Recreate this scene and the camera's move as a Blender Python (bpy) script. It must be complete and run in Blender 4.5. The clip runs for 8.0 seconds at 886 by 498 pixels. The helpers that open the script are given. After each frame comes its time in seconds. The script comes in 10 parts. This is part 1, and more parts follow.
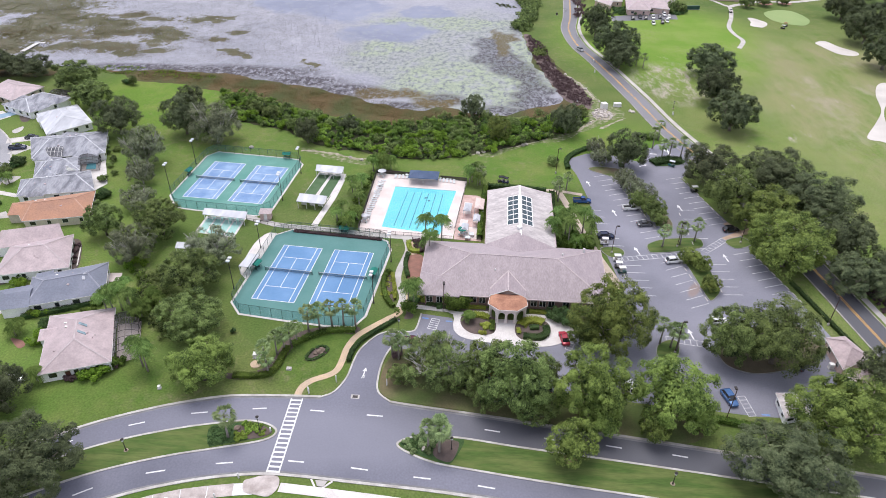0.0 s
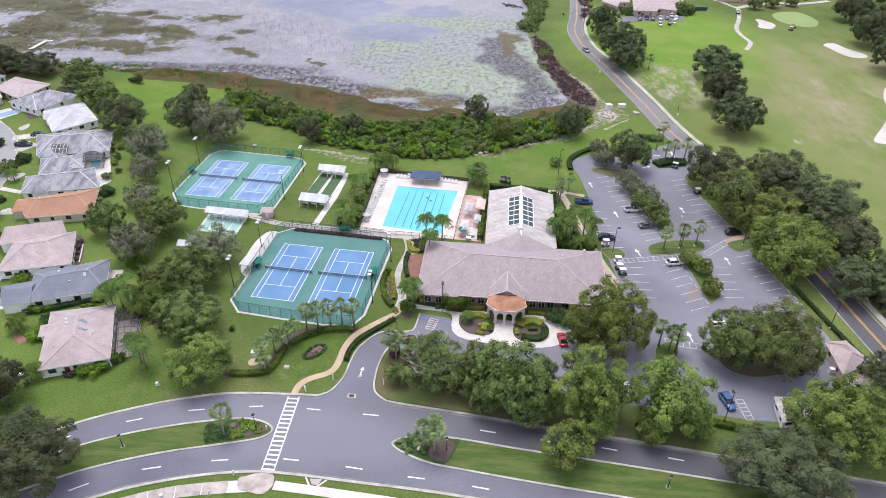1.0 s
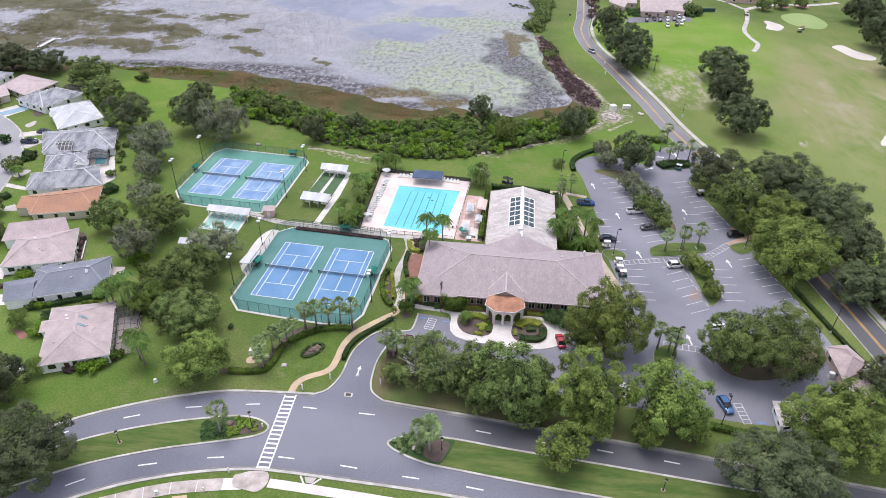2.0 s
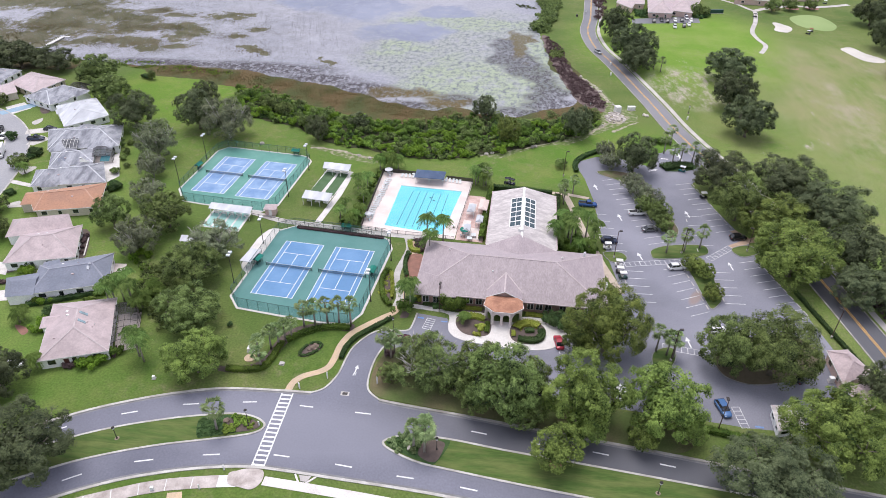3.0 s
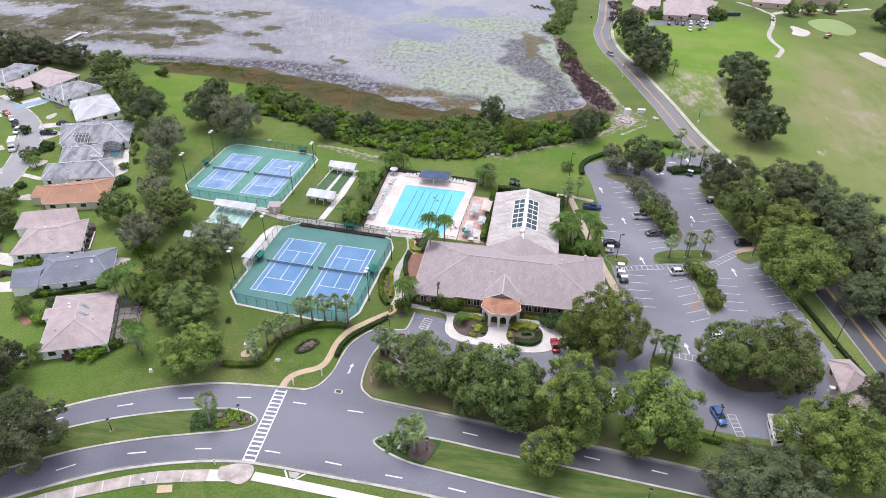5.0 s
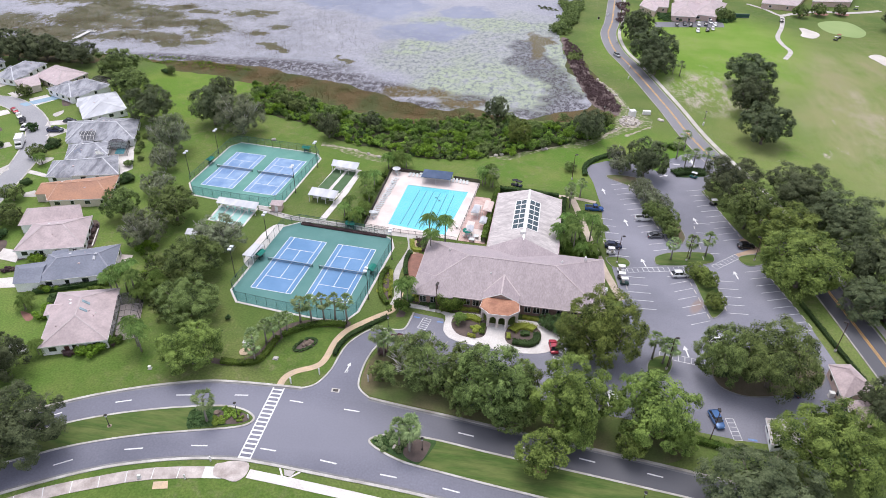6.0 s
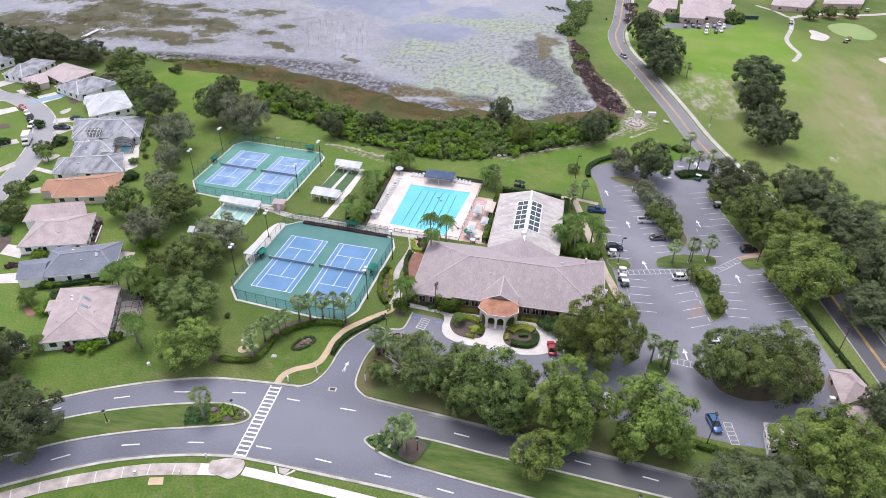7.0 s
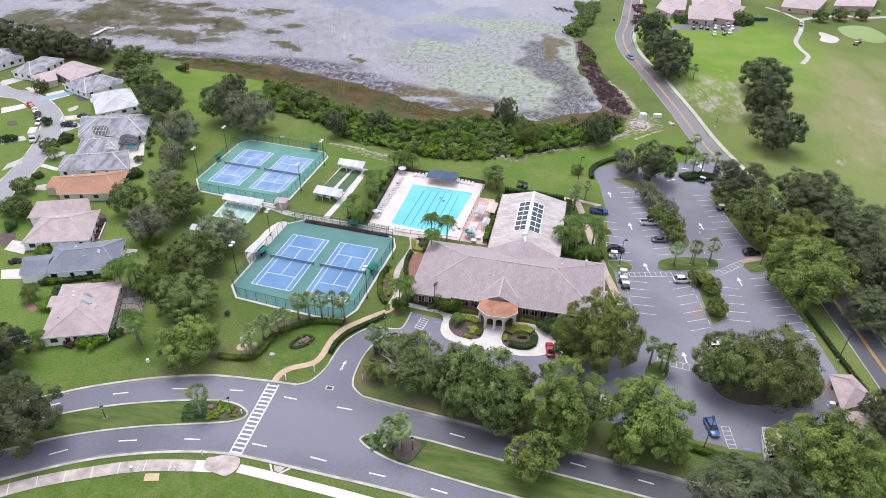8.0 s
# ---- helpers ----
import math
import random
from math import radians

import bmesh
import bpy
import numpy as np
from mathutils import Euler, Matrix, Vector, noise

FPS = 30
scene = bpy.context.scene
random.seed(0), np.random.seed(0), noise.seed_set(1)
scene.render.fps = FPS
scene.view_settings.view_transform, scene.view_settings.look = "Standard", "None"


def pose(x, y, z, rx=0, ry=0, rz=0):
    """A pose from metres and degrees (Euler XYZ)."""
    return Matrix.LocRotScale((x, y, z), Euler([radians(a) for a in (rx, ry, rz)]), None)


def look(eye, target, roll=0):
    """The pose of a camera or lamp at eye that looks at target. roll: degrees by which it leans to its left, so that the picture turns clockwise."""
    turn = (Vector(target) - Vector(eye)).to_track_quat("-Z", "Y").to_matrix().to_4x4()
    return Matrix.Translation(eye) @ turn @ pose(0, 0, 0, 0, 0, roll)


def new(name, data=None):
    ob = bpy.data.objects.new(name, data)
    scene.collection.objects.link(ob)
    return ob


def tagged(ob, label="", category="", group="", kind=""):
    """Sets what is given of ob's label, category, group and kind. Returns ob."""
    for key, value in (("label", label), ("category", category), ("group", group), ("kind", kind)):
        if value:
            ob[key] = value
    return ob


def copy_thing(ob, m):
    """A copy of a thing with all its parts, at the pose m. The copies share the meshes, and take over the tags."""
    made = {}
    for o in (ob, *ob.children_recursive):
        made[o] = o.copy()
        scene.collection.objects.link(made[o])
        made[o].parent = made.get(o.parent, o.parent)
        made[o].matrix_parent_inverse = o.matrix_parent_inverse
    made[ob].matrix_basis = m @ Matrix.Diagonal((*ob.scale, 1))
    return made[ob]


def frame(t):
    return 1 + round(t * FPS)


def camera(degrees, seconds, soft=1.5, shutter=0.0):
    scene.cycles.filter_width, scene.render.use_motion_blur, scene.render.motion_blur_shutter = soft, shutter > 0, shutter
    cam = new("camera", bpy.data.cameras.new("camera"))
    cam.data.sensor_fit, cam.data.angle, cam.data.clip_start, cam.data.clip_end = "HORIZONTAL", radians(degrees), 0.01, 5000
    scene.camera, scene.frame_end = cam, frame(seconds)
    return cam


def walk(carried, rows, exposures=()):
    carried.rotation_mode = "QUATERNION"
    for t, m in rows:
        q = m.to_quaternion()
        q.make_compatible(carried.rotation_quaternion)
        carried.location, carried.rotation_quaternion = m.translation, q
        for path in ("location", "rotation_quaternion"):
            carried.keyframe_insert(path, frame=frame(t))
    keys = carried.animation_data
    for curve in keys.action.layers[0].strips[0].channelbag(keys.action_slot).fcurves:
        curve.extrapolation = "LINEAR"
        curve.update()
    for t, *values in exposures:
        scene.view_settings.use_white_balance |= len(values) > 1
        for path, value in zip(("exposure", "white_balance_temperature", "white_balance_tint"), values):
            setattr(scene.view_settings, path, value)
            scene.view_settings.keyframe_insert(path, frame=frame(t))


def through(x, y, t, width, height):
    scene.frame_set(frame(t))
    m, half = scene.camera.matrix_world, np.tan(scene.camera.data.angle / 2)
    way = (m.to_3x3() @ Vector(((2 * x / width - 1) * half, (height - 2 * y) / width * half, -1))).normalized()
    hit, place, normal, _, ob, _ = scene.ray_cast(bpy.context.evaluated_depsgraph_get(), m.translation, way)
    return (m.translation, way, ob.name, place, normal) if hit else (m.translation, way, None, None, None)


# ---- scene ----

EXPOSURE = 0.24
cam = camera(68.0, 8.0, soft=0.6)
ROWS = [
    (0.0, (48.03, -107.12, 104.01), (39.93, 42.31, 0.00), 0.84),
    (1.0, (50.14, -106.93, 104.03), (39.87, 42.31, -0.00), 0.88),
    (2.0, (52.26, -106.71, 104.05), (39.78, 42.32, -0.00), 0.92),
    (3.0, (54.40, -106.45, 104.06), (39.67, 42.35, 0.00), 0.96),
    (4.0, (56.56, -106.15, 104.06), (39.54, 42.38, 0.00), 1.00),
    (5.0, (58.73, -105.82, 104.06), (39.38, 42.41, 0.00), 1.03),
    (6.0, (60.92, -105.46, 104.06), (39.20, 42.44, 0.00), 1.05),
    (7.0, (63.13, -105.05, 104.05), (38.99, 42.48, 0.00), 1.08),
    (8.0, (65.35, -104.62, 104.03), (38.77, 42.51, 0.00), 1.10),
]
walk(cam, [(t, look(eye, target, roll)) for t, eye, target, roll in ROWS], exposures=((0.0, EXPOSURE), (8.0, EXPOSURE)))
# ---- daylight: bright overcast, a weak wide sun high over the lake ----
world = bpy.data.worlds.new("overcast_sky")
scene.world = world
world.use_nodes = True
wn, wl = world.node_tree.nodes, world.node_tree.links
sky = wn.new("ShaderNodeTexSky")
sky.sky_type, sky.sun_disc = "NISHITA", False
sky.sun_elevation, sky.sun_rotation = radians(70), radians(-27)
cloud = wn.new("ShaderNodeMix")
cloud.data_type = "RGBA"
cloud.inputs[0].default_value = 0.72
cloud.inputs[7].default_value = (7.6, 7.65, 9.0, 1)
wl.new(sky.outputs[0], cloud.inputs[6])
wl.new(cloud.outputs[2], wn["Background"].inputs[0])
wn["Background"].inputs[1].default_value = 0.111
sun = new("sun", bpy.data.lights.new("sun", "SUN"))
sun.data.energy, sun.data.angle, sun.data.color = 2.2, radians(40), (1.0, 0.955, 0.95)
sun.matrix_world = look((0, 0, 0), (0.15, -0.29, -0.94))


# ---- materials ----
def mat(name, a, b=None, scale=0.3, fine=6.0, rough=0.8, bump=0.15, metal=0.0, depth=0.05, vary=0.12, spread=0.0, spec=0.4, local=False, contrast=(0.35, 0.65), stretch=None):
    """Two base colours blended by broad stains, with fine grain over them."""
    b = b or tuple(0.75 * v for v in a)
    m = bpy.data.materials.new(name)
    m.use_nodes = True
    n, k = m.node_tree.nodes, m.node_tree.links
    p = n["Principled BSDF"]
    p.inputs["Roughness"].default_value, p.inputs["Metallic"].default_value = rough, metal
    p.inputs["Specular IOR Level"].default_value = spec
    if local:
        co = n.new("ShaderNodeTexCoord").outputs["Object"]
    else:
        co = n.new("ShaderNodeNewGeometry").outputs["Position"]
    if stretch:
        mp = n.new("ShaderNodeMapping")
        mp.inputs["Scale"].default_value = stretch
        k.new(co, mp.inputs[0])
        co = mp.outputs[0]
    big, small = n.new("ShaderNodeTexNoise"), n.new("ShaderNodeTexNoise")
    big.inputs["Scale"].default_value, big.inputs["Detail"].default_value = scale, 5
    small.inputs["Scale"].default_value, small.inputs["Detail"].default_value = fine, 3
    ramp, mix, grain = n.new("ShaderNodeMapRange"), n.new("ShaderNodeMix"), n.new("ShaderNodeMapRange")
    mix.data_type = "RGBA"
    ramp.inputs[1].default_value, ramp.inputs[2].default_value = contrast
    grain.inputs[1].default_value, grain.inputs[2].default_value = 0.25, 0.75
    grain.inputs[3].default_value, grain.inputs[4].default_value = 1 - vary, 1 + vary
    mix.inputs[6].default_value, mix.inputs[7].default_value = (*a, 1), (*b, 1)
    for s in (big, small):
        k.new(co, s.inputs["Vector"])
    k.new(big.outputs[0], ramp.inputs[0])
    k.new(ramp.outputs[0], mix.inputs[0])
    k.new(small.outputs[0], grain.inputs[0])
    hsv = n.new("ShaderNodeHueSaturation")
    k.new(mix.outputs[2], hsv.inputs["Color"])
    value = grain.outputs[0]
    if spread:
        info, r2, mul = n.new("ShaderNodeObjectInfo"), n.new("ShaderNodeMapRange"), n.new("ShaderNodeMath")
        r2.inputs[3].default_value, r2.inputs[4].default_value = 1 - spread, 1 + spread
        mul.operation = "MULTIPLY"
        k.new(info.outputs["Random"], r2.inputs[0])
        k.new(r2.outputs[0], mul.inputs[0])
        k.new(value, mul.inputs[1])
        value = mul.outputs[0]
    k.new(value, hsv.inputs["Value"])
    k.new(hsv.outputs[0], p.inputs["Base Color"])
    if bump:
        bp = n.new("ShaderNodeBump")
        bp.inputs["Strength"].default_value, bp.inputs["Distance"].default_value = bump, depth
        k.new(small.outputs[0], bp.inputs["Height"])
        k.new(bp.outputs[0], p.inputs["Normal"])
    return m


def leaf_mat(name, dark, light, through=0.14, hue=0.012, rough=0.72):
    """Leaves: each leaf between two greens, each plant a little different, some light passing through. The greens' wide
    spread puts lit tops and dark gaps into the colour.
    """
    m = bpy.data.materials.new(name)
    m.use_nodes = True
    n, k = m.node_tree.nodes, m.node_tree.links
    p = n["Principled BSDF"]
    p.inputs["Roughness"].default_value, p.inputs["Specular IOR Level"].default_value = rough, 0.14
    geo, info = n.new("ShaderNodeNewGeometry"), n.new("ShaderNodeObjectInfo")
    mix, hs, r1, r2 = n.new("ShaderNodeMix"), n.new("ShaderNodeHueSaturation"), n.new("ShaderNodeMapRange"), n.new("ShaderNodeMapRange")
    mix.data_type = "RGBA"
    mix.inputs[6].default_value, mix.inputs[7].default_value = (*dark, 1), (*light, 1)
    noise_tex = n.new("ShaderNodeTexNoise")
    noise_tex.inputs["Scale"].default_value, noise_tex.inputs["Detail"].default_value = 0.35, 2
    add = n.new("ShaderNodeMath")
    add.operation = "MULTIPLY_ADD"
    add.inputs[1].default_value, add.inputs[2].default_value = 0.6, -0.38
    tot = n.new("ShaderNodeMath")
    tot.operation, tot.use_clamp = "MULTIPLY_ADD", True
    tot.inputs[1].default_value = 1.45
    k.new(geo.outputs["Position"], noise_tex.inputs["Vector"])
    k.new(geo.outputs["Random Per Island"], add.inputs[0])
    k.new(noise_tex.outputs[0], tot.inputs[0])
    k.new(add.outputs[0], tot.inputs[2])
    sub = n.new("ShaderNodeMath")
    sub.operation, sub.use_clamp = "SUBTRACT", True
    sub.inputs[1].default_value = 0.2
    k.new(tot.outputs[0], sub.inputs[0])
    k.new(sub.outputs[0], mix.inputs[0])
    r1.inputs[3].default_value, r1.inputs[4].default_value = 0.5 - hue, 0.5 + hue
    r2.inputs[3].default_value, r2.inputs[4].default_value = 0.8, 1.2
    k.new(info.outputs["Random"], r1.inputs[0])
    k.new(info.outputs["Random"], r2.inputs[0])
    k.new(mix.outputs[2], hs.inputs["Color"])
    k.new(r1.outputs[0], hs.inputs["Hue"])
    k.new(r2.outputs[0], hs.inputs["Value"])
    k.new(hs.outputs[0], p.inputs["Base Color"])
    tr, ms = n.new("ShaderNodeBsdfTranslucent"), n.new("ShaderNodeMixShader")
    ms.inputs[0].default_value = through
    k.new(hs.outputs[0], tr.inputs["Color"])
    k.new(p.outputs[0], ms.inputs[1])
    k.new(tr.outputs[0], ms.inputs[2])
    k.new(ms.outputs[0], n["Material Output"].inputs["Surface"])
    return m


def mesh_net(name, colour, cover):
    """Wire or woven screen: part solid, part open."""
    m = bpy.data.materials.new(name)
    m.use_nodes = True
    n, k = m.node_tree.nodes, m.node_tree.links
    p = n["Principled BSDF"]
    p.inputs["Base Color"].default_value, p.inputs["Roughness"].default_value = (*colour, 1), 0.7
    tr, ms, ns, rg = n.new("ShaderNodeBsdfTransparent"), n.new("ShaderNodeMixShader"), n.new("ShaderNodeTexNoise"), n.new("ShaderNodeMapRange")
    ns.inputs["Scale"].default_value = 0.4
    rg.inputs[3].default_value, rg.inputs[4].default_value = cover - 0.15, cover + 0.15
    k.new(n.new("ShaderNodeNewGeometry").outputs["Position"], ns.inputs["Vector"])
    k.new(ns.outputs[0], rg.inputs[0])
    k.new(rg.outputs[0], ms.inputs[0])
    k.new(tr.outputs[0], ms.inputs[1])
    k.new(p.outputs[0], ms.inputs[2])
    k.new(ms.outputs[0], n["Material Output"].inputs["Surface"])
    return m


def glass_mat(name, colour, rough=0.08):
    return mat(name, colour, tuple(0.6 * v for v in colour), 0.8, 3, rough, 0.0, 0.0, vary=0.05, spec=0.8)


ASPHALT = mat("asphalt", (0.120, 0.123, 0.160), (0.190, 0.192, 0.240), 0.03, 2.5, 0.62, 0.1, vary=0.12)


def tone_patch(m, x, y, rx, ry, turn, colour, amount):
    """A patch of another tone with a soft uneven edge, blended into a surface's colour."""
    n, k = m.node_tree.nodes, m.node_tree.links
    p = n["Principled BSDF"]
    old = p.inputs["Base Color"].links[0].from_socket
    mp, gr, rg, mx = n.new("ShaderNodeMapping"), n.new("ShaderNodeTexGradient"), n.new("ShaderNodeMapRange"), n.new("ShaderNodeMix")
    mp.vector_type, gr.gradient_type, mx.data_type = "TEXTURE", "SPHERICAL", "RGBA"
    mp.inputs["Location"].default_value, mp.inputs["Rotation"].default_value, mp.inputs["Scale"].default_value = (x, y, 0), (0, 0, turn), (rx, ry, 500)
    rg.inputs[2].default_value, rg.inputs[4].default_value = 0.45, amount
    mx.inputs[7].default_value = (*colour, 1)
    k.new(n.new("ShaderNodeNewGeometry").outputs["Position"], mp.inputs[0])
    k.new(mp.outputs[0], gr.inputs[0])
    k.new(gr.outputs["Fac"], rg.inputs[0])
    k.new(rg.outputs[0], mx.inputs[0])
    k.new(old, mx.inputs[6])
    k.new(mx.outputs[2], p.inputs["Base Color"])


# Oak shade and newer asphalt together, put into the road's colour.
tone_patch(ASPHALT, 105, -23, 85, 18, -0.08, (0.102, 0.102, 0.115), 0.9)
# Paler, bluer tone over the junction.
tone_patch(ASPHALT, 16, -24, 35, 9, 0.0, (0.225, 0.226, 0.272), 0.6)
ASPHALT_OLD = mat("asphalt_lot", (0.185, 0.186, 0.220), (0.262, 0.260, 0.305), 0.05, 3, 0.85, 0.1, vary=0.1)
tone_patch(ASPHALT_OLD, 105.3, 29.0, 1.6, 4.2, -0.5, (0.33, 0.20, 0.12), 0.45)
ASPHALT_FAR = mat("asphalt_far", (0.16, 0.16, 0.176), (0.225, 0.22, 0.235), 0.03, 2, 0.55, 0.05)
# Darker tone on the near stretch of the far road.
tone_patch(ASPHALT_FAR, 146, 11, 42, 95, 0.0, (0.10, 0.10, 0.112), 0.9)
ASPHALT_STREET = mat("asphalt_street", (0.30, 0.30, 0.315), (0.36, 0.355, 0.37), 0.06, 2, 0.85, 0.05)
CONCRETE = mat("concrete", (0.56, 0.53, 0.50), (0.42, 0.39, 0.37), 0.25, 4, 0.85, 0.1)
CONCRETE_NEW = mat("concrete_new", (0.72, 0.69, 0.66), (0.62, 0.58, 0.55), 0.3, 4, 0.85, 0.1)
CONCRETE_DRIVE = mat("concrete_drive", (0.62, 0.59, 0.56), (0.48, 0.45, 0.42), 0.3, 4, 0.85, 0.1, spread=0.12)
CONCRETE_LOT = mat("kerb_lot", (0.31, 0.305, 0.30), (0.22, 0.215, 0.21), 0.5, 5, 0.85, 0.1)
GUTTER = mat("gutter_concrete", (0.24, 0.238, 0.245), (0.17, 0.168, 0.175), 0.4, 5, 0.8, 0.1)
KERB_DIRTY = mat("kerb_dirty", (0.44, 0.42, 0.39), (0.27, 0.25, 0.225), 0.35, 5, 0.85, 0.1)
CONCRETE_TAN = mat("concrete_tan", (0.60, 0.45, 0.30), (0.50, 0.39, 0.28), 0.4, 4, 0.85, 0.1)
KERB = mat("kerb_concrete", (0.58, 0.56, 0.525), (0.38, 0.355, 0.325), 0.35, 5, 0.85, 0.1)
PAINT_WHITE = mat("road_paint_white", (0.80, 0.80, 0.79), (0.62, 0.62, 0.62), 0.8, 5, 0.7, 0)
PAINT_FADED = mat("road_paint_faded", (0.70, 0.70, 0.70), (0.44, 0.44, 0.45), 0.7, 4, 0.7, 0)
PAINT_YELLOW = mat("road_paint_yellow", (0.75, 0.42, 0.10), (0.60, 0.36, 0.12), 0.5, 4, 0.7, 0)
PAINT_BLUE = mat("road_paint_blue", (0.12, 0.25, 0.55), (0.2, 0.3, 0.5), 0.5, 4, 0.7, 0)
COURT_GREEN = mat("court_green", (0.082, 0.215, 0.198), (0.112, 0.25, 0.232), 0.12, 2, 0.75, 0.0, vary=0.05)
COURT_BLUE = mat("court_blue", (0.112, 0.24, 0.43), (0.155, 0.295, 0.50), 0.15, 2, 0.75, 0.0, vary=0.05)
COURT_GREEN_OLD = mat("court_green_worn", (0.10, 0.27, 0.225), (0.15, 0.33, 0.28), 0.12, 2, 0.8, 0.0, vary=0.07)
COURT_BLUE_OLD = mat("court_blue_worn", (0.16, 0.275, 0.48), (0.27, 0.39, 0.57), 0.25, 2, 0.8, 0.0, vary=0.1)
LINE = mat("court_line", (0.78, 0.80, 0.82), (0.66, 0.69, 0.74), 0.6, 5, 0.7, 0)
TEAL_SLAB = mat("shuffleboard_teal", (0.36, 0.60, 0.54), (0.30, 0.52, 0.47), 0.3, 3, 0.6, 0, vary=0.06)
BOCCE = mat("bocce_turf", (0.07, 0.135, 0.058), (0.10, 0.162, 0.082), 0.4, 6, 0.95, 0.2)
DECK = mat("pool_deck", (0.80, 0.70, 0.66), (0.66, 0.57, 0.53), 0.18, 3, 0.8, 0.05, vary=0.06)
PAVER = mat("paver_pink", (0.50, 0.33, 0.29), (0.64, 0.47, 0.43), 0.5, 3, 0.85, 0.15)
ROOF_PINK = mat("roof_shingle_pink", (0.50, 0.40, 0.40), (0.39, 0.31, 0.31), 0.4, 2.2, 0.6, 0.35, vary=0.14, spread=0.08, spec=0.7)
ROOF_SHED = mat("roof_shingle_shed", (0.50, 0.40, 0.40), (0.40, 0.32, 0.32), 0.5, 2.4, 0.7, 0.3, vary=0.14)
ROOF_CLUB = mat("roof_shingle_club", (0.350, 0.288, 0.297), (0.292, 0.240, 0.249), 0.7, 3.2, 0.6, 0.5, vary=0.2, spec=0.7, stretch=(1.0, 0.35, 1.0))
for shingle in (ROOF_CLUB, ROOF_PINK):
    granules = shingle.node_tree.nodes["Principled BSDF"]
    granules.inputs["Sheen Weight"].default_value, granules.inputs["Sheen Roughness"].default_value = 0.55, 0.5
    granules.inputs["Sheen Tint"].default_value = (1.0, 0.86, 0.88, 1)
ROOF_WING = mat("roof_wing_pale", (0.58, 0.535, 0.52), (0.43, 0.39, 0.385), 0.4, 1.5, 0.85, 0.3, vary=0.2, stretch=(0.6, 1.6, 1.0))
ROOF_GREY = mat("roof_shingle_grey", (0.37, 0.375, 0.405), (0.185, 0.19, 0.215), 0.55, 2.4, 0.9, 0.3, vary=0.18, spread=0.14, contrast=(0.40, 0.66), stretch=(1.0, 0.35, 0.6))
RIDGE_PALE = mat("ridge_pale", (0.56, 0.48, 0.48), (0.47, 0.40, 0.40), 0.6, 3, 0.9, 0.2)
RIDGE_WHITE = mat("ridge_white", (0.62, 0.63, 0.66), (0.5, 0.51, 0.54), 0.6, 3, 0.9, 0.2)
ROOF_BLUE = mat("roof_shingle_blue", (0.235, 0.25, 0.30), (0.19, 0.205, 0.25), 0.2, 2.2, 0.9, 0.3, vary=0.12)
ROOF_WHITE = mat("roof_white", (0.64, 0.65, 0.68), (0.47, 0.48, 0.51), 0.5, 2, 0.7, 0.1, vary=0.1, stretch=(1.0, 0.35, 0.6))
ROOF_ORANGE = mat("roof_tile_orange", (0.46, 0.25, 0.16), (0.38, 0.215, 0.15), 0.2, 2.4, 0.85, 0.35, vary=0.15)
COPPER = mat("roof_terracotta", (0.50, 0.255, 0.16), (0.33, 0.155, 0.10), 0.55, 3, 0.8, 0.3)
STUCCO = mat("stucco_pink", (0.62, 0.47, 0.42), (0.55, 0.41, 0.37), 0.4, 5, 0.9, 0.1)
STUCCO_PALE = mat("stucco_pale", (0.80, 0.72, 0.70), (0.73, 0.65, 0.63), 0.4, 5, 0.9, 0.1)
STUCCO_WHITE = mat("stucco_white", (0.91, 0.91, 0.91), (0.86, 0.86, 0.86), 0.4, 5, 0.9, 0.1)
STUCCO_CREAM = mat("stucco_cream", (0.66, 0.60, 0.50), (0.58, 0.52, 0.44), 0.4, 5, 0.9, 0.1)
BRICK_WALL = mat("brick_veneer", (0.28, 0.17, 0.15), (0.36, 0.24, 0.21), 0.8, 8, 0.9, 0.2)
TRIM = mat("white_trim", (0.78, 0.77, 0.75), (0.7, 0.69, 0.67), 0.8, 5, 0.6, 0)
GLASS = glass_mat("window_glass", (0.03, 0.035, 0.04))
SKYLIGHT = glass_mat("skylight_glass", (0.035, 0.07, 0.085))
SKYLIGHT_PALE = glass_mat("skylight_pale", (0.27, 0.38, 0.42), 0.2)
POLE = mat("pole_bronze", (0.035, 0.03, 0.03), (0.055, 0.045, 0.04), 1, 6, 0.5, 0)
LAMP_GLASS = mat("lamp_lens", (0.75, 0.76, 0.78), (0.65, 0.66, 0.70), 2, 8, 0.3, 0)
GREEN_METAL = mat("green_metal", (0.02, 0.06, 0.05), (0.03, 0.08, 0.07), 1, 6, 0.5, 0)
GREEN_CANVAS = mat("green_canvas", (0.01, 0.16, 0.12), (0.015, 0.2, 0.15), 0.8, 6, 0.8, 0.05)
BLUE_CANVAS = mat("blue_canvas", (0.075, 0.11, 0.19), (0.10, 0.14, 0.23), 0.5, 5, 0.8, 0.05)
WHITE_METAL = mat("white_metal", (0.80, 0.79, 0.77), (0.72, 0.71, 0.69), 0.6, 4, 0.5, 0)
PLASTIC = mat("white_plastic", (0.72, 0.74, 0.74), (0.60, 0.63, 0.64), 1, 6, 0.45, 0)
RUBBER = mat("rubber", (0.02, 0.02, 0.02), (0.03, 0.03, 0.03), 2, 8, 0.8, 0)
RIM = mat("alloy_rim", (0.4, 0.4, 0.42), (0.3, 0.3, 0.32), 2, 8, 0.35, 0, 0.8)
CARGLASS = glass_mat("car_glass", (0.02, 0.022, 0.026))
REDLENS = mat("red_lens", (0.4, 0.02, 0.02), (0.3, 0.02, 0.02), 2, 8, 0.3, 0)
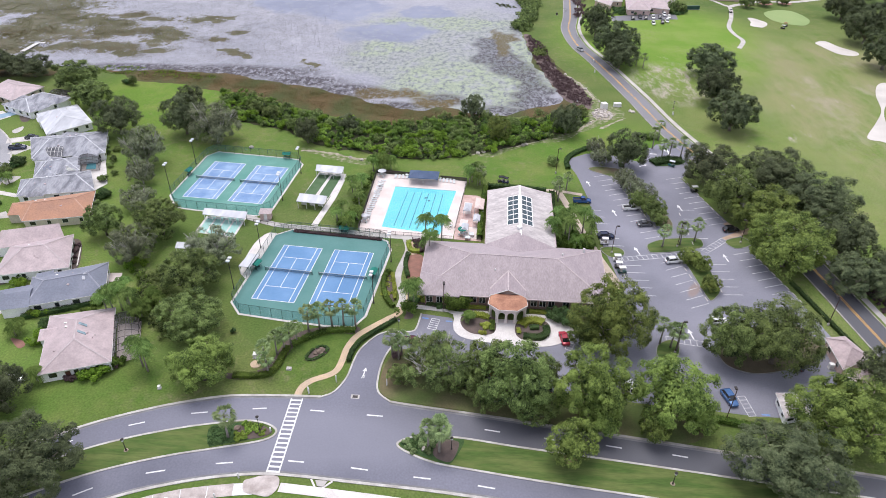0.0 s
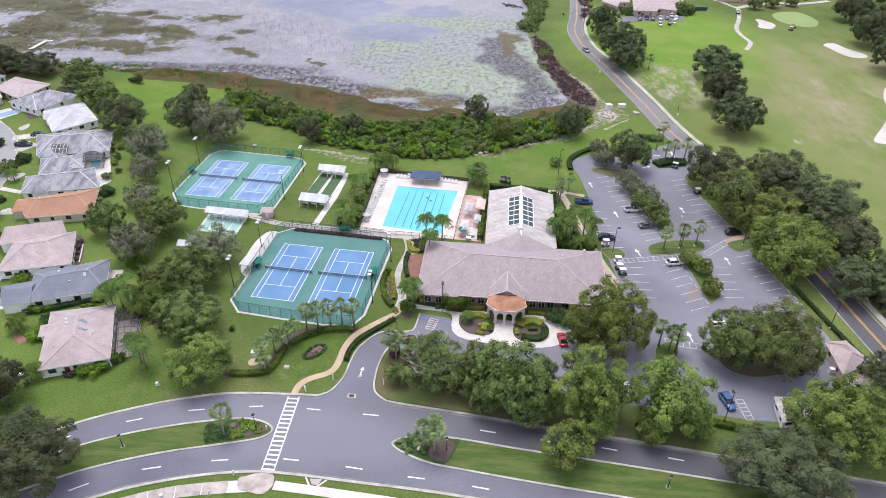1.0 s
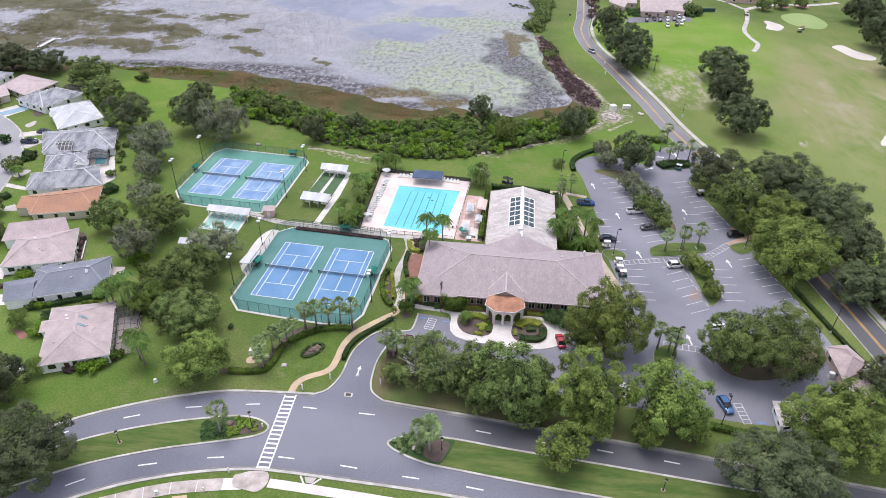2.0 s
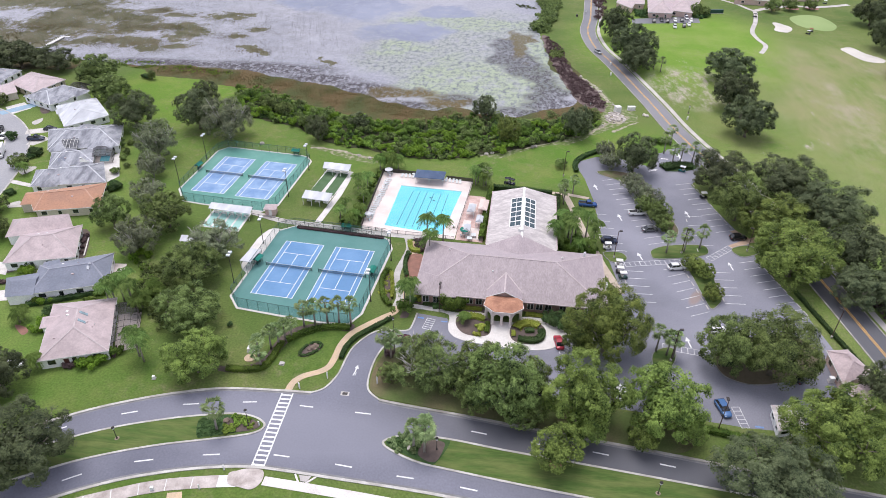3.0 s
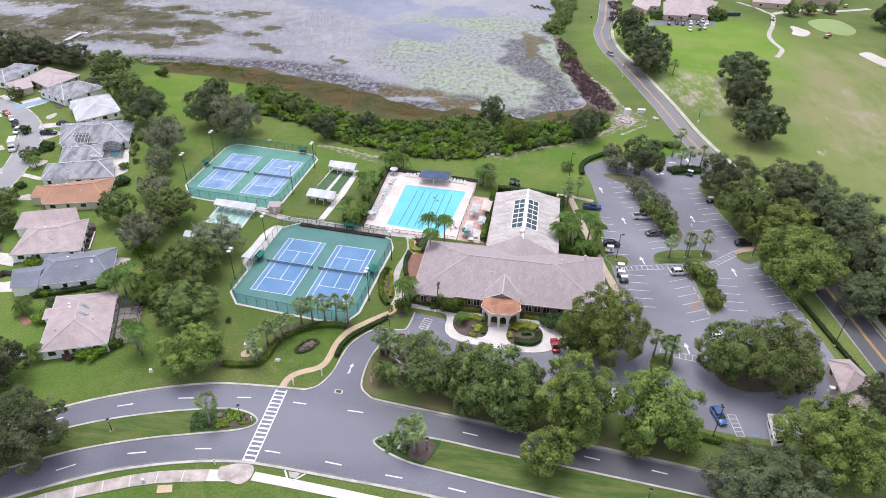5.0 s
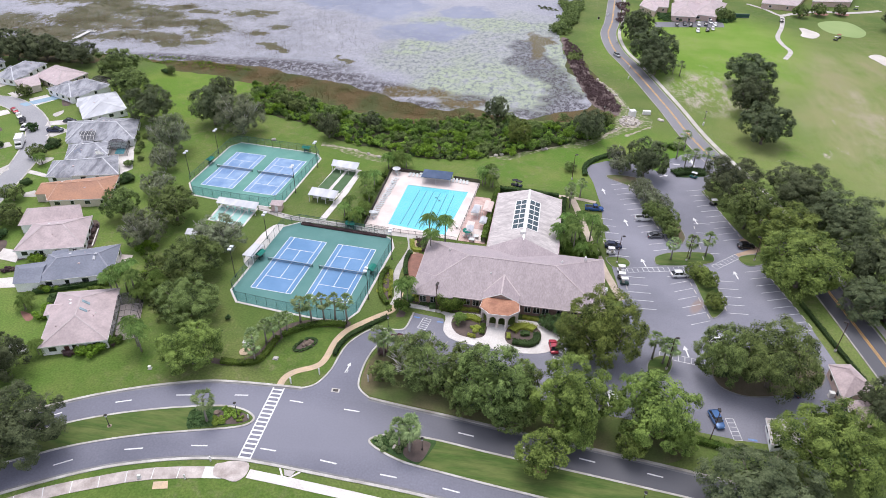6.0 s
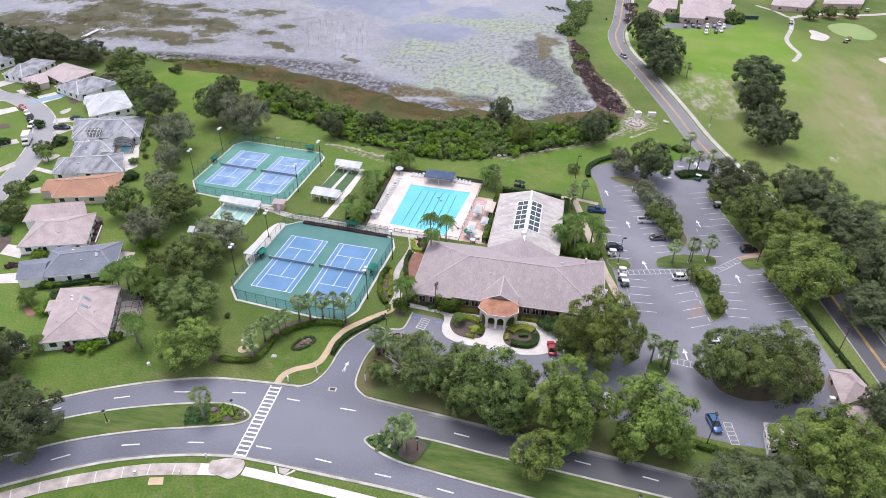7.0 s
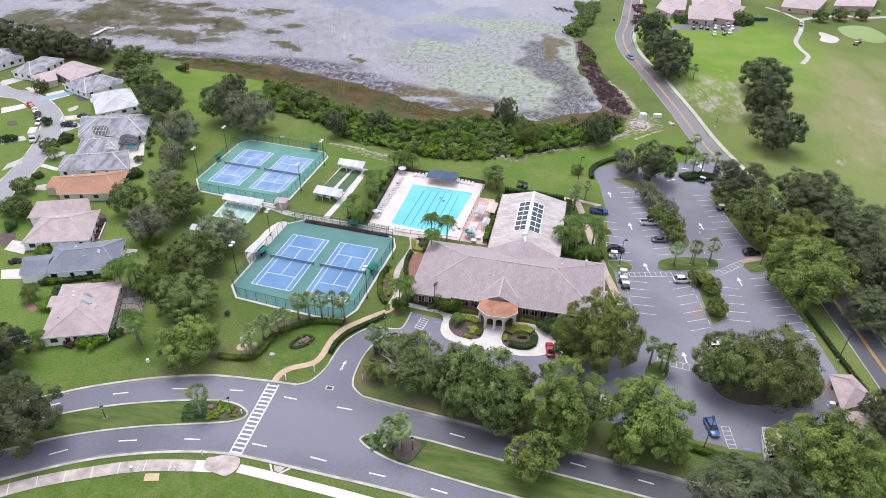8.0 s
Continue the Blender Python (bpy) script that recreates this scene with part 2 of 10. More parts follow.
WOOD = mat("weathered_wood", (0.40, 0.37, 0.34), (0.30, 0.27, 0.25), 1, 6, 0.85, 0.1)
BARK_PALE = mat("bark_pale", (0.34, 0.32, 0.30), (0.46, 0.44, 0.41), 1.2, 9, 0.95, 0.5, local=True)
BARK = mat("bark", (0.16, 0.135, 0.11), (0.23, 0.20, 0.17), 1.2, 9, 0.95, 0.5, local=True)
PALM_BARK = mat("palm_bark", (0.24, 0.215, 0.19), (0.32, 0.29, 0.26), 1.5, 10, 0.95, 0.4, local=True)
MULCH = mat("mulch", (0.10, 0.078, 0.068), (0.145, 0.108, 0.095), 0.6, 8, 0.95, 0.4)
MULCH_RED = mat("mulch_red", (0.33, 0.17, 0.13), (0.26, 0.14, 0.11), 0.6, 8, 0.95, 0.4)
SAND = mat("bunker_sand", (0.64, 0.60, 0.55), (0.54, 0.50, 0.46), 0.1, 3, 0.95, 0.1, vary=0.05)
BARE = mat("bare_sand", (0.12, 0.17, 0.045), (0.36, 0.32, 0.24), 0.7, 4, 0.95, 0.2, contrast=(0.47, 0.72), vary=0.25)
SOIL = mat("bare_soil", (0.34, 0.28, 0.22), (0.24, 0.19, 0.14), 0.8, 5, 0.95, 0.2)
GOLF_GREEN = mat("putting_green", (0.29, 0.37, 0.15), (0.25, 0.34, 0.13), 0.05, 4, 0.95, 0.05, vary=0.05)
LAWN_MOWN = mat("mown_lawn", (0.070, 0.120, 0.025), (0.124, 0.157, 0.045), 0.5, 3, 0.95, 0.3, vary=0.18, stretch=(0.22, 1.3, 1.0), contrast=(0.40, 0.62))
GROUNDCOVER = mat("groundcover", (0.03, 0.07, 0.02), (0.06, 0.11, 0.03), 0.8, 6, 0.9, 0.6, vary=0.3)
ROCK_BROWN = mat("rock_brown", (0.24, 0.18, 0.14), (0.15, 0.115, 0.09), 1.0, 6, 0.9, 0.5, spread=0.2)
ROCK = mat("rock", (0.55, 0.50, 0.45), (0.40, 0.36, 0.33), 1.0, 6, 0.9, 0.4, spread=0.2)
PLANK = mat("dock_plank", (0.72, 0.70, 0.67), (0.6, 0.58, 0.56), 1, 6, 0.8, 0.1)
SCREEN = mesh_net("pool_cage_screen", (0.03, 0.03, 0.033), 0.42)
FENCE_NET = mesh_net("fence_net_green", (0.09, 0.24, 0.20), 0.27)
FENCE_THIN = mesh_net("fence_net_thin", (0.10, 0.14, 0.12), 0.2)
NET = mesh_net("court_net", (0.03, 0.04, 0.05), 0.38)
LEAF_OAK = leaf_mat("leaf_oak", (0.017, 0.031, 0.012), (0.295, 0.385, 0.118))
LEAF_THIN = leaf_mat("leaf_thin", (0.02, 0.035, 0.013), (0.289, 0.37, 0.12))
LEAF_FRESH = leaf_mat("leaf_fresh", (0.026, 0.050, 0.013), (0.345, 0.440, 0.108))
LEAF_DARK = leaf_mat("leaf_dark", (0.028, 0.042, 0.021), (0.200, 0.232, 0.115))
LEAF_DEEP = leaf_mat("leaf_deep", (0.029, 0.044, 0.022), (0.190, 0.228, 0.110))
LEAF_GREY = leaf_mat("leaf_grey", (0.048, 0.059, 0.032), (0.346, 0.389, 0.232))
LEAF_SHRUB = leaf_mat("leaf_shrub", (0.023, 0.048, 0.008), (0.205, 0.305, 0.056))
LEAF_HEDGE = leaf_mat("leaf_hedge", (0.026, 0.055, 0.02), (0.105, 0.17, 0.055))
LEAF_LIME = leaf_mat("leaf_lime", (0.17, 0.21, 0.030), (0.46, 0.50, 0.105))
LEAF_PALM = leaf_mat("leaf_palm", (0.06, 0.12, 0.028), (0.29, 0.42, 0.12), 0.22)
LEAF_SABAL = leaf_mat("leaf_sabal", (0.095, 0.145, 0.055), (0.37, 0.46, 0.21), 0.22)
LEAF_BANANA = leaf_mat("leaf_banana", (0.085, 0.15, 0.032), (0.26, 0.37, 0.095), 0.25)
LEAF_RUST = leaf_mat("leaf_rust", (0.070, 0.045, 0.048), (0.175, 0.118, 0.120), 0.2)
REED = leaf_mat("reed_brown", (0.115, 0.088, 0.042), (0.215, 0.165, 0.085), 0.2)
MARSH_BROWN = leaf_mat("marsh_brown", (0.075, 0.052, 0.022), (0.16, 0.115, 0.05), 0.2)
MARSH_OLIVE = leaf_mat("marsh_olive", (0.055, 0.068, 0.018), (0.14, 0.155, 0.045), 0.2)
REED_GREEN = leaf_mat("reed_olive", (0.095, 0.098, 0.036), (0.195, 0.185, 0.075), 0.2)
LEAF_LIME_WILD = leaf_mat("leaf_lime_wild", (0.06, 0.115, 0.014), (0.33, 0.47, 0.085))
LEAF_BRIGHT = leaf_mat("leaf_bright", (0.035, 0.080, 0.006), (0.265, 0.435, 0.048))


def grass_ground():
    """Lawn with lush, worn and dry stretches; the golf fairway is dry and tan."""
    m = bpy.data.materials.new("grass_ground")
    m.use_nodes = True
    n, k = m.node_tree.nodes, m.node_tree.links
    p = n["Principled BSDF"]
    p.inputs["Roughness"].default_value, p.inputs["Specular IOR Level"].default_value = 0.95, 0.2
    co = n.new("ShaderNodeNewGeometry").outputs["Position"]

    def tex(s, d=5, rough=0.5, stretch=None):
        t = n.new("ShaderNodeTexNoise")
        t.inputs["Scale"].default_value, t.inputs["Detail"].default_value, t.inputs["Roughness"].default_value = s, d, rough
        v = co
        if stretch:
            mp = n.new("ShaderNodeMapping")
            mp.inputs["Scale"].default_value = stretch
            k.new(co, mp.inputs[0])
            v = mp.outputs[0]
        k.new(v, t.inputs["Vector"])
        return t.outputs[0]

    def rng(x, a, b, c=0.0, d=1.0):
        r = n.new("ShaderNodeMapRange")
        r.inputs[1].default_value, r.inputs[2].default_value, r.inputs[3].default_value, r.inputs[4].default_value = a, b, c, d
        k.new(x, r.inputs[0])
        return r.outputs[0]

    def blend(f, a, b):
        x = n.new("ShaderNodeMix")
        x.data_type = "RGBA"
        for s, v in ((0, f), (6, a), (7, b)):
            if isinstance(v, tuple):
                x.inputs[s].default_value = (*v, 1)
            else:
                k.new(v, x.inputs[s])
        return x.outputs[2]

    def times(a, b, op="MULTIPLY"):
        x = n.new("ShaderNodeMath")
        x.operation, x.use_clamp = op, True
        for s, v in ((0, a), (1, b)):
            if isinstance(v, float):
                x.inputs[s].default_value = v
            else:
                k.new(v, x.inputs[s])
        return x.outputs[0]

    def round_patch(x, y, rx, ry, turn=0.0):
        mp, gr = n.new("ShaderNodeMapping"), n.new("ShaderNodeTexGradient")
        mp.vector_type = "TEXTURE"
        mp.inputs["Location"].default_value, mp.inputs["Rotation"].default_value, mp.inputs["Scale"].default_value = (x, y, 0), (0, 0, turn), (rx, ry, 500)
        gr.gradient_type = "SPHERICAL"
        k.new(co, mp.inputs[0])
        k.new(mp.outputs[0], gr.inputs[0])
        return gr.outputs["Fac"]

    c = blend(rng(tex(0.035), 0.36, 0.66), (0.081, 0.142, 0.032), (0.136, 0.178, 0.054))
    c = blend(rng(round_patch(202, 122, 101, 182, -0.1), 0.0, 0.4), c, blend(rng(tex(0.04, 6, 0.6), 0.4, 0.62), (0.128, 0.212, 0.046), (0.198, 0.248, 0.080)))
    c = blend(rng(tex(0.11, 6, 0.65), 0.52, 0.78, 0.0, 0.55), c, (0.190, 0.208, 0.068))
    c = blend(rng(round_patch(140, 245, 62, 85, -0.1), 0.0, 0.4, 0.0, 0.9), c, blend(rng(tex(0.05, 6, 0.6), 0.4, 0.62), (0.140, 0.27, 0.034), (0.195, 0.300, 0.060)))
    c = blend(rng(round_patch(79, 107, 59, 31, 0.25), 0.0, 0.45, 0.0, 0.9), c, blend(rng(tex(0.06, 6, 0.65), 0.42, 0.64), (0.092, 0.205, 0.026), (0.165, 0.225, 0.055)))
    c = blend(rng(round_patch(0, 102, 95, 32, 0.0), 0.0, 0.4, 0.0, 0.85), c, blend(rng(tex(0.06, 6, 0.65), 0.42, 0.64), (0.096, 0.182, 0.032), (0.160, 0.210, 0.058)))
    c = blend(rng(round_patch(-85, 138, 40, 42, -0.3), 0.0, 0.4, 0.0, 0.85), c, blend(rng(tex(0.06, 6, 0.65), 0.42, 0.64), (0.110, 0.220, 0.026), (0.175, 0.250, 0.050)))
    c = blend(rng(round_patch(14, -1, 13, 13), 0.0, 0.35, 0.0, 0.85), c, blend(rng(tex(0.3, 4), 0.4, 0.62), (0.070, 0.138, 0.024), (0.105, 0.172, 0.036)))
    c = blend(rng(round_patch(20, -48, 60, 16), 0.0, 0.35, 0.0, 0.8), c, blend(rng(tex(0.3, 4), 0.4, 0.62), (0.078, 0.150, 0.026), (0.118, 0.182, 0.040)))
    c = blend(rng(round_patch(-34, -20, 34, 9, 0.42), 0.0, 0.4, 0.0, 0.8), c, blend(rng(tex(0.25, 4), 0.4, 0.62), (0.070, 0.140, 0.024), (0.118, 0.168, 0.042)))
    dry = times(rng(round_patch(212, 160, 62, 120, -0.12), 0.05, 0.4), rng(tex(0.06, 8, 0.72, (1.0, 0.35, 1.0)), 0.36, 0.60))
    c = blend(dry, c, (0.255, 0.258, 0.125))
    pale = times(rng(round_patch(216, 155, 59, 94), 0.0, 0.5), rng(tex(0.06, 7, 0.7, (1.0, 0.45, 1.0)), 0.5, 0.68, 0.0, 0.62))
    c = blend(pale, c, (0.40, 0.35, 0.26))
    c = blend(rng(round_patch(-99, 27, 81, 119, 0.45), 0.0, 0.4, 0.0, 0.75), c, blend(rng(tex(0.08, 5), 0.4, 0.65), (0.105, 0.200, 0.036), (0.165, 0.232, 0.056)))
    bare = times(rng(tex(0.16, 8, 0.8, (1.0, 0.4, 1.0)), 0.47, 0.60, 0.0, 0.9), rng(round_patch(134, 179, 22, 30), 0.0, 0.4))
    bare = times(bare, times(rng(tex(0.1, 8, 0.8, (1.0, 0.5, 1.0)), 0.62, 0.68), rng(round_patch(178, 155, 93, 99), 0.0, 0.3)), "MAXIMUM")
    c = blend(bare, c, (0.44, 0.39, 0.33))
    worn = times(rng(tex(0.4, 5, 0.7), 0.50, 0.70, 0.0, 0.5), rng(tex(0.025, 3), 0.42, 0.58))
    c = blend(worn, c, (0.24, 0.21, 0.13))
    hs = n.new("ShaderNodeHueSaturation")
    hs.inputs["Hue"].default_value = 0.491
    k.new(c, hs.inputs["Color"])
    k.new(rng(tex(2.2, 3), 0.25, 0.75, 0.72, 1.28), hs.inputs["Value"])
    k.new(hs.outputs[0], p.inputs["Base Color"])
    bp = n.new("ShaderNodeBump")
    bp.inputs["Strength"].default_value, bp.inputs["Distance"].default_value = 0.5, 0.1
    k.new(tex(5.0, 3), bp.inputs["Height"])
    k.new(bp.outputs[0], p.inputs["Normal"])
    return m


def marsh_mat():
    return mat("marsh_grass", (0.112, 0.076, 0.030), (0.066, 0.078, 0.022), 0.09, 1.6, 0.95, 0.9, depth=0.3, vary=0.32, contrast=(0.40, 0.62), stretch=(1.0, 0.55, 1.0))


# x, y and half sizes of the reed beds in the lake
REED_BEDS = [(-227, 272, 66, 26), (-188, 240, 22, 38), (-174, 218, 42, 14), (-222, 216, 20, 18), (-186, 197, 24, 22), (-205, 202, 20, 10), (-163, 244, 18, 16), (-146, 234, 14, 20), (-133, 200, 26, 11), (-155, 197, 16, 8), (-118, 192, 12, 8), (-131, 226, 14, 9), (-112, 222, 15, 14), (-121, 230, 10, 9), (-145, 257, 12, 9), (-127, 249, 10, 6), (-103, 246, 12, 8), (-89, 216, 10, 6), (-107, 203, 10, 6), (-79, 232, 8, 7), (-71, 197, 12, 5), (-98, 256, 9, 5), (-30, 182, 4, 5)]


def lake_mat():
    """Shallow lake: sky-grey reflection painted as the water's colour, lily pads in drifts, dark stems along the shore
    and clear open water.
    """
    m = bpy.data.materials.new("lake_water")
    m.use_nodes = True
    n, k = m.node_tree.nodes, m.node_tree.links
    p = n["Principled BSDF"]
    co = n.new("ShaderNodeNewGeometry").outputs["Position"]

    def tex(s, d=5, rough=0.55, kind="ShaderNodeTexNoise", stretch=None):
        t = n.new(kind)
        t.inputs["Scale"].default_value = s
        if kind == "ShaderNodeTexNoise":
            t.inputs["Detail"].default_value, t.inputs["Roughness"].default_value = d, rough
        v = co
        if stretch:
            mp = n.new("ShaderNodeMapping")
            mp.inputs["Scale"].default_value = stretch
            k.new(co, mp.inputs[0])
            v = mp.outputs[0]
        k.new(v, t.inputs["Vector"])
        return t.outputs[0]

    def rng(x, a, b, c=0.0, d=1.0):
        r = n.new("ShaderNodeMapRange")
        r.inputs[1].default_value, r.inputs[2].default_value, r.inputs[3].default_value, r.inputs[4].default_value = a, b, c, d
        k.new(x, r.inputs[0])
        return r.outputs[0]

    def blend(f, a, b):
        x = n.new("ShaderNodeMix")
        x.data_type = "RGBA"
        for s, v in ((0, f), (6, a), (7, b)):
            if isinstance(v, tuple):
                x.inputs[s].default_value = (*v, 1)
            else:
                k.new(v, x.inputs[s])
        return x.outputs[2]

    def times(a, b, op="MULTIPLY"):
        x = n.new("ShaderNodeMath")
        x.operation, x.use_clamp = op, True
        for s, v in ((0, a), (1, b)):
            if isinstance(v, float):
                x.inputs[s].default_value = v
            else:
                k.new(v, x.inputs[s])
        return x.outputs[0]

    def patch(x, y, rx, ry, turn=0.0):
        mp, gr = n.new("ShaderNodeMapping"), n.new("ShaderNodeTexGradient")
        mp.vector_type = "TEXTURE"
        mp.inputs["Location"].default_value, mp.inputs["Rotation"].default_value, mp.inputs["Scale"].default_value = (x, y, 0), (0, 0, turn), (rx, ry, 500)
        gr.gradient_type = "SPHERICAL"
        k.new(co, mp.inputs[0])
        k.new(mp.outputs[0], gr.inputs[0])
        return gr.outputs["Fac"]

    bend, part_off, moved = n.new("ShaderNodeTexNoise"), n.new("ShaderNodeVectorMath"), n.new("ShaderNodeVectorMath")
    bend.inputs["Scale"].default_value, bend.inputs["Detail"].default_value = 0.05, 7
    part_off.operation, moved.operation = "MULTIPLY_ADD", "ADD"
    part_off.inputs[1].default_value, part_off.inputs[2].default_value = (34, 40, 0), (-17, -20, 0)
    k.new(co, bend.inputs["Vector"])
    k.new(bend.outputs["Color"], part_off.inputs[0])
    k.new(part_off.outputs[0], moved.inputs[0])
    k.new(co, moved.inputs[1])
    plain, co = co, moved.outputs[0]

    def drifts(spots, top):
        """Soft-edged patches: x, y and half sizes of each."""
        out = None
        for spot in spots:
            f = rng(patch(*spot), 0.0, top)
            out = f if out is None else times(out, f, "MAXIMUM")
        return out

    clear = drifts([(-34, 284, 30, 34), (-1, 239, 27, 19), (16, 277, 18, 15), (-68, 288, 26, 18)], 0.28)
    pads = drifts([(41, 174, 46, 46), (32, 245, 60, 44), (72, 221, 13, 62), (11, 206, 36, 44)], 0.3)
    lime = drifts([(50, 168, 24, 30), (34, 172, 30, 34), (25, 259, 50, 17), (69, 208, 7, 34), (75, 182, 6, 18), (-1, 212, 20, 14)], 0.45)
    dark_east = drifts([(53, 212, 9, 20), (60, 199, 9, 22), (67, 180, 8, 24), (72, 163, 9, 20), (75, 153, 15, 10), (63, 143, 12, 7), (52, 200, 9, 10)], 0.4)
    brown_east = drifts([(58.5, 226, 6, 26)], 0.3)
    tan_south = drifts([(10, 154, 16, 10), (28, 146, 12, 6)], 0.4)
    reed = drifts(REED_BEDS, 0.55)
    co = plain
    shore_band = drifts([(-57, 175, 44, 10), (-8, 157, 20, 9), (-28, 166, 22, 9), (16, 142, 11, 5), (34, 150, 12, 8), (-100, 176, 40, 6)], 0.5)
    stip = tex(0.5, 4, 0.78, stretch=(1.0, 0.6, 1.0))
    fine = tex(1.3, 5, 0.75, stretch=(1.0, 0.6, 1.0))
    leafy = tex(0.75, 5, 0.8, stretch=(1.0, 0.65, 1.0))
    speck = tex(2.6, 3, 0.7, stretch=(1.0, 0.7, 1.0))
    mid = tex(0.16, 6, 0.72, stretch=(1.0, 0.7, 1.0))
    wide = tex(0.025, 6, 0.65)
    west = rng(patch(-150, 230, 150, 120), 0.0, 0.4)
    # Pale sky reflection laid into the base colour; gloss is kept for clear water.
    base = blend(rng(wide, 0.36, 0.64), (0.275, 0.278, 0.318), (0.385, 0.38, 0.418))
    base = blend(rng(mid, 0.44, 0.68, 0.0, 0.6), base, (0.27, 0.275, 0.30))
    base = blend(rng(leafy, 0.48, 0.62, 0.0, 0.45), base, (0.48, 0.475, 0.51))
    padded = blend(rng(stip, 0.38, 0.54), (0.150, 0.165, 0.180), blend(lime, (0.335, 0.352, 0.325), (0.345, 0.395, 0.275)))
    base = blend(times(pads, rng(mid, 0.28, 0.52, 0.15, 0.95)), base, padded)
    stems = times(times(west, rng(mid, 0.38, 0.58, 0.15, 1.0)), rng(speck, 0.48, 0.58))
    base = blend(times(stems, 0.85), base, (0.135, 0.125, 0.125))
    spots = times(rng(speck, 0.60, 0.70), rng(wide, 0.3, 0.6, 0.2, 0.6))
    base = blend(spots, base, (0.15, 0.15, 0.155))
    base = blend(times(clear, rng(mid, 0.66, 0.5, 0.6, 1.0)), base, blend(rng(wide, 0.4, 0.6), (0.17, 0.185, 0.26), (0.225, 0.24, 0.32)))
    base = blend(times(shore_band, rng(stip, 0.40, 0.54, 0.1, 0.95)), base, (0.080, 0.070, 0.078))
    base = blend(times(times(dark_east, rng(stip, 0.40, 0.53, 0.12, 1.0)), rng(fine, 0.36, 0.56, 0.5, 1.0)), base, (0.062, 0.054, 0.064))
    base = blend(times(brown_east, rng(fine, 0.34, 0.5)), base, (0.125, 0.100, 0.042))
    base = blend(times(tan_south, rng(stip, 0.34, 0.52, 0.25, 1.0)), base, blend(rng(fine, 0.4, 0.6), (0.150, 0.108, 0.048), (0.105, 0.088, 0.042)))
    straw = blend(rng(mid, 0.40, 0.60), (0.105, 0.106, 0.034), (0.165, 0.130, 0.062))
    ragged_reed = times(reed, rng(tex(0.22, 8, 0.8, stretch=(1.0, 0.7, 1.0)), 0.36, 0.62, -0.55, 0.75), "ADD")
    base = blend(times(rng(ragged_reed, 0.36, 0.76, 0.0, 0.92), rng(reed, 0.0, 0.2)), base, blend(rng(speck, 0.35, 0.65), straw, (0.080, 0.076, 0.032)))
    k.new(base, p.inputs["Base Color"])
    p.inputs["Roughness"].default_value = 0.25
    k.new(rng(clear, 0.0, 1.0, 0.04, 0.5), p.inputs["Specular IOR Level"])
    bp = n.new("ShaderNodeBump")
    bp.inputs["Strength"].default_value, bp.inputs["Distance"].default_value = 0.12, 0.1
    k.new(tex(0.8, 3), bp.inputs["Height"])
    k.new(bp.outputs[0], p.inputs["Normal"])
    return m


def pool_water_mat():
    m = bpy.data.materials.new("pool_water")
    m.use_nodes = True
    p = m.node_tree.nodes["Principled BSDF"]
    p.inputs["Base Color"].default_value = (0.75, 0.97, 1, 1)
    p.inputs["Roughness"].default_value, p.inputs["IOR"].default_value = 0.03, 1.33
    p.inputs["Transmission Weight"].default_value = 1.0
    return m


GRASS, MARSH, LAKE, POOL_WATER = grass_ground(), marsh_mat(), lake_mat(), pool_water_mat()
POOL_FLOOR = mat("pool_plaster", (0.175, 0.53, 0.61), (0.14, 0.475, 0.565), 0.08, 1.5, 0.6, 0, vary=0.04)
POOL_LINE = mat("pool_lane_tile", (0.015, 0.10, 0.16), (0.02, 0.13, 0.2), 0.5, 4, 0.5, 0)


# ---- building helpers ----
def rounded(points, closed=False, steps=6):
    """A smooth line (Catmull-Rom) through a few points."""
    pts = [Vector((*p[:2], 0)) for p in points]
    n, out = len(pts), []
    for i in range(n if closed else n - 1):
        if closed:
            a, b, c, d = pts[i - 1], pts[i], pts[(i + 1) % n], pts[(i + 2) % n]
        else:
            a, b, c, d = pts[max(i - 1, 0)], pts[i], pts[i + 1], pts[min(i + 2, n - 1)]
        for s in range(steps):
            u = s / steps
            out.append(0.5 * (2 * b + (c - a) * u + (2 * a - 5 * b + 4 * c - d) * u * u + (3 * b - a - 3 * c + d) * u**3))
    if not closed:
        out.append(pts[-1])
    return [(p.x, p.y) for p in out]


def ragged(points, amount, size, closed=True, gap=3.0):
    """The same outline with an uneven edge."""
    out, n = [], len(points)
    for i in range(n if closed else n - 1):
        a, b = Vector(points[i]), Vector(points[(i + 1) % n])
        count = max(1, int((b - a).length / gap))
        side = Vector((-(b - a).y, (b - a).x)).normalized() if (b - a).length else Vector((0, 0))
        for s in range(count):
            p = a.lerp(b, s / count)
            out.append(tuple(p + side * amount * noise.fractal(Vector((p.x / size, p.y / size, 7.3)), 1.0, 2.0, 4)))
    return out


def sheet(bm, points, z, z0=None):
    """A flat sheet inside an outline, with sides down to z0 if given."""
    vs = [bm.verts.new((x, y, z)) for x, y in points]
    f = bm.faces.new(vs)
    f.normal_update()
    if f.normal.z < 0:
        f.normal_flip()
    if z0 is not None:
        low = [bm.verts.new((x, y, z0)) for x, y in points]
        for i in range(len(vs)):
            j = (i + 1) % len(vs)
            bm.faces.new((vs[i], low[i], low[j], vs[j]))
    bmesh.ops.triangulate(bm, faces=[f])


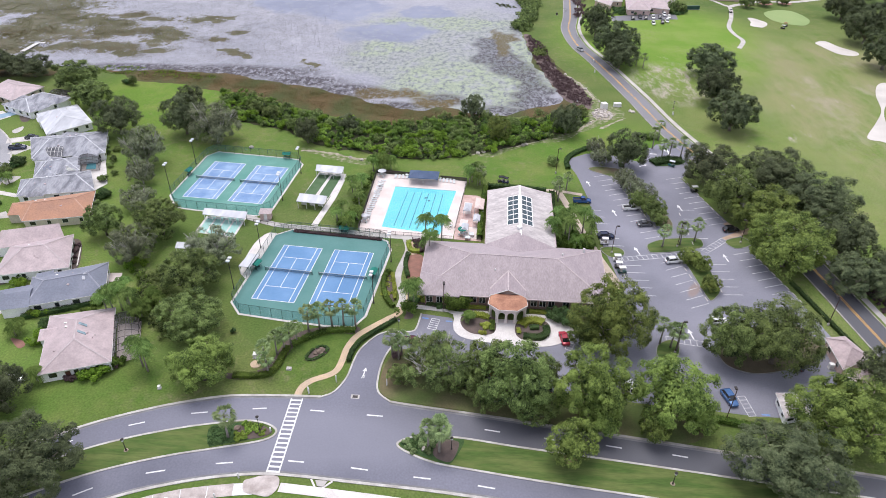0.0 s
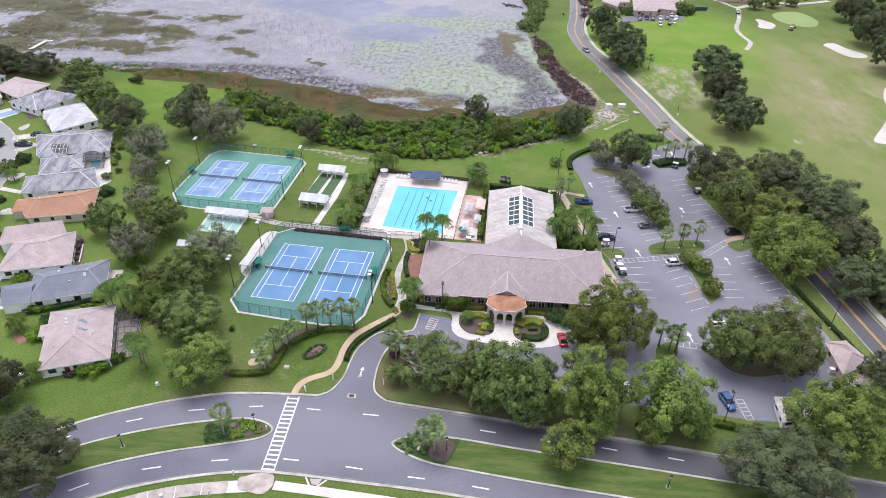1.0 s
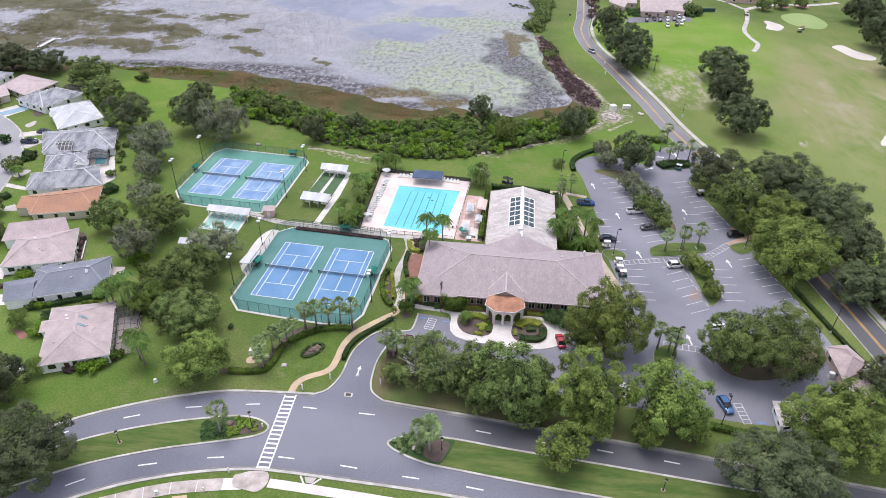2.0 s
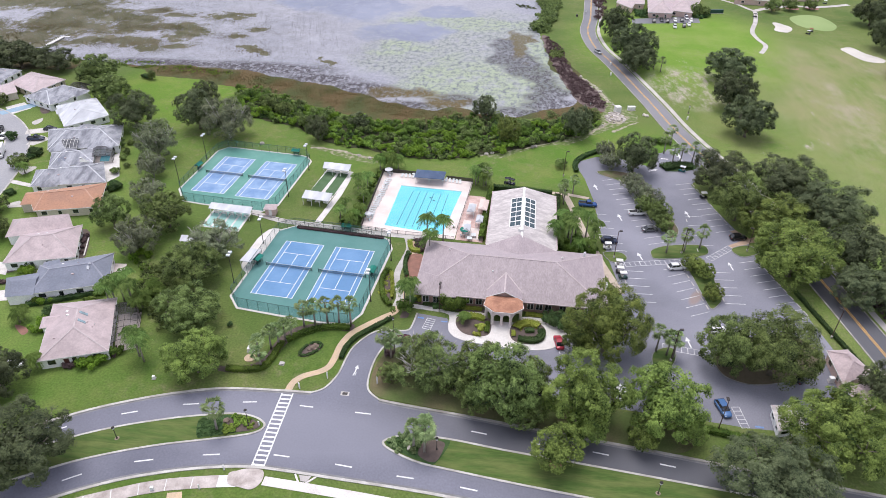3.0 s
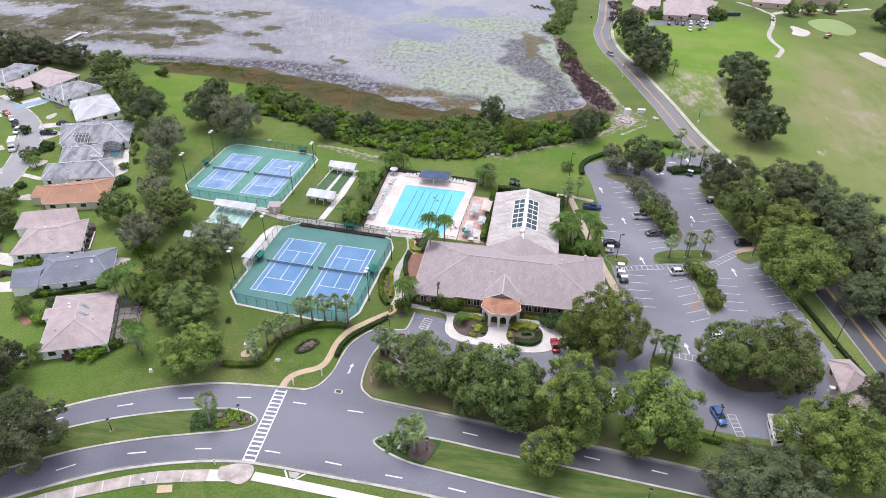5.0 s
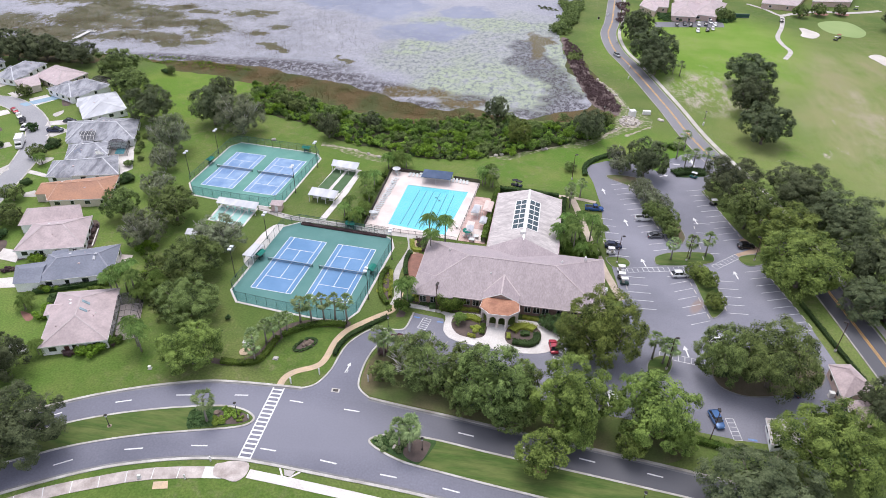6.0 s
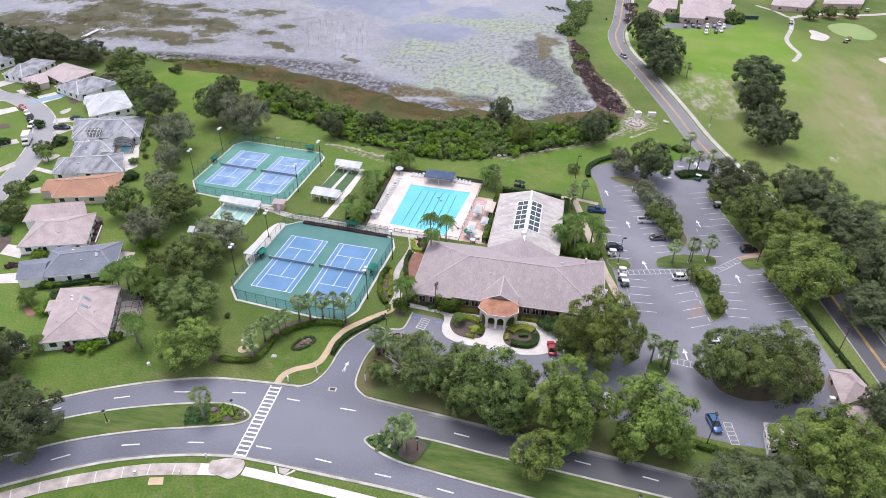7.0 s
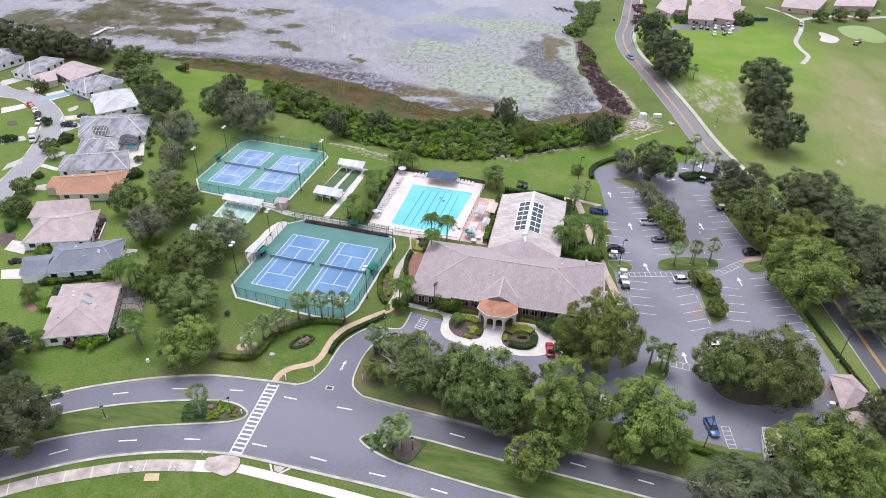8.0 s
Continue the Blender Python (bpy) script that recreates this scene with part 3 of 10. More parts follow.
def sides(points, half, closed=False):
    """The two edges of a band along a line."""
    n, left, right = len(points), [], []
    for i, p in enumerate(points):
        a = points[i - 1] if (i or closed) else p
        b = points[(i + 1) % n] if (i < n - 1 or closed) else p
        d = Vector((b[0] - a[0], b[1] - a[1])).normalized()
        left.append((p[0] - d.y * half, p[1] + d.x * half))
        right.append((p[0] + d.y * half, p[1] - d.x * half))
    return left, right


def band(bm, points, width, z, z0=None, closed=False):
    """A band of that width along a line: a road, a path, a kerb."""
    left, right = sides(points, width / 2, closed)
    up = [[bm.verts.new((x, y, z)) for x, y in e] for e in (left, right)]
    low = [[bm.verts.new((x, y, z0)) for x, y in e] for e in (left, right)] if z0 is not None else None
    n = len(points)
    for i in range(n if closed else n - 1):
        j = (i + 1) % n
        bm.faces.new((up[0][i], up[1][i], up[1][j], up[0][j]))
        if low:
            bm.faces.new((up[1][i], low[1][i], low[1][j], up[1][j]))
            bm.faces.new((up[0][j], low[0][j], low[0][i], up[0][i]))


def box(bm, x0, x1, y0, y1, z0, z1, m=None):
    vs = [bm.verts.new(v) for v in ((x0, y0, z0), (x1, y0, z0), (x1, y1, z0), (x0, y1, z0), (x0, y0, z1), (x1, y0, z1), (x1, y1, z1), (x0, y1, z1))]
    for f in ((0, 3, 2, 1), (4, 5, 6, 7), (0, 1, 5, 4), (1, 2, 6, 5), (2, 3, 7, 6), (3, 0, 4, 7)):
        bm.faces.new([vs[i] for i in f])
    if m:
        for v in vs:
            v.co = m @ v.co
    return vs


def tube(bm, path, radii, n=8, cap=True):
    """A round bar along 3D points with a radius at each."""
    rings = []
    for i, (p, r) in enumerate(zip(path, radii)):
        p = Vector(p)
        a, b = Vector(path[max(i - 1, 0)]), Vector(path[min(i + 1, len(path) - 1)])
        q = (b - a).to_track_quat("Z", "Y")
        rings.append([bm.verts.new(p + q @ Vector((r * math.cos(6.2832 * s / n), r * math.sin(6.2832 * s / n), 0))) for s in range(n)])
    for a, b in zip(rings, rings[1:]):
        for s in range(n):
            bm.faces.new((a[s], a[(s + 1) % n], b[(s + 1) % n], b[s]))
    if cap:
        bm.faces.new(rings[0][::-1])
        bm.faces.new(rings[-1])


def solid(bm, verts, faces):
    vs = [bm.verts.new(v) for v in verts]
    for f in faces:
        bm.faces.new([vs[i] for i in f])


def finish(bm, name, material, smooth=False):
    me = bpy.data.meshes.new(name)
    bm.normal_update()
    bm.to_mesh(me)
    bm.free()
    me.materials.append(material)
    if smooth:
        for f in me.polygons:
            f.use_smooth = True
    return me


def part(name, bm, material, parent, label="", smooth=False):
    ob = new(name, finish(bm, name, material, smooth))
    ob.parent = parent
    return tagged(ob, label)


def shared(name, me, parent, m=None):
    """One more piece on a mesh that others use too."""
    ob = new(name, me)
    ob.parent = parent
    if m is not None:
        ob.matrix_basis = m
    return ob


def thing(name, label, category, at=(0, 0, 0), turn=0.0, group="", kind=""):
    ob = tagged(new(name), label, category, group, kind)
    ob.matrix_basis = pose(*at, 0, 0, turn)
    return ob


def setting(name, bm, material, label="", category="ground", smooth=False, kind="structure"):
    return tagged(new(name, finish(bm, name, material, smooth)), label, category, "", kind)


def flat(name, points, z, material, label, category="ground", z0=None):
    bm = bmesh.new()
    sheet(bm, points, z, z0)
    return setting(name, bm, material, label, category)


def quads(name, verts, material):
    """A mesh of loose four-cornered leaves from an (n, 4, 3) array."""
    v = np.asarray(verts, float).reshape(-1, 3)
    me = bpy.data.meshes.new(name)
    me.from_pydata(v.tolist(), [], np.arange(len(v)).reshape(-1, 4).tolist())
    me.materials.append(material)
    return me


def leaflets(name, verts, material):
    """A mesh of loose three-cornered leaves from an (n, 3, 3) array."""
    v = np.asarray(verts, float).reshape(-1, 3)
    me = bpy.data.meshes.new(name)
    me.from_pydata(v.tolist(), [], np.arange(len(v)).reshape(-1, 3).tolist())
    me.materials.append(material)
    return me


def leaf_cloud(rng, centres, radii, count, size, flatten=1.0, up=0.35):
    """Leaves over the outside of many small clumps."""
    centres, radii = np.asarray(centres, float), np.asarray(radii, float)
    c = np.repeat(centres, count, 0)
    r = np.repeat(radii, count, 0)[:, None]
    d = rng.normal(size=c.shape)
    d[:, 2] += up
    d /= np.linalg.norm(d, axis=1, keepdims=True)
    p = c + d * r * rng.uniform(0.55, 1.0, (len(c), 1)) * (1, 1, flatten)
    nrm = d + (0, 0, 0.65) + 0.4 * rng.normal(size=c.shape)
    nrm /= np.linalg.norm(nrm, axis=1, keepdims=True)
    t = np.cross(nrm, rng.normal(size=c.shape))
    t /= np.linalg.norm(t, axis=1, keepdims=True)
    b = np.cross(nrm, t)
    s = size * rng.uniform(0.55, 1.35, (len(c), 1))
    l = s * rng.uniform(0.6, 1.0, (len(c), 1))
    return np.stack([p - t * s, p - b * l * 0.8, p + t * s, p + b * l * 0.8], 1)

# ---- ground, lake and shore ----
bm = bmesh.new()
sheet(bm, [(-1500, -700), (1700, -700), (1700, 2600), (-1500, 2600)], 0.0)
setting("ground", bm, GRASS, "wide green lawn with worn and dry patches", "grass")

SHORE = [(-369, 199), (-212, 174), (-131, 171.5), (-104, 171), (-78, 172.5), (-60, 169.5), (-44, 165.5), (-21, 159), (-7, 151), (6, 143), (20, 138.5), (31, 141.5), (42, 138.5), (55, 136.5), (67, 141), (78, 150), (82.5, 160), (79.5, 175), (74, 196), (71, 219), (70, 246), (73, 282), (79.8, 320), (82.9, 385), (60, 474), (-160, 490)]
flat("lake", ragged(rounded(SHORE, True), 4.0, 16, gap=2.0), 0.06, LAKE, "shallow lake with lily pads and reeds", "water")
MARSH_EDGE = [(-161.8, 159.4), (-139.1, 173.9), (-122.5, 172.4), (-109.2, 163.5), (-97.7, 157.7), (-77.5, 156.9), (-52.2, 147.6), (-30.8, 138.6), (-6.1, 129.5), (16.9, 123), (35.9, 128.9), (51.1, 131.3), (73.3, 137), (91.7, 143.7)]
flat("marsh", ragged(rounded([(-376.1, 189.5)] + MARSH_EDGE + [(87.9, 159.6), (85.2, 183.4), (82.7, 204.4), (67.9, 210.9), (24.9, 176.9), (-78.3, 191.4), (-353.9, 220.6)], True), 3.0, 14, gap=2.0), 0.03, MARSH, "brown and ochre marsh grass along the shore", "marsh")
flat("shore_scrub_ground", ragged(rounded([(71, 243.9), (76.6, 212.4), (82.9, 189.2), (90.2, 172.1), (94.8, 150.3), (90.9, 145.9), (81.9, 161.5), (76.5, 188.6), (71.4, 220.6)], True), 2.0, 8, gap=2.0), 0.08, mat("shore_litter", (0.13, 0.09, 0.085), (0.19, 0.15, 0.14), 0.3, 1.5, 0.95, 0.4, vary=0.3), "dark purple-brown shore scrub litter", "ground")
flat("bare_shore_sand", ragged(rounded([(86.4, 184.4), (92.7, 172.3), (98, 156.7), (103.6, 148.2), (105.7, 139.8), (96.8, 132.1), (80.3, 116.5), (67.5, 109.8), (51.4, 99.5), (49.8, 102.9), (67.8, 114.5), (80.9, 123), (90.8, 135.8), (92.2, 147.2), (88.8, 170.6)], True), 1.5, 6, gap=2.0), 0.02, BARE, "strip of bare sandy soil along the shore", "sand")
flat("worn_track", ragged(rounded([(-12.7, 101.2), (0.3, 96.5), (11, 91.9), (9.3, 90.4), (-1, 93.3), (-12.1, 98.6)], True), 0.8, 4, gap=1.5), 0.02, BARE, "worn sandy track in the lawn", "sand")

# ---- golf course ----
flat("golf_green", rounded([(212.6, 299.6), (222.6, 306.8), (231.3, 304), (233.9, 287.7), (227.2, 275.9), (218.5, 277.2), (212, 285.5)], True), 0.05, GOLF_GREEN, "smooth light green putting green", "golf green")
for pts, word in (([(199.1, 286.6), (201.2, 288.2), (203.1, 286.6), (204.7, 283.9), (206.9, 280.4), (206.5, 275.4), (202.4, 269.5), (198.9, 269.6), (196.1, 272.7), (198.6, 279.3)], "kidney-shaped white sand bunker beside the green"), ([(220.1, 244), (226.4, 247.4), (229.8, 238.5), (235.3, 230.1), (232.1, 224.6), (224.7, 226.5), (221, 237.6)], "long white sand bunker in the fairway"), ([(223.5, 184.2), (228.8, 186.8), (223.7, 171.1), (214.2, 157.9), (207.6, 143.3), (202.2, 122.6), (197.1, 124.6), (193.4, 127.6), (202.8, 141.3), (211.3, 154.8), (217, 171.7)], "winding white sand bunker at the fairway edge")):
    tagged(flat("sand_bunker", rounded(pts, True), 0.06, SAND, word, "bunker"), kind="structure")
bm = bmesh.new()
CART_PATH = rounded([(181.7, 335.7), (189.5, 325.4), (193.6, 315.2), (195.8, 309.1), (190.3, 287.9), (183.3, 268.3), (182.4, 254.8), (183.3, 243.3), (177.5, 230.7)])
band(bm, CART_PATH, 2.3, 0.07)
band(bm, rounded([(196.6, 311.7), (204.4, 317.7), (220.7, 326), (237.9, 326.5), (258.5, 335.4)]), 3.5, 0.075)
setting("cart_path", bm, CONCRETE, "pale concrete golf cart path", "path")

# ---- boulevard in front ----
N_WEST = [(-109.9, -86.2), (-67, -54.4), (-43.9, -35.4), (-29.2, -25.9), (-20.6, -21.4), (-11, -17.6), (-1, -14.9), (11.1, -14.0), (17.9, -13.8)]
DRIVE_WEST = [(17.9, -13.8), (20.4, -12.1), (22.2, -8.0), (22.8, -3.4), (23.4, 0.0), (24.7, 2.9), (27.2, 6.2), (29.9, 7.4)]
DRIVE_EAST = [(31.4, 4.1), (29.7, -0.6), (29, -5.9), (29.5, -11.3), (32.5, -14.1)]
N_EAST = [(32.5, -14.1), (39.5, -15), (52.5, -16.4), (62.7, -17.7), (75.1, -19.1), (95.5, -21.6), (138.7, -27.2), (241.2, -39.8)]
SOUTH = [(244.1, -53.5), (140.2, -43.6), (70.8, -37.3), (44.9, -34.8), (29.7, -33.9), (17.5, -33.2), (11.3, -33.2), (3.7, -34.3), (-4.5, -36.4), (-13.8, -39.9), (-26.1, -46.7), (-47, -59.8), (-74.9, -81.8), (-101.8, -105.2)]
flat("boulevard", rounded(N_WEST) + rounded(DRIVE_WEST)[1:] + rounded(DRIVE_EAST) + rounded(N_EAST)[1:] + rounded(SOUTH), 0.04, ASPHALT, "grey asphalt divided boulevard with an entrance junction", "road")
for line, word in ((N_WEST, "pale concrete kerb along the boulevard lawn"), (N_EAST, "pale concrete kerb below the oak trees"), (SOUTH, "pale concrete kerb along the pavement")):
    bm = bmesh.new()
    band(bm, rounded(line), 0.55, 0.16, 0.0)
    setting("kerb", bm, KERB_DIRTY if line is N_EAST else KERB, word, "kerb")
    bm = bmesh.new()
    band(bm, sides(rounded(line), 0.5)[1 if line is not SOUTH else 1], 0.5, 0.046)
    setting("gutter", bm, GUTTER, "stained concrete gutter beside the kerb", "gutter")

bm = bmesh.new()
WEST_ISLAND = [(-93.4, -86.6), (-58.7, -55.8), (-39.7, -40.2), (-26.9, -31.7), (-17.7, -27.2), (-8.1, -23.9), (-0.4, -22), (4.6, -21.1), (8.9, -21.7), (11.1, -23.5), (9, -25.7), (0.9, -28.1), (-7.8, -30.5), (-17.3, -34), (-25.5, -38.1), (-38, -46.1), (-56.8, -60.1), (-89, -90.6)]
EAST_ISLAND = [(35.2, -24.7), (37.3, -23.1), (41, -22.3), (47.9, -22.4), (59.3, -23.8), (76.4, -25.5), (99.2, -28), (150.6, -33.7), (242.2, -44.3), (242.7, -46.6), (151.2, -39.4), (99.5, -34.9), (67.3, -31.7), (50, -29.6), (42.7, -28.5), (37.4, -26.5)]
for outline, word in ((WEST_ISLAND, "long grass median with a pale concrete kerb"), (EAST_ISLAND, "straight grass median with a pale concrete kerb")):
    line = rounded(outline, True)
    flat("median_grass", line, 0.13, LAWN_MOWN, word, "median", 0.0)
    bm = bmesh.new()
    band(bm, line, 0.42, 0.17, 0.0, True)
    setting("kerb", bm, KERB, "pale concrete kerb round the median", "kerb")
flat("planting_bed", rounded([(-2.2, -23.4), (-0.4, -22.5), (4.6, -21.6), (8.6, -22.3), (10.3, -23.4), (8.7, -25.0), (1.2, -27.3), (-0.7, -27.9), (-1.9, -26)], True), 0.16, GROUNDCOVER, "dark green groundcover bed at the median tip", "planting")
flat("mulch_bed", rounded([(3.6, -22.3), (7.1, -22), (10.3, -23.5), (8.2, -25.2), (4.3, -25.5)], True), 0.18, MULCH, "brown mulch bed at the median tip", "mulch")
flat("mulch_bed", rounded([(43.6, -23.2), (46.6, -23.2), (47.2, -24.4), (45.9, -28.0), (43.4, -27.7), (42.2, -26)], True), 0.18, MULCH, "brown mulch bed at the median tip", "mulch")
flat("mulch_ring", [(68.4 + 1.3 * math.cos(a * 0.524), -26 + 1.2 * math.sin(a * 0.524)) for a in range(12)], 0.16, MULCH_RED, "red mulch ring round a median tree", "mulch")
flat("planting_bed", rounded([(35.7, -24.7), (37.5, -23.3), (41, -22.6), (46.1, -22.7), (48.2, -23.1), (45.7, -28.6), (42.7, -28.1), (37.7, -26.2)], True), 0.16, GROUNDCOVER, "dark groundcover bed with shrubs at the median tip", "planting")

# lane dashes, crosswalk and arrow
def mark(bm, a, b, w, z=0.048):
    band(bm, [a, b], w, z)

marks = thing("lane_marking", "white painted lane dashes on grey asphalt", "road marking", kind="structure")
DASHES = [[(-18.5, -24), (-15.6, -22.9)], [(-7.3, -20.1), (-4.1, -19.5)], [(4.7, -18), (7.5, -17.6)], [(16.5, -17.5), (19.4, -17.6)], [(28.2, -17.9), (31.5, -18)], [(52.1, -19.9), (55.2, -20.3)], [(75.7, -22.1), (78.7, -22.5)], [(88.2, -23.4), (91.1, -23.8)], [(63.9, -21.2), (65.8, -21.5)], [(-21.3, -40.1), (-18.5, -38.3)], [(-10.3, -34.6), (-7, -33.7)], [(1.8, -31.6), (4.9, -31.1)], [(15.1, -30), (18.2, -30.1)], [(27.2, -30.7), (30.5, -31)], [(39.1, -31.9), (42.3, -32.1)], [(51, -32.9), (54.2, -33.3)], [(-29.2, -29.4), (-27.5, -28.3)]]
for a, b in DASHES:
    bm = bmesh.new()
    mark(bm, a, b, 0.3)
    part("dash", bm, PAINT_WHITE, marks)
cross = thing("crosswalk", "white ladder crosswalk painted across the boulevard", "crosswalk", kind="structure")
CW = [((11.9, -14.6), (11.8, -33.1)), ((14.2, -14.5), (14.1, -33.1))]
for a, b in CW:
    bm = bmesh.new()
    mark(bm, a, b, 0.28, 0.05)
    part("side_line", bm, PAINT_WHITE, cross)
for i in range(17):
    u = (i + 0.5) / 17
    bm = bmesh.new()
    mark(bm, tuple(Vector(CW[0][0]).lerp(Vector(CW[0][1]), u)), tuple(Vector(CW[1][0]).lerp(Vector(CW[1][1]), u)), 0.42, 0.052)
    part("bar", bm, PAINT_WHITE, cross)


def arrow(at, turn, size=1.0):
    bm = bmesh.new()
    m = pose(at[0], at[1], 0.05, 0, 0, turn) @ Matrix.Scale(size, 4)
    for a in ([(-0.15, -1.6), (0.15, -1.6), (0.15, 0.3), (-0.15, 0.3)], [(-0.6, 0.3), (0.6, 0.3), (0, 1.6)]):
        bm.faces.new([bm.verts.new(m @ Vector((x, y, 0))) for x, y in a])
    setting("lane_arrow", bm, PAINT_WHITE, "white painted lane arrow on asphalt", "road marking")


arrow((25.8, -6), -6, 0.85)
for at in ((25.5, -7.9), (25.9, -7.8)):
    bm = bmesh.new()
    band(bm, [at, (at[0] + 0.1, at[1] + 0.9)], 0.22, 0.05)
    setting("worn_bar", bm, PAINT_FADED, "worn white painted bar on asphalt", "road marking")
bm = bmesh.new()
box(bm, -0.9, 0.9, -0.55, 0.55, 0.0, 0.055)
drain = setting("storm_drain", bm, CONCRETE, "concrete framed storm drain with dark iron grate", "drain")
drain.location = (*(25, -13.2), 0.0)
bm = bmesh.new()
box(bm, -0.55, 0.55, -0.35, 0.35, 0.0, 0.07)
part("grate", bm, POLE, drain)

# ---- pavement in the foreground ----
WALK_S = [(-64.5, -79.5), (-39.6, -59.4), (-21.4, -47), (-12.6, -42.7), (-4, -39.2), (4.4, -37.3), (10.3, -36.4)]
bm = bmesh.new()
band(bm, rounded(WALK_S), 2.5, 0.075, 0.0)
old_walk = setting("pavement", bm, PAINT_WHITE, "stained old concrete pavement with pale joints", "pavement")


def slabs(walk_ob, line, width, step, start, joint, material):
    """Concrete slabs laid along a line with open joints between them."""
    pts = [Vector(p) for p in line]
    run = [0.0]
    for p, q in zip(pts, pts[1:]):
        run.append(run[-1] + (q - p).length)

    def at(s):
        i = max(0, min(len(pts) - 2, next((k for k in range(len(run) - 1) if run[k + 1] >= s), len(pts) - 2)))
        d = (pts[i + 1] - pts[i]).normalized()
        return pts[i] + d * (s - run[i]), Vector((-d.y, d.x)) * width / 2

    near = min(range(len(pts)), key=lambda k: (pts[k] - Vector(start)).length)
    s = run[near] % step
    while s + step < run[-1]:
        (p, n), (q, m) = at(s + joint / 2), at(s + step - joint / 2)
        bm = bmesh.new()
        v = [p - n, q - m, q + m, p + n]
        solid(bm, [(*e, z) for z in (0.02, 0.09) for e in v], [(4, 5, 6, 7), (0, 1, 5, 4), (1, 2, 6, 5), (2, 3, 7, 6), (3, 0, 4, 7)])
        part("slab", bm, material, walk_ob)
        s += step


SLAB = mat("concrete_slab", (0.56, 0.50, 0.47), (0.37, 0.315, 0.29), 0.45, 4, 0.85, 0.1, spread=0.09)
slabs(old_walk, rounded(WALK_S), 2.6, 4.65, (-18.8, -45.5), 0.16, SLAB)
flat("pavement_apron", rounded([(9.5, -34.3), (11.2, -33.6), (14.2, -33.6), (14.8, -35.9), (13.5, -37.8), (11.1, -37.6), (8.9, -37.2), (8.2, -35.0)], True, 3), 0.095, SLAB, "stained concrete pavement apron at the crossing", "pavement", 0.0)
bm = bmesh.new()
band(bm, rounded([(15, -35.8), (24.3, -36.4), (41.8, -37.8), (70.9, -40.8), (129.1, -47.9)]), 1.9, 0.09, 0.0)
setting("pavement", bm, CONCRETE_NEW, "new white concrete pavement", "pavement")
flat("drain_inlet", [(21.2, -33.9), (23.5, -33.9), (23, -35.2), (21.8, -35.1)], 0.17, CONCRETE, "concrete kerb drain inlet", "drain", 0.0)
for a, b in (((20.4, -33.7), (21.6, -35.6)), ((24.4, -33.9), (22.7, -35.6))):
    bm = bmesh.new()
    band(bm, [a, b], 0.35, 0.12, 0.0)
    setting("pavement", bm, CONCRETE_NEW, "narrow white concrete strip at the drain inlet", "pavement")
flat("utility_cover", [(-1.2, -40.3), (1.3, -39.7), (2.0, -41.2), (-0.7, -41.8)], 0.06, CONCRETE_TAN, "tan concrete utility cover in the lawn", "cover", 0.0)

# ---- entrance path and drive ----
bm = bmesh.new()
band(bm, rounded([(12.9, -14), (13.3, -11.4), (15.0, -9.3), (18.2, -7.5), (19.7, -5.8), (20.3, -2.9), (20.7, 1.3), (22.2, 5.3), (25.2, 8.7), (28.5, 11.9), (31.0, 14.3), (31.6, 17.8), (31.9, 24.8), (33.2, 29.7), (33, 35.5), (31.9, 40.3), (30.5, 45.1)]), 1.5, 0.07, 0.0)
setting("entrance_path", bm, CONCRETE_TAN, "winding tan concrete path to the clubhouse", "path")
FRONT_DRIVE = [(29.9, 6.9), (34.3, 7.7), (35.7, 9.1), (36.4, 14.4), (43.8, 13.4), (45.8, 9.6), (48.8, 7.4), (59.3, 6), (65.0, 6), (68.4, 7.6), (70.6, 10), (83.4, 8.6), (87.2, 7.9), (88.1, -3.6), (88.4, -11), (59.3, -8.5), (41.4, -5.2), (34.3, -0.8), (31.4, 4.1)]
flat("front_drive", FRONT_DRIVE, 0.035, ASPHALT_OLD, "grey asphalt drive and parking in front of the clubhouse", "road")
for line in (DRIVE_WEST + [(34.3, 7.7), (35.7, 9.1), (36.4, 14.4)], DRIVE_EAST):
    bm = bmesh.new()
    band(bm, rounded(line), 0.38, 0.16, 0.0)
    setting("kerb", bm, KERB, "pale concrete kerb along the entrance drive", "kerb")
# Shaded lawn tone: litter brown, with the oaks' shade in the colour too.
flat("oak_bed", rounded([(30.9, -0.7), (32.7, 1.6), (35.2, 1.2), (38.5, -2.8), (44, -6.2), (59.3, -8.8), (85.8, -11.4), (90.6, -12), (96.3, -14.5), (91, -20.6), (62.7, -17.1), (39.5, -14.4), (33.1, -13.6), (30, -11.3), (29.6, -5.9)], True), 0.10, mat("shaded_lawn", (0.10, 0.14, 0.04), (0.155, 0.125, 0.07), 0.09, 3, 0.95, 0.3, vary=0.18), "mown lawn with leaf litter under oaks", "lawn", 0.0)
# walk in front of the clubhouse
FRONT_WALK = [(34.8, 16.3), (39.7, 15.7), (44.1, 14.7), (44.5, 9.3), (47.9, 6.2), (59.3, 4.8), (65.4, 4.9), (69.4, 6.4), (70.7, 9.2), (72.4, 11), (81.2, 9.3), (81.1, 10.5), (72.4, 12.2), (69.8, 14), (68, 15.8), (61.5, 16), (61, 13.8), (53.3, 14.1), (52.8, 16.3), (48.5, 16.3), (45.7, 15.7), (39.8, 17), (34.9, 17.6)]
flat("clubhouse_walk", rounded(FRONT_WALK, True, 3), 0.12, CONCRETE_NEW, "pale concrete walk before the clubhouse entrance", "pavement", 0.0)
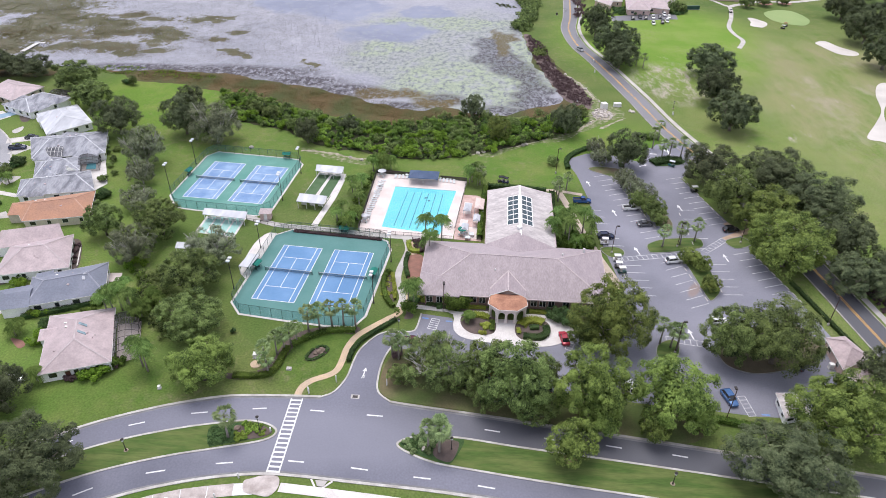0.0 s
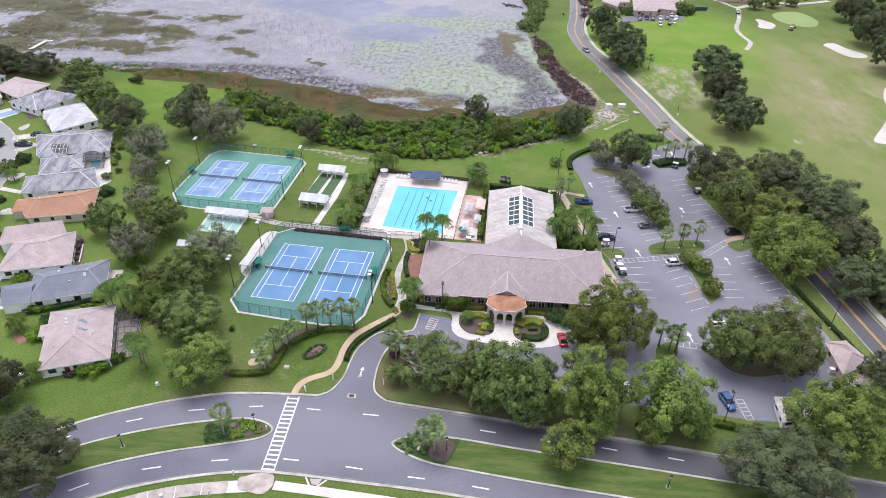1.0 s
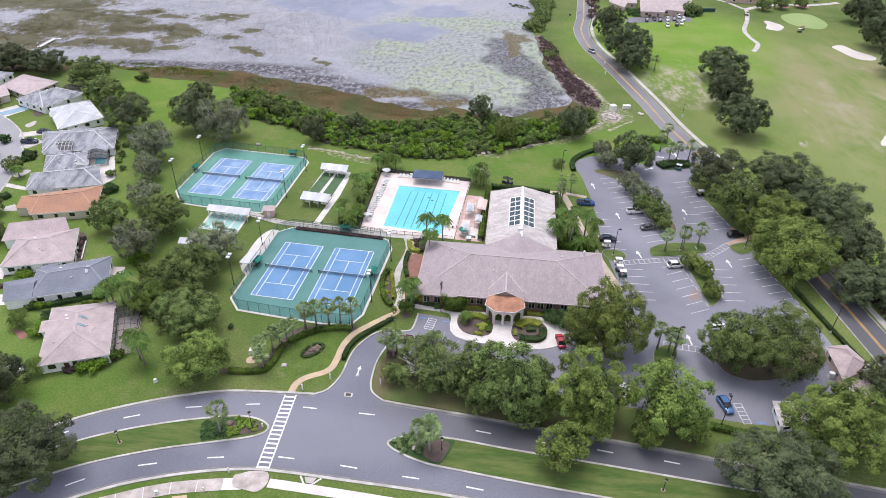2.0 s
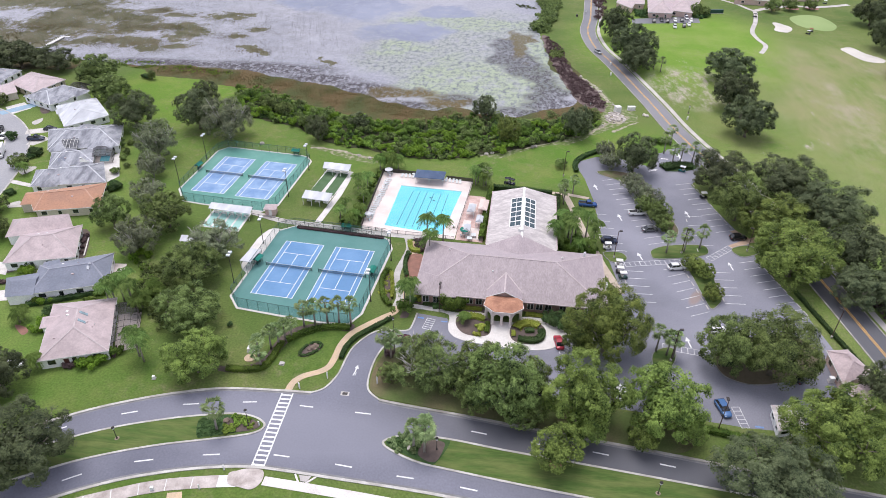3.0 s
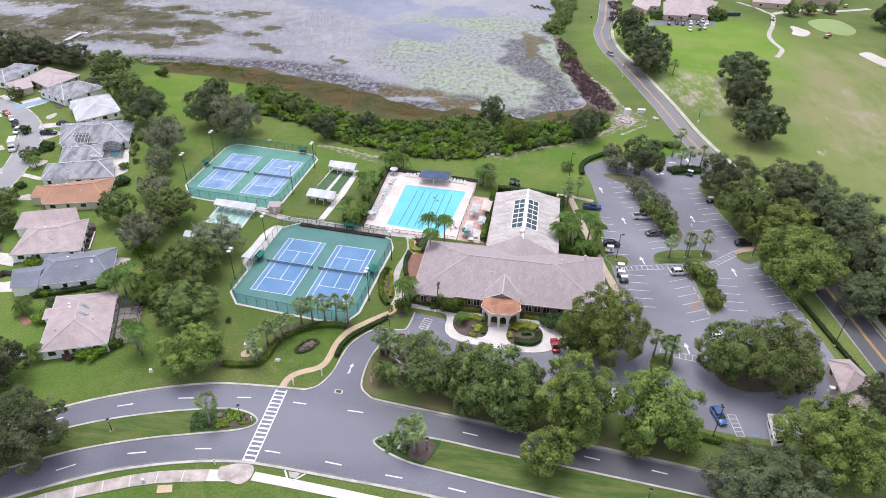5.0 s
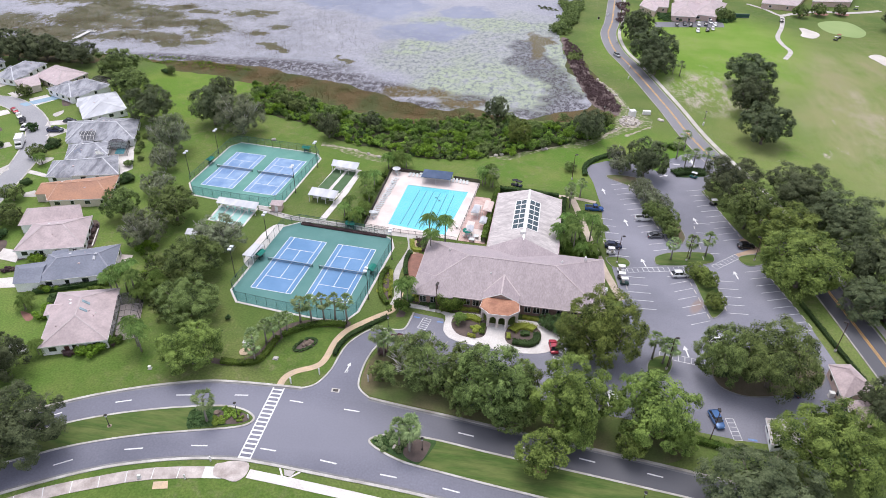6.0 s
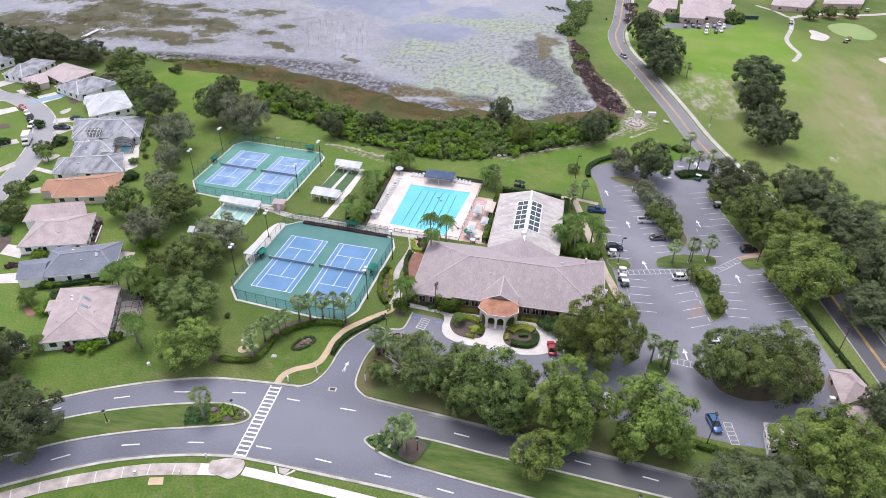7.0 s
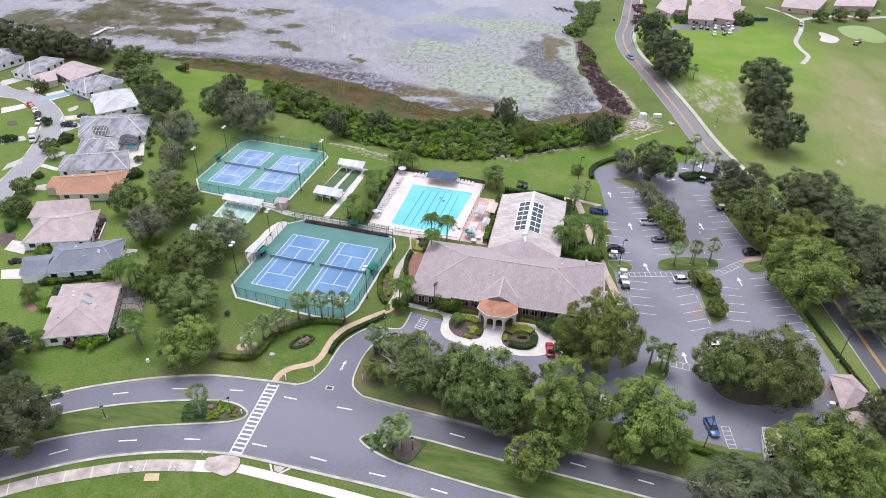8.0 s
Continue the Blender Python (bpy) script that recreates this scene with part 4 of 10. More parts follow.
flat("planting_bed", rounded([(46.3, 14.3), (49.5, 15.7), (53.8, 14.6), (54.5, 10.4), (53.1, 8.1), (48.7, 8.2), (46.3, 10.8)], True), 0.16, MULCH, "curved mulch bed beside the clubhouse entrance", "mulch")
flat("planting_bed", rounded([(60.0, 13.8), (63.6, 14.7), (66.6, 13.4), (67.3, 10.4), (65.2, 6.9), (60.6, 6.9), (58.9, 9.6)], True), 0.16, MULCH, "curved mulch bed with hedge beside the entrance", "mulch")
flat("planting_bed", rounded([(36, 17.9), (46.3, 16.2), (52.3, 16.5), (52.3, 17.6), (36, 18.7)], True), 0.1, MULCH, "mulch bed along the clubhouse front", "mulch")
flat("planting_bed", rounded([(62.1, 16.4), (69.1, 15.8), (73.5, 12.8), (81.1, 11.3), (81.6, 15.6), (72.3, 16.5)], True), 0.1, MULCH, "mulch bed along the clubhouse front", "mulch")
flat("planting_bed", rounded([(30.8, 37.9), (34.2, 38.9), (35.3, 34.2), (34.6, 29.2), (31.8, 27.8), (30.2, 32.6)], True), 0.08, MULCH_RED, "red-brown mulch bed beside the path", "mulch")
flat("planting_bed", rounded([(25.5, 28), (27, 30.1), (28.3, 26.3), (29.3, 19.4), (28.5, 16.7), (26.5, 20.3)], True), 0.08, MULCH, "oval planting bed beside the tennis court path", "mulch")
flat("planting_bed", rounded([(32.5, 12.2), (34.3, 12.5), (34.4, 14.2), (33, 14.5)], True), 0.08, MULCH, "mulch bed at the drive corner", "mulch")
flat("flower_bed", rounded([(12.0, -2.0), (12.2, -3.4), (14.0, -3.4), (16.2, -1.2), (16.7, 0.9), (14.9, 1.5), (13.2, 0.2)], True), 0.08, MULCH, "oval groundcover bed in the lawn", "planting")
flat("palm_row_bed", rounded([(-5.4, -9.8), (0.2, -10), (5.1, -7.7), (7.2, -4), (8.6, 0.6), (11.7, 4.1), (17.9, 6.0), (21.6, 6.0), (22.2, 8.4), (17.4, 8.5), (9.8, 6.4), (6.2, 2.2), (4.8, -4.3), (3, -7), (-1.5, -8.5), (-5.3, -8.5)], True), 0.05, MULCH, "dark mulch strip under hedge and palms", "mulch")

# ---- car park ----
LOT = [(79.4, 97), (81.2, 101.3), (86.4, 105), (93, 105.9), (104.8, 99.9), (107.8, 105.3), (108.3, 110.7), (113.3, 113.2), (121.9, 116.2), (124.3, 110.8), (118.3, 92.2), (115.9, 89), (120.3, 73.8), (123.4, 63.3), (125.3, 56.2), (125.5, 47.1), (128.6, 35.9), (131.1, 25.3), (133.3, 12.4), (132.6, 3.3), (129.7, -1.8), (121.4, -6.7), (118.5, -12.5), (107.4, -12.5), (99.6, -11.7), (94.9, -7), (88.1, -3.6), (83.4, 8), (85.9, 16), (87.1, 25.8), (86.3, 33.6), (85, 43.1), (84.4, 51.4), (83.8, 63.1), (83.5, 74.1), (81.6, 88.8)]
flat("car_park", LOT, 0.03, ASPHALT_OLD, "large grey asphalt car park with marked bays", "car park")


def island(points, label, z=0.14, steps=4, material=None):
    line = rounded(points, True, steps)
    flat("island_lawn", line, z, material or LAWN_MOWN, label, "traffic island", 0.0)
    bm = bmesh.new()
    band(bm, line, 0.22, z + 0.02, 0.0, True)
    setting("kerb", bm, CONCRETE_LOT, "concrete kerb round the traffic island", "kerb")


island([(86.4, 94.4), (91.7, 95.3), (98.9, 92.2), (103.7, 78.6), (105.5, 68.4), (106.8, 60.2), (104, 56.3), (100.9, 63.7), (97.8, 75.3), (94.3, 86.8), (87.2, 92)], "long planted car park island", material=mat("island_grass", (0.09, 0.13, 0.035), (0.17, 0.13, 0.09), 0.25, 3, 0.95, 0.3))
island([(97.6, 49.3), (102.6, 52.1), (111.6, 53.4), (113.2, 51.1), (111.6, 48.3), (104.3, 46), (98, 45), (96.9, 46.5)], "grass car park island with cabbage palms")
island([(105.5, 44.5), (110.5, 45.9), (111.6, 41.5), (111.8, 35.1), (112.1, 29.9), (110.3, 26.6), (108.2, 25), (107.3, 30), (106.4, 37.2)], "narrow car park island with small trees")
island([(83.8, 46.1), (88.2, 46.9), (90.1, 44.9), (89.1, 42.6), (85.6, 42.1)], "small grass car park island with a lamp post")
island([(119.8, 52.5), (124.8, 54.9), (127.1, 52.2), (125.2, 50.1), (121.5, 49)], "small grass island with a lamp post")
island([(91.6, 7.3), (94.9, 9.5), (96.6, 8.7), (96.1, 5.3), (94, 2.4), (91, 3.1)], "planted island with three cabbage palms")
# This island's mulch has the broad oak's shade in its colour.
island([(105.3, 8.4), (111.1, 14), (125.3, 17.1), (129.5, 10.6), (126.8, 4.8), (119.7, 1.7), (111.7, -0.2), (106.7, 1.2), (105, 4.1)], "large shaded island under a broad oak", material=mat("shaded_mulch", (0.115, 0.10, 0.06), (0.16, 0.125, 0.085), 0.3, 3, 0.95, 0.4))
flat("entry_hedge_bed", rounded([(108.6, 101.7), (113.7, 105.2), (120.1, 103.2), (118.4, 99.6), (110.3, 97.6)], True), 0.1, GROUNDCOVER, "hedge bed at the car park entry", "planting")


def bays(first, last, count, reach, w=0.17):
    """A row of painted bay lines."""
    row = thing("parking_bay_marking", "row of white parking bay lines on asphalt", "road marking", kind="structure")
    for i in range(count):
        u = i / (count - 1)
        a = Vector(first).lerp(Vector(last), u)
        bm = bmesh.new()
        band(bm, [tuple(a), (a.x + reach[0], a.y + reach[1])], w, 0.045)
        part("bay_line", bm, PAINT_FADED, row)
        if i < count - 1:
            b = Vector(first).lerp(Vector(last), (i + 0.5) / (count - 1))
            d = (Vector(last) - Vector(first)).normalized() * 0.85
            bm = bmesh.new()
            band(bm, [tuple(b - d - Vector(reach) * 0.02), tuple(b + d - Vector(reach) * 0.02)], 0.22, 0.15, 0.03)
            part("wheel_stop", bm, CONCRETE, row, "concrete wheel stop")


bays(*[(116.1, 90.1), (122.7, 62.6)], 10, (-5.2, -1.8))
bays(*[(125.4, 47.7), (131.4, 24.6)], 9, (-5.2, -1.8))
bays(*[(92.6, 90.1), (102.3, 53.8)], 13, (-5.3, -1.9))
bays(*[(104.2, 42.5), (107.6, 23.8)], 7, (-4.9, -2.3))
bays(*[(88, 38.4), (89.5, 25.6)], 5, (5.6, 0.2))
bays(*[(81, 66.7), (84.8, 47.8)], 6, (5.6, -0.1))
bays(*[(111.8, 40.7), (112.3, 27.6)], 5, (5.0, 0.3))
bays(*[(110.3, 68.8), (110.3, 48.1)], 5, (4.9, 0.3))


def ladder(a, b, width, count):
    """A hatched crossing between two points."""
    row = thing("crosswalk", "white hatched pedestrian crossing in the car park", "crosswalk", kind="structure")
    a, b = Vector(a), Vector(b)
    d = (b - a).normalized()
    s = Vector((-d.y, d.x)) * width / 2
    for k in (-1, 1):
        bm = bmesh.new()
        band(bm, [tuple(a + s * k), tuple(b + s * k)], 0.15, 0.046)
        part("side_line", bm, PAINT_FADED, row)
    for i in range(count + 1):
        c = a.lerp(b, i / count)
        bm = bmesh.new()
        band(bm, [tuple(c - s), tuple(c + s)], 0.16, 0.047)
        part("bar", bm, PAINT_FADED, row)


ladder(*[(89.2, 41.3), (104.4, 44.7)], 1.9, 11)
ladder(*[(112.5, 46.7), (119.9, 53.4)], 1.9, 7)
ladder(*[(94.1, 9.8), (106.4, 7.9)], 1.9, 9)
ladder(*[(106.1, -7.1), (106.8, -12.5)], 1.6, 5)
ladder((40.1, 12.7), (39.3, 9), 2.0, 5)
ladder((72.4, 8.1), (70.9, 4.3), 1.5, 5)
for at, turn in (((90.5, 65.6), 12), ((84.8, 83.3), 12), ((93.8, 45.7), 15), ((100.3, 11.9), 8), ((117.6, 44.1), 8), ((111.1, 70.1), 12), ((105.1, 97.6), -60), ((110.8, 108.9), -50)):
    arrow(at, turn, 1.15)
for a, b in ([(36.8, 12.9), (38.3, 12.7)], [(42.5, 12.1), (44, 12.1)], [(108.8, -11.9), (110.5, -12)]):
    bm = bmesh.new()
    band(bm, [a, b], 0.45, 0.05)
    setting("bay_mark", bm, PAINT_BLUE, "blue painted accessible bay mark", "road marking")
bm = bmesh.new()
band(bm, rounded([(51.6, 79.4), (58.9, 79.3), (69.7, 77.9), (74.1, 77.6), (76.7, 77.1), (82, 75.7)]), 1.5, 0.06, 0.0)
band(bm, rounded([(74.7, 76.9), (76.2, 70.7), (78, 62), (79.6, 54.4), (81.8, 45.9), (83, 40.6), (84.9, 34.3), (86.7, 28)]), 2.0, 0.06, 0.0)
setting("garden_path", bm, mat("path_buff", (0.56, 0.47, 0.38), (0.45, 0.37, 0.30), 0.4, 4, 0.85, 0.1), "pale concrete path between lawn and clubhouse", "path")
bm = bmesh.new()
band(bm, rounded([(122.6, 62.4), (124.6, 59.4), (126.4, 57.5), (129.6, 59.8)]), 2.0, 0.06, 0.0)
band(bm, rounded([(119.9, 53.4), (123.5, 55.8), (126.7, 58.1)]), 2.0, 0.062, 0.0)
setting("brick_path", bm, mat("brick_path", (0.40, 0.27, 0.19), (0.48, 0.36, 0.27), 0.5, 4, 0.9, 0.1), "brown brick path among the trees", "path")

# ---- far road ----
YLINE = [(104.6, 359.7), (100.9, 316.1), (97.6, 278.9), (94.4, 254.4), (96.3, 228.4), (101.9, 207.1), (107.2, 185.2), (113.6, 156.5), (119.7, 126.9), (133.2, 80.8), (140.0, 39.9), (141.9, 28.5), (143.7, 16.9), (151.4, -30.4), (166.7, -116.5), (191.2, -277.4)]
line = rounded(YLINE)
bm = bmesh.new()
band(bm, line, 7.7, 0.05)
setting("far_road", bm, ASPHALT_FAR, "two-lane grey asphalt road with yellow centre lines", "road")
bm = bmesh.new()
for e in sides(line, 0.22):
    band(bm, e, 0.22, 0.058)
setting("centre_line", bm, PAINT_YELLOW, "double yellow centre line", "road marking")
for k, e in enumerate(sides(line, 3.95)):
    bm = bmesh.new()
    band(bm, e, 0.35, 0.14, 0.0)
    setting("kerb", bm, KERB_DIRTY, "weathered concrete kerb of the far road", "kerb")
bm = bmesh.new()
band(bm, sides(line, 5.7)[0], 1.7, 0.07, 0.0)
setting("pavement", bm, CONCRETE, "pale concrete pavement along the far road", "pavement")
flat("lot_entry", [(109, 107.8), (112.7, 114.6), (118.2, 116.9), (124.1, 120.3), (126.9, 113), (121.9, 106.7), (118.2, 103.4), (112.6, 104.6)], 0.055, ASPHALT_OLD, "asphalt car park entry", "road")
for a, b in ([(114.6, 113.8), (115.2, 109.3)], [(115.8, 112.1), (116.1, 106.3)], [(109.2, 107), (111.5, 106.7)]):
    bm = bmesh.new()
    band(bm, [a, b], 0.7, 0.062)
    setting("lane_mark", bm, PAINT_WHITE, "broad white lane mark at the car park entry", "road marking")

# ---- street and drives on the west side ----
bm = bmesh.new()
STREET = rounded([(-230.3, 154.7), (-200.3, 137)] + [(-160.6, 116.1), (-148.5, 113.9), (-134.9, 106.9), (-122.2, 95.8), (-114.1, 83.5), (-108.3, 70.8), (-104.9, 60.1), (-102.6, 50.8), (-100.4, 42.2)] + [(-96.7, 28.3), (-93.3, 5.5), (-87.1, -23.2)])
band(bm, STREET, 7.5, 0.05)
setting("west_street", bm, ASPHALT_STREET, "curving pale grey residential street", "road")
for e in sides(STREET, 3.95):
    bm = bmesh.new()
    band(bm, e, 0.5, 0.13, 0.0)
    setting("kerb", bm, KERB, "pale concrete kerb of the residential street", "kerb")
for pts in ([(-71.9, 8.8), (-66.8, 10.6), (-64.1, 6.7), (-69.2, 5.4)], [(-71.2, 16.2), (-77.8, 17), (-78.9, 21.5), (-73.5, 21.2)], [(-93.4, 61.5), (-102.4, 63.6), (-101.1, 61.3), (-93.1, 59.6)], [(-91.1, 51.5), (-94.1, 48.9), (-91.9, 47.2), (-87.6, 48.2)], [(-113.3, 87.6), (-112.5, 95.5), (-107.2, 93), (-110.1, 87.3)], [(-120.3, 99), (-112.7, 102.5), (-111, 98.5), (-118.6, 95.1)], [(-141.4, 117.4), (-137.2, 122.9), (-130.7, 118.1), (-134.8, 111)], [(-153.6, 120.9), (-150.3, 126.3), (-145.3, 124.9), (-147.3, 117.3)], [(-168.9, 126), (-165.3, 131.6), (-160.2, 129.4), (-164.2, 120.4)], [(-148.1, 100.8), (-142.5, 106.2), (-138.7, 103.1), (-144.2, 96.1)], [(-128.2, 76.8), (-122.1, 80.6), (-119, 78), (-124.6, 72.5)], [(-112.5, 60.5), (-110.9, 65), (-108.1, 62.2), (-110.9, 56)]):
    flat("driveway", pts, 0.07, CONCRETE_DRIVE, "pale concrete driveway of a house", "driveway", 0.0)
flat("driveway", [(-137.7, 110.3), (-127.9, 122.4), (-131.1, 125.4), (-141.9, 111.9)], 0.085, mat("drive_blue", (0.30, 0.42, 0.52), (0.24, 0.35, 0.45), 0.4, 4, 0.8, 0.1), "pale blue painted driveway of a house", "driveway", 0.0)

# ---- tennis courts ----
def court_pair(name_slab, outline, frames, slab_mat, blue, near):
    """Two tennis courts side by side on one slab, with nets; frames: corner, along the baseline, along the sideline."""
    flat("court_apron", [tuple(p) for p in outset(outline, 0.6)], 0.06, CONCRETE_NEW, "pale concrete edging round the tennis courts", "pavement", 0.0)
    flat(name_slab, outline, 0.09, slab_mat, "green acrylic tennis court surround", "court slab", 0.0)
    for o, ex, ey in frames:
        o, ex, ey = Vector(o), Vector(ex), Vector(ey)

        def at(u, v):
            return tuple(o + ex * u + ey * v)

        court = thing("tennis_court", "blue acrylic tennis court with white lines, worn" if not near else "blue acrylic tennis court with crisp white lines", "tennis court", kind="structure")
        bm = bmesh.new()
        sheet(bm, [at(0, 0), at(1, 0), at(1, 1), at(0, 1)], 0.096)
        part("playing_surface", bm, blue, court)
        for a, b in (((0, 0), (1, 0)), ((0, 1), (1, 1)), ((0, 0), (0, 1)), ((1, 0), (1, 1)), ((0.125, 0), (0.125, 1)), ((0.875, 0), (0.875, 1)), ((0.125, 0.2308), (0.875, 0.2308)), ((0.125, 0.7692), (0.875, 0.7692)), ((0.5, 0.2308), (0.5, 0.7692))):
            bm = bmesh.new()
            band(bm, [at(*a), at(*b)], 0.17, 0.103)
            part("line", bm, LINE, court)
        net = thing("tennis_net", "dark tennis net with a white band between two posts", "net", group="tennis nets")
        a, b = Vector((*at(-0.085, 0.5), 0.09)), Vector((*at(1.085, 0.5), 0.09))
        for p in (a, b):
            bm = bmesh.new()
            tube(bm, [p, p + Vector((0, 0, 1.1))], [0.09, 0.09], 8)
            part("post", bm, GREEN_METAL, net)
        d = (b - a).normalized()
        s = Vector((-d.y, d.x, 0)) * 0.02
        for z0, z1, m, word in ((0.05, 0.9, NET, "net"), (0.9, 1.04, LINE, "headband")):
            bm = bmesh.new()
            vs = [bm.verts.new(p + k + Vector((0, 0, z))) for k in (s, -s) for p, z in ((a, z0), (b, z0), (b, z1), (a, z1))]
            for f in ((0, 1, 2, 3), (7, 6, 5, 4), (3, 2, 6, 7), (0, 4, 5, 1)):
                bm.faces.new([vs[i] for i in f])
            part(word, bm, m, net)


def outset(points, d):
    """An outline grown by d metres (any turning sense)."""
    area = sum(a[0] * b[1] - b[0] * a[1] for a, b in zip(points, points[1:] + points[:1]))
    return sides(points, d if area < 0 else -d, True)[0]


def fence(points, height, gap, net, closed=True, label="tall green chain-link fence round the tennis courts", post_mat=None):
    run = thing("fence", label, "fence", kind="structure")
    n = len(points)
    me = None
    for i in range(n if closed else n - 1):
        a, b = Vector(points[i]), Vector(points[(i + 1) % n])
        count = max(1, round((b - a).length / gap))
        for s in range(count):
            p = a.lerp(b, s / count)
            if me is None:
                bm = bmesh.new()
                tube(bm, [(0, 0, 0), (0, 0, height)], [0.05, 0.05], 6)
                me = finish(bm, "post", post_mat or GREEN_METAL)
            shared("post", me, run, pose(p.x, p.y, 0.05))
    bm = bmesh.new()
    left, right = sides(points, 0.012, closed)
    for e in (left,):
        low, top = [bm.verts.new((x, y, 0.1)) for x, y in e], [bm.verts.new((x, y, height)) for x, y in e]
        for i in range(n if closed else n - 1):
            j = (i + 1) % n
            bm.faces.new((low[i], low[j], top[j], top[i]))
    part("mesh_panel", bm, net, run, "green woven wire mesh")
    bm = bmesh.new()
    band(bm, points, 0.07, height + 0.03, height - 0.03, closed)
    part("top_rail", bm, post_mat or GREEN_METAL, run)
    return run


NEAR_SLAB = [(-10.4, 15.1), (-7.4, 11.2), (3.5, 9.7), (14, 8.5), (20.7, 8.6), (22.8, 12.5), (25.3, 40.6), (23.8, 44.6), (21.8, 45.7), (-3.9, 48.3), (-7.9, 45.3)]
FAR_SLAB = [(-46.2, 64.6), (-42, 58.1), (-34.9, 57), (-16.3, 55.3), (-13, 58.9), (-10.8, 88.4), (-12.9, 91.5), (-17.5, 92.4), (-42, 95.1), (-44.5, 91.9)]
court_pair("court_slab_near", NEAR_SLAB, (((-6.25, 16.93), (10.93, -0.93), (2.01, 23.69)), ((8.47, 15.73), (10.94, -0.79), (1.70, 23.71))), COURT_GREEN, COURT_BLUE, True)
court_pair("court_slab_far", FAR_SLAB, (((-42.48, 64.35), (10.93, -0.88), (1.91, 23.69)), ((-27.67, 62.78), (10.93, -0.97), (2.09, 23.68))), COURT_GREEN_OLD, COURT_BLUE_OLD, False)
fence(outset(NEAR_SLAB, -0.1), 3.0, 3.0, FENCE_NET)
fence(outset(FAR_SLAB, -0.1), 3.0, 3.0, FENCE_NET)

# ---- bocce lanes and shuffleboard ----
flat("bocce_frame", [(-3.7, 84.5), (5.4, 82.9), (2.1, 62.7), (-5.8, 64.7)], 0.10, CONCRETE_NEW, "white concrete frame round two bocce lanes", "court slab", 0.0)
for pts in ([(-3.4, 82.2), (0.1, 81.6), (-1.9, 67.5), (-5.4, 68.3)], [(1, 81.8), (4.1, 81.2), (2.6, 66.8), (-0.7, 67.2)]):
    flat("bocce_lane", pts, 0.13, BOCCE, "dark green bocce lane", "bocce lane", 0.0)
bm = bmesh.new()
band(bm, [(4.9, 81.7), (4.1, 67.6), (1.8, 51.1)], 1.9, 0.12, 0.0)
setting("bocce_path", bm, CONCRETE_NEW, "white concrete path beside the bocce lanes", "path")
SHUFFLE = [(-31, 53.8), (-19, 53.5), (-19.3, 43.3), (-31.2, 44.9)]
flat("shuffleboard_slab", SHUFFLE, 0.09, CONCRETE_NEW, "white concrete slab of the shuffleboard lanes", "court slab", 0.0)
for i in range(4):
    def on(u, v):
        a, b, c, d = (Vector(p) for p in SHUFFLE)
        return tuple((a.lerp(b, u)).lerp(d.lerp(c, u), v))

    u = 0.06 + 0.235 * i
    flat("shuffleboard_lane", [on(u, 0.03), on(u + 0.185, 0.03), on(u + 0.185, 0.97), on(u, 0.97)], 0.11, TEAL_SLAB, "pale teal shuffleboard lane", "shuffleboard", 0.0)


def shelter(points, height, label, roof_mat, tilt=0.25, benches=True):
    """A flat-roofed open shelter; points: the roof's corners as seen on the plan."""
    sh = thing("shelter", label, "shelter", (*points[0], 0))
    base = Vector(points[0])
    q = [Vector(p) - base for p in points]
    bm = bmesh.new()
    zs = (height, height, height - tilt, height - tilt)
    top = [bm.verts.new((p.x, p.y, z + 0.14)) for p, z in zip(q, zs)]
    low = [bm.verts.new((p.x, p.y, z)) for p, z in zip(q, zs)]
    bm.faces.new(top)
    bm.faces.new(low[::-1])
    for i in range(4):
        j = (i + 1) % 4
        bm.faces.new((low[i], low[j], top[j], top[i]))
    bmesh.ops.recalc_face_normals(bm, faces=bm.faces)
    part("roof", bm, roof_mat, sh)
    mid = (q[0] + q[1] + q[2] + q[3]) / 4
    count = max(2, round((q[1] - q[0]).length / 2.8) + 1)
    for e in ((q[0], q[1], zs[0]), (q[3], q[2], zs[2])):
        for i in range(count):
            p = e[0].lerp(e[1], i / (count - 1))
            p = mid + (p - mid) * 0.92
            bm = bmesh.new()
            box(bm, p.x - 0.07, p.x + 0.07, p.y - 0.07, p.y + 0.07, 0, e[2])
            part("post", bm, WHITE_METAL, sh)
    if benches:
        for i in range(count - 1):
            a, b = (mid + (q[0].lerp(q[3], 0.55) - mid) * 0.9), (mid + (q[1].lerp(q[2], 0.55) - mid) * 0.9)
            m = a.lerp(b, (i + 0.5) / (count - 1))
            d = (b - a).normalized()
            mm = Matrix.Translation((m.x, m.y, 0)) @ Matrix.Rotation(math.atan2(d.y, d.x), 4, "Z")
            bm = bmesh.new()
            box(bm, -0.85, 0.85, -0.2, 0.2, 0.42, 0.48, mm)
            box(bm, -0.85, 0.85, 0.18, 0.24, 0.5, 0.9, mm)
            part("bench_seat", bm, WHITE_METAL, sh)
            bm = bmesh.new()
            box(bm, -0.75, -0.68, -0.18, 0.18, 0, 0.42, mm)
            part("bench_leg", bm, POLE, sh)
            bm = bmesh.new()
            box(bm, 0.68, 0.75, -0.18, 0.18, 0, 0.42, mm)
            part("bench_leg", bm, POLE, sh)
    return sh


shelter([(-31.2, 54), (-18, 52.9), (-17.7, 49.4), (-30.8, 50.9)], 2.6, "long white flat-roofed shelter beside the shuffleboard lanes", ROOF_WHITE)
shelter([(-4.5, 83.9), (4.8, 83.1), (4.9, 78.8), (-4.1, 80)], 2.6, "white flat-roofed bocce shelter with benches", ROOF_WHITE)
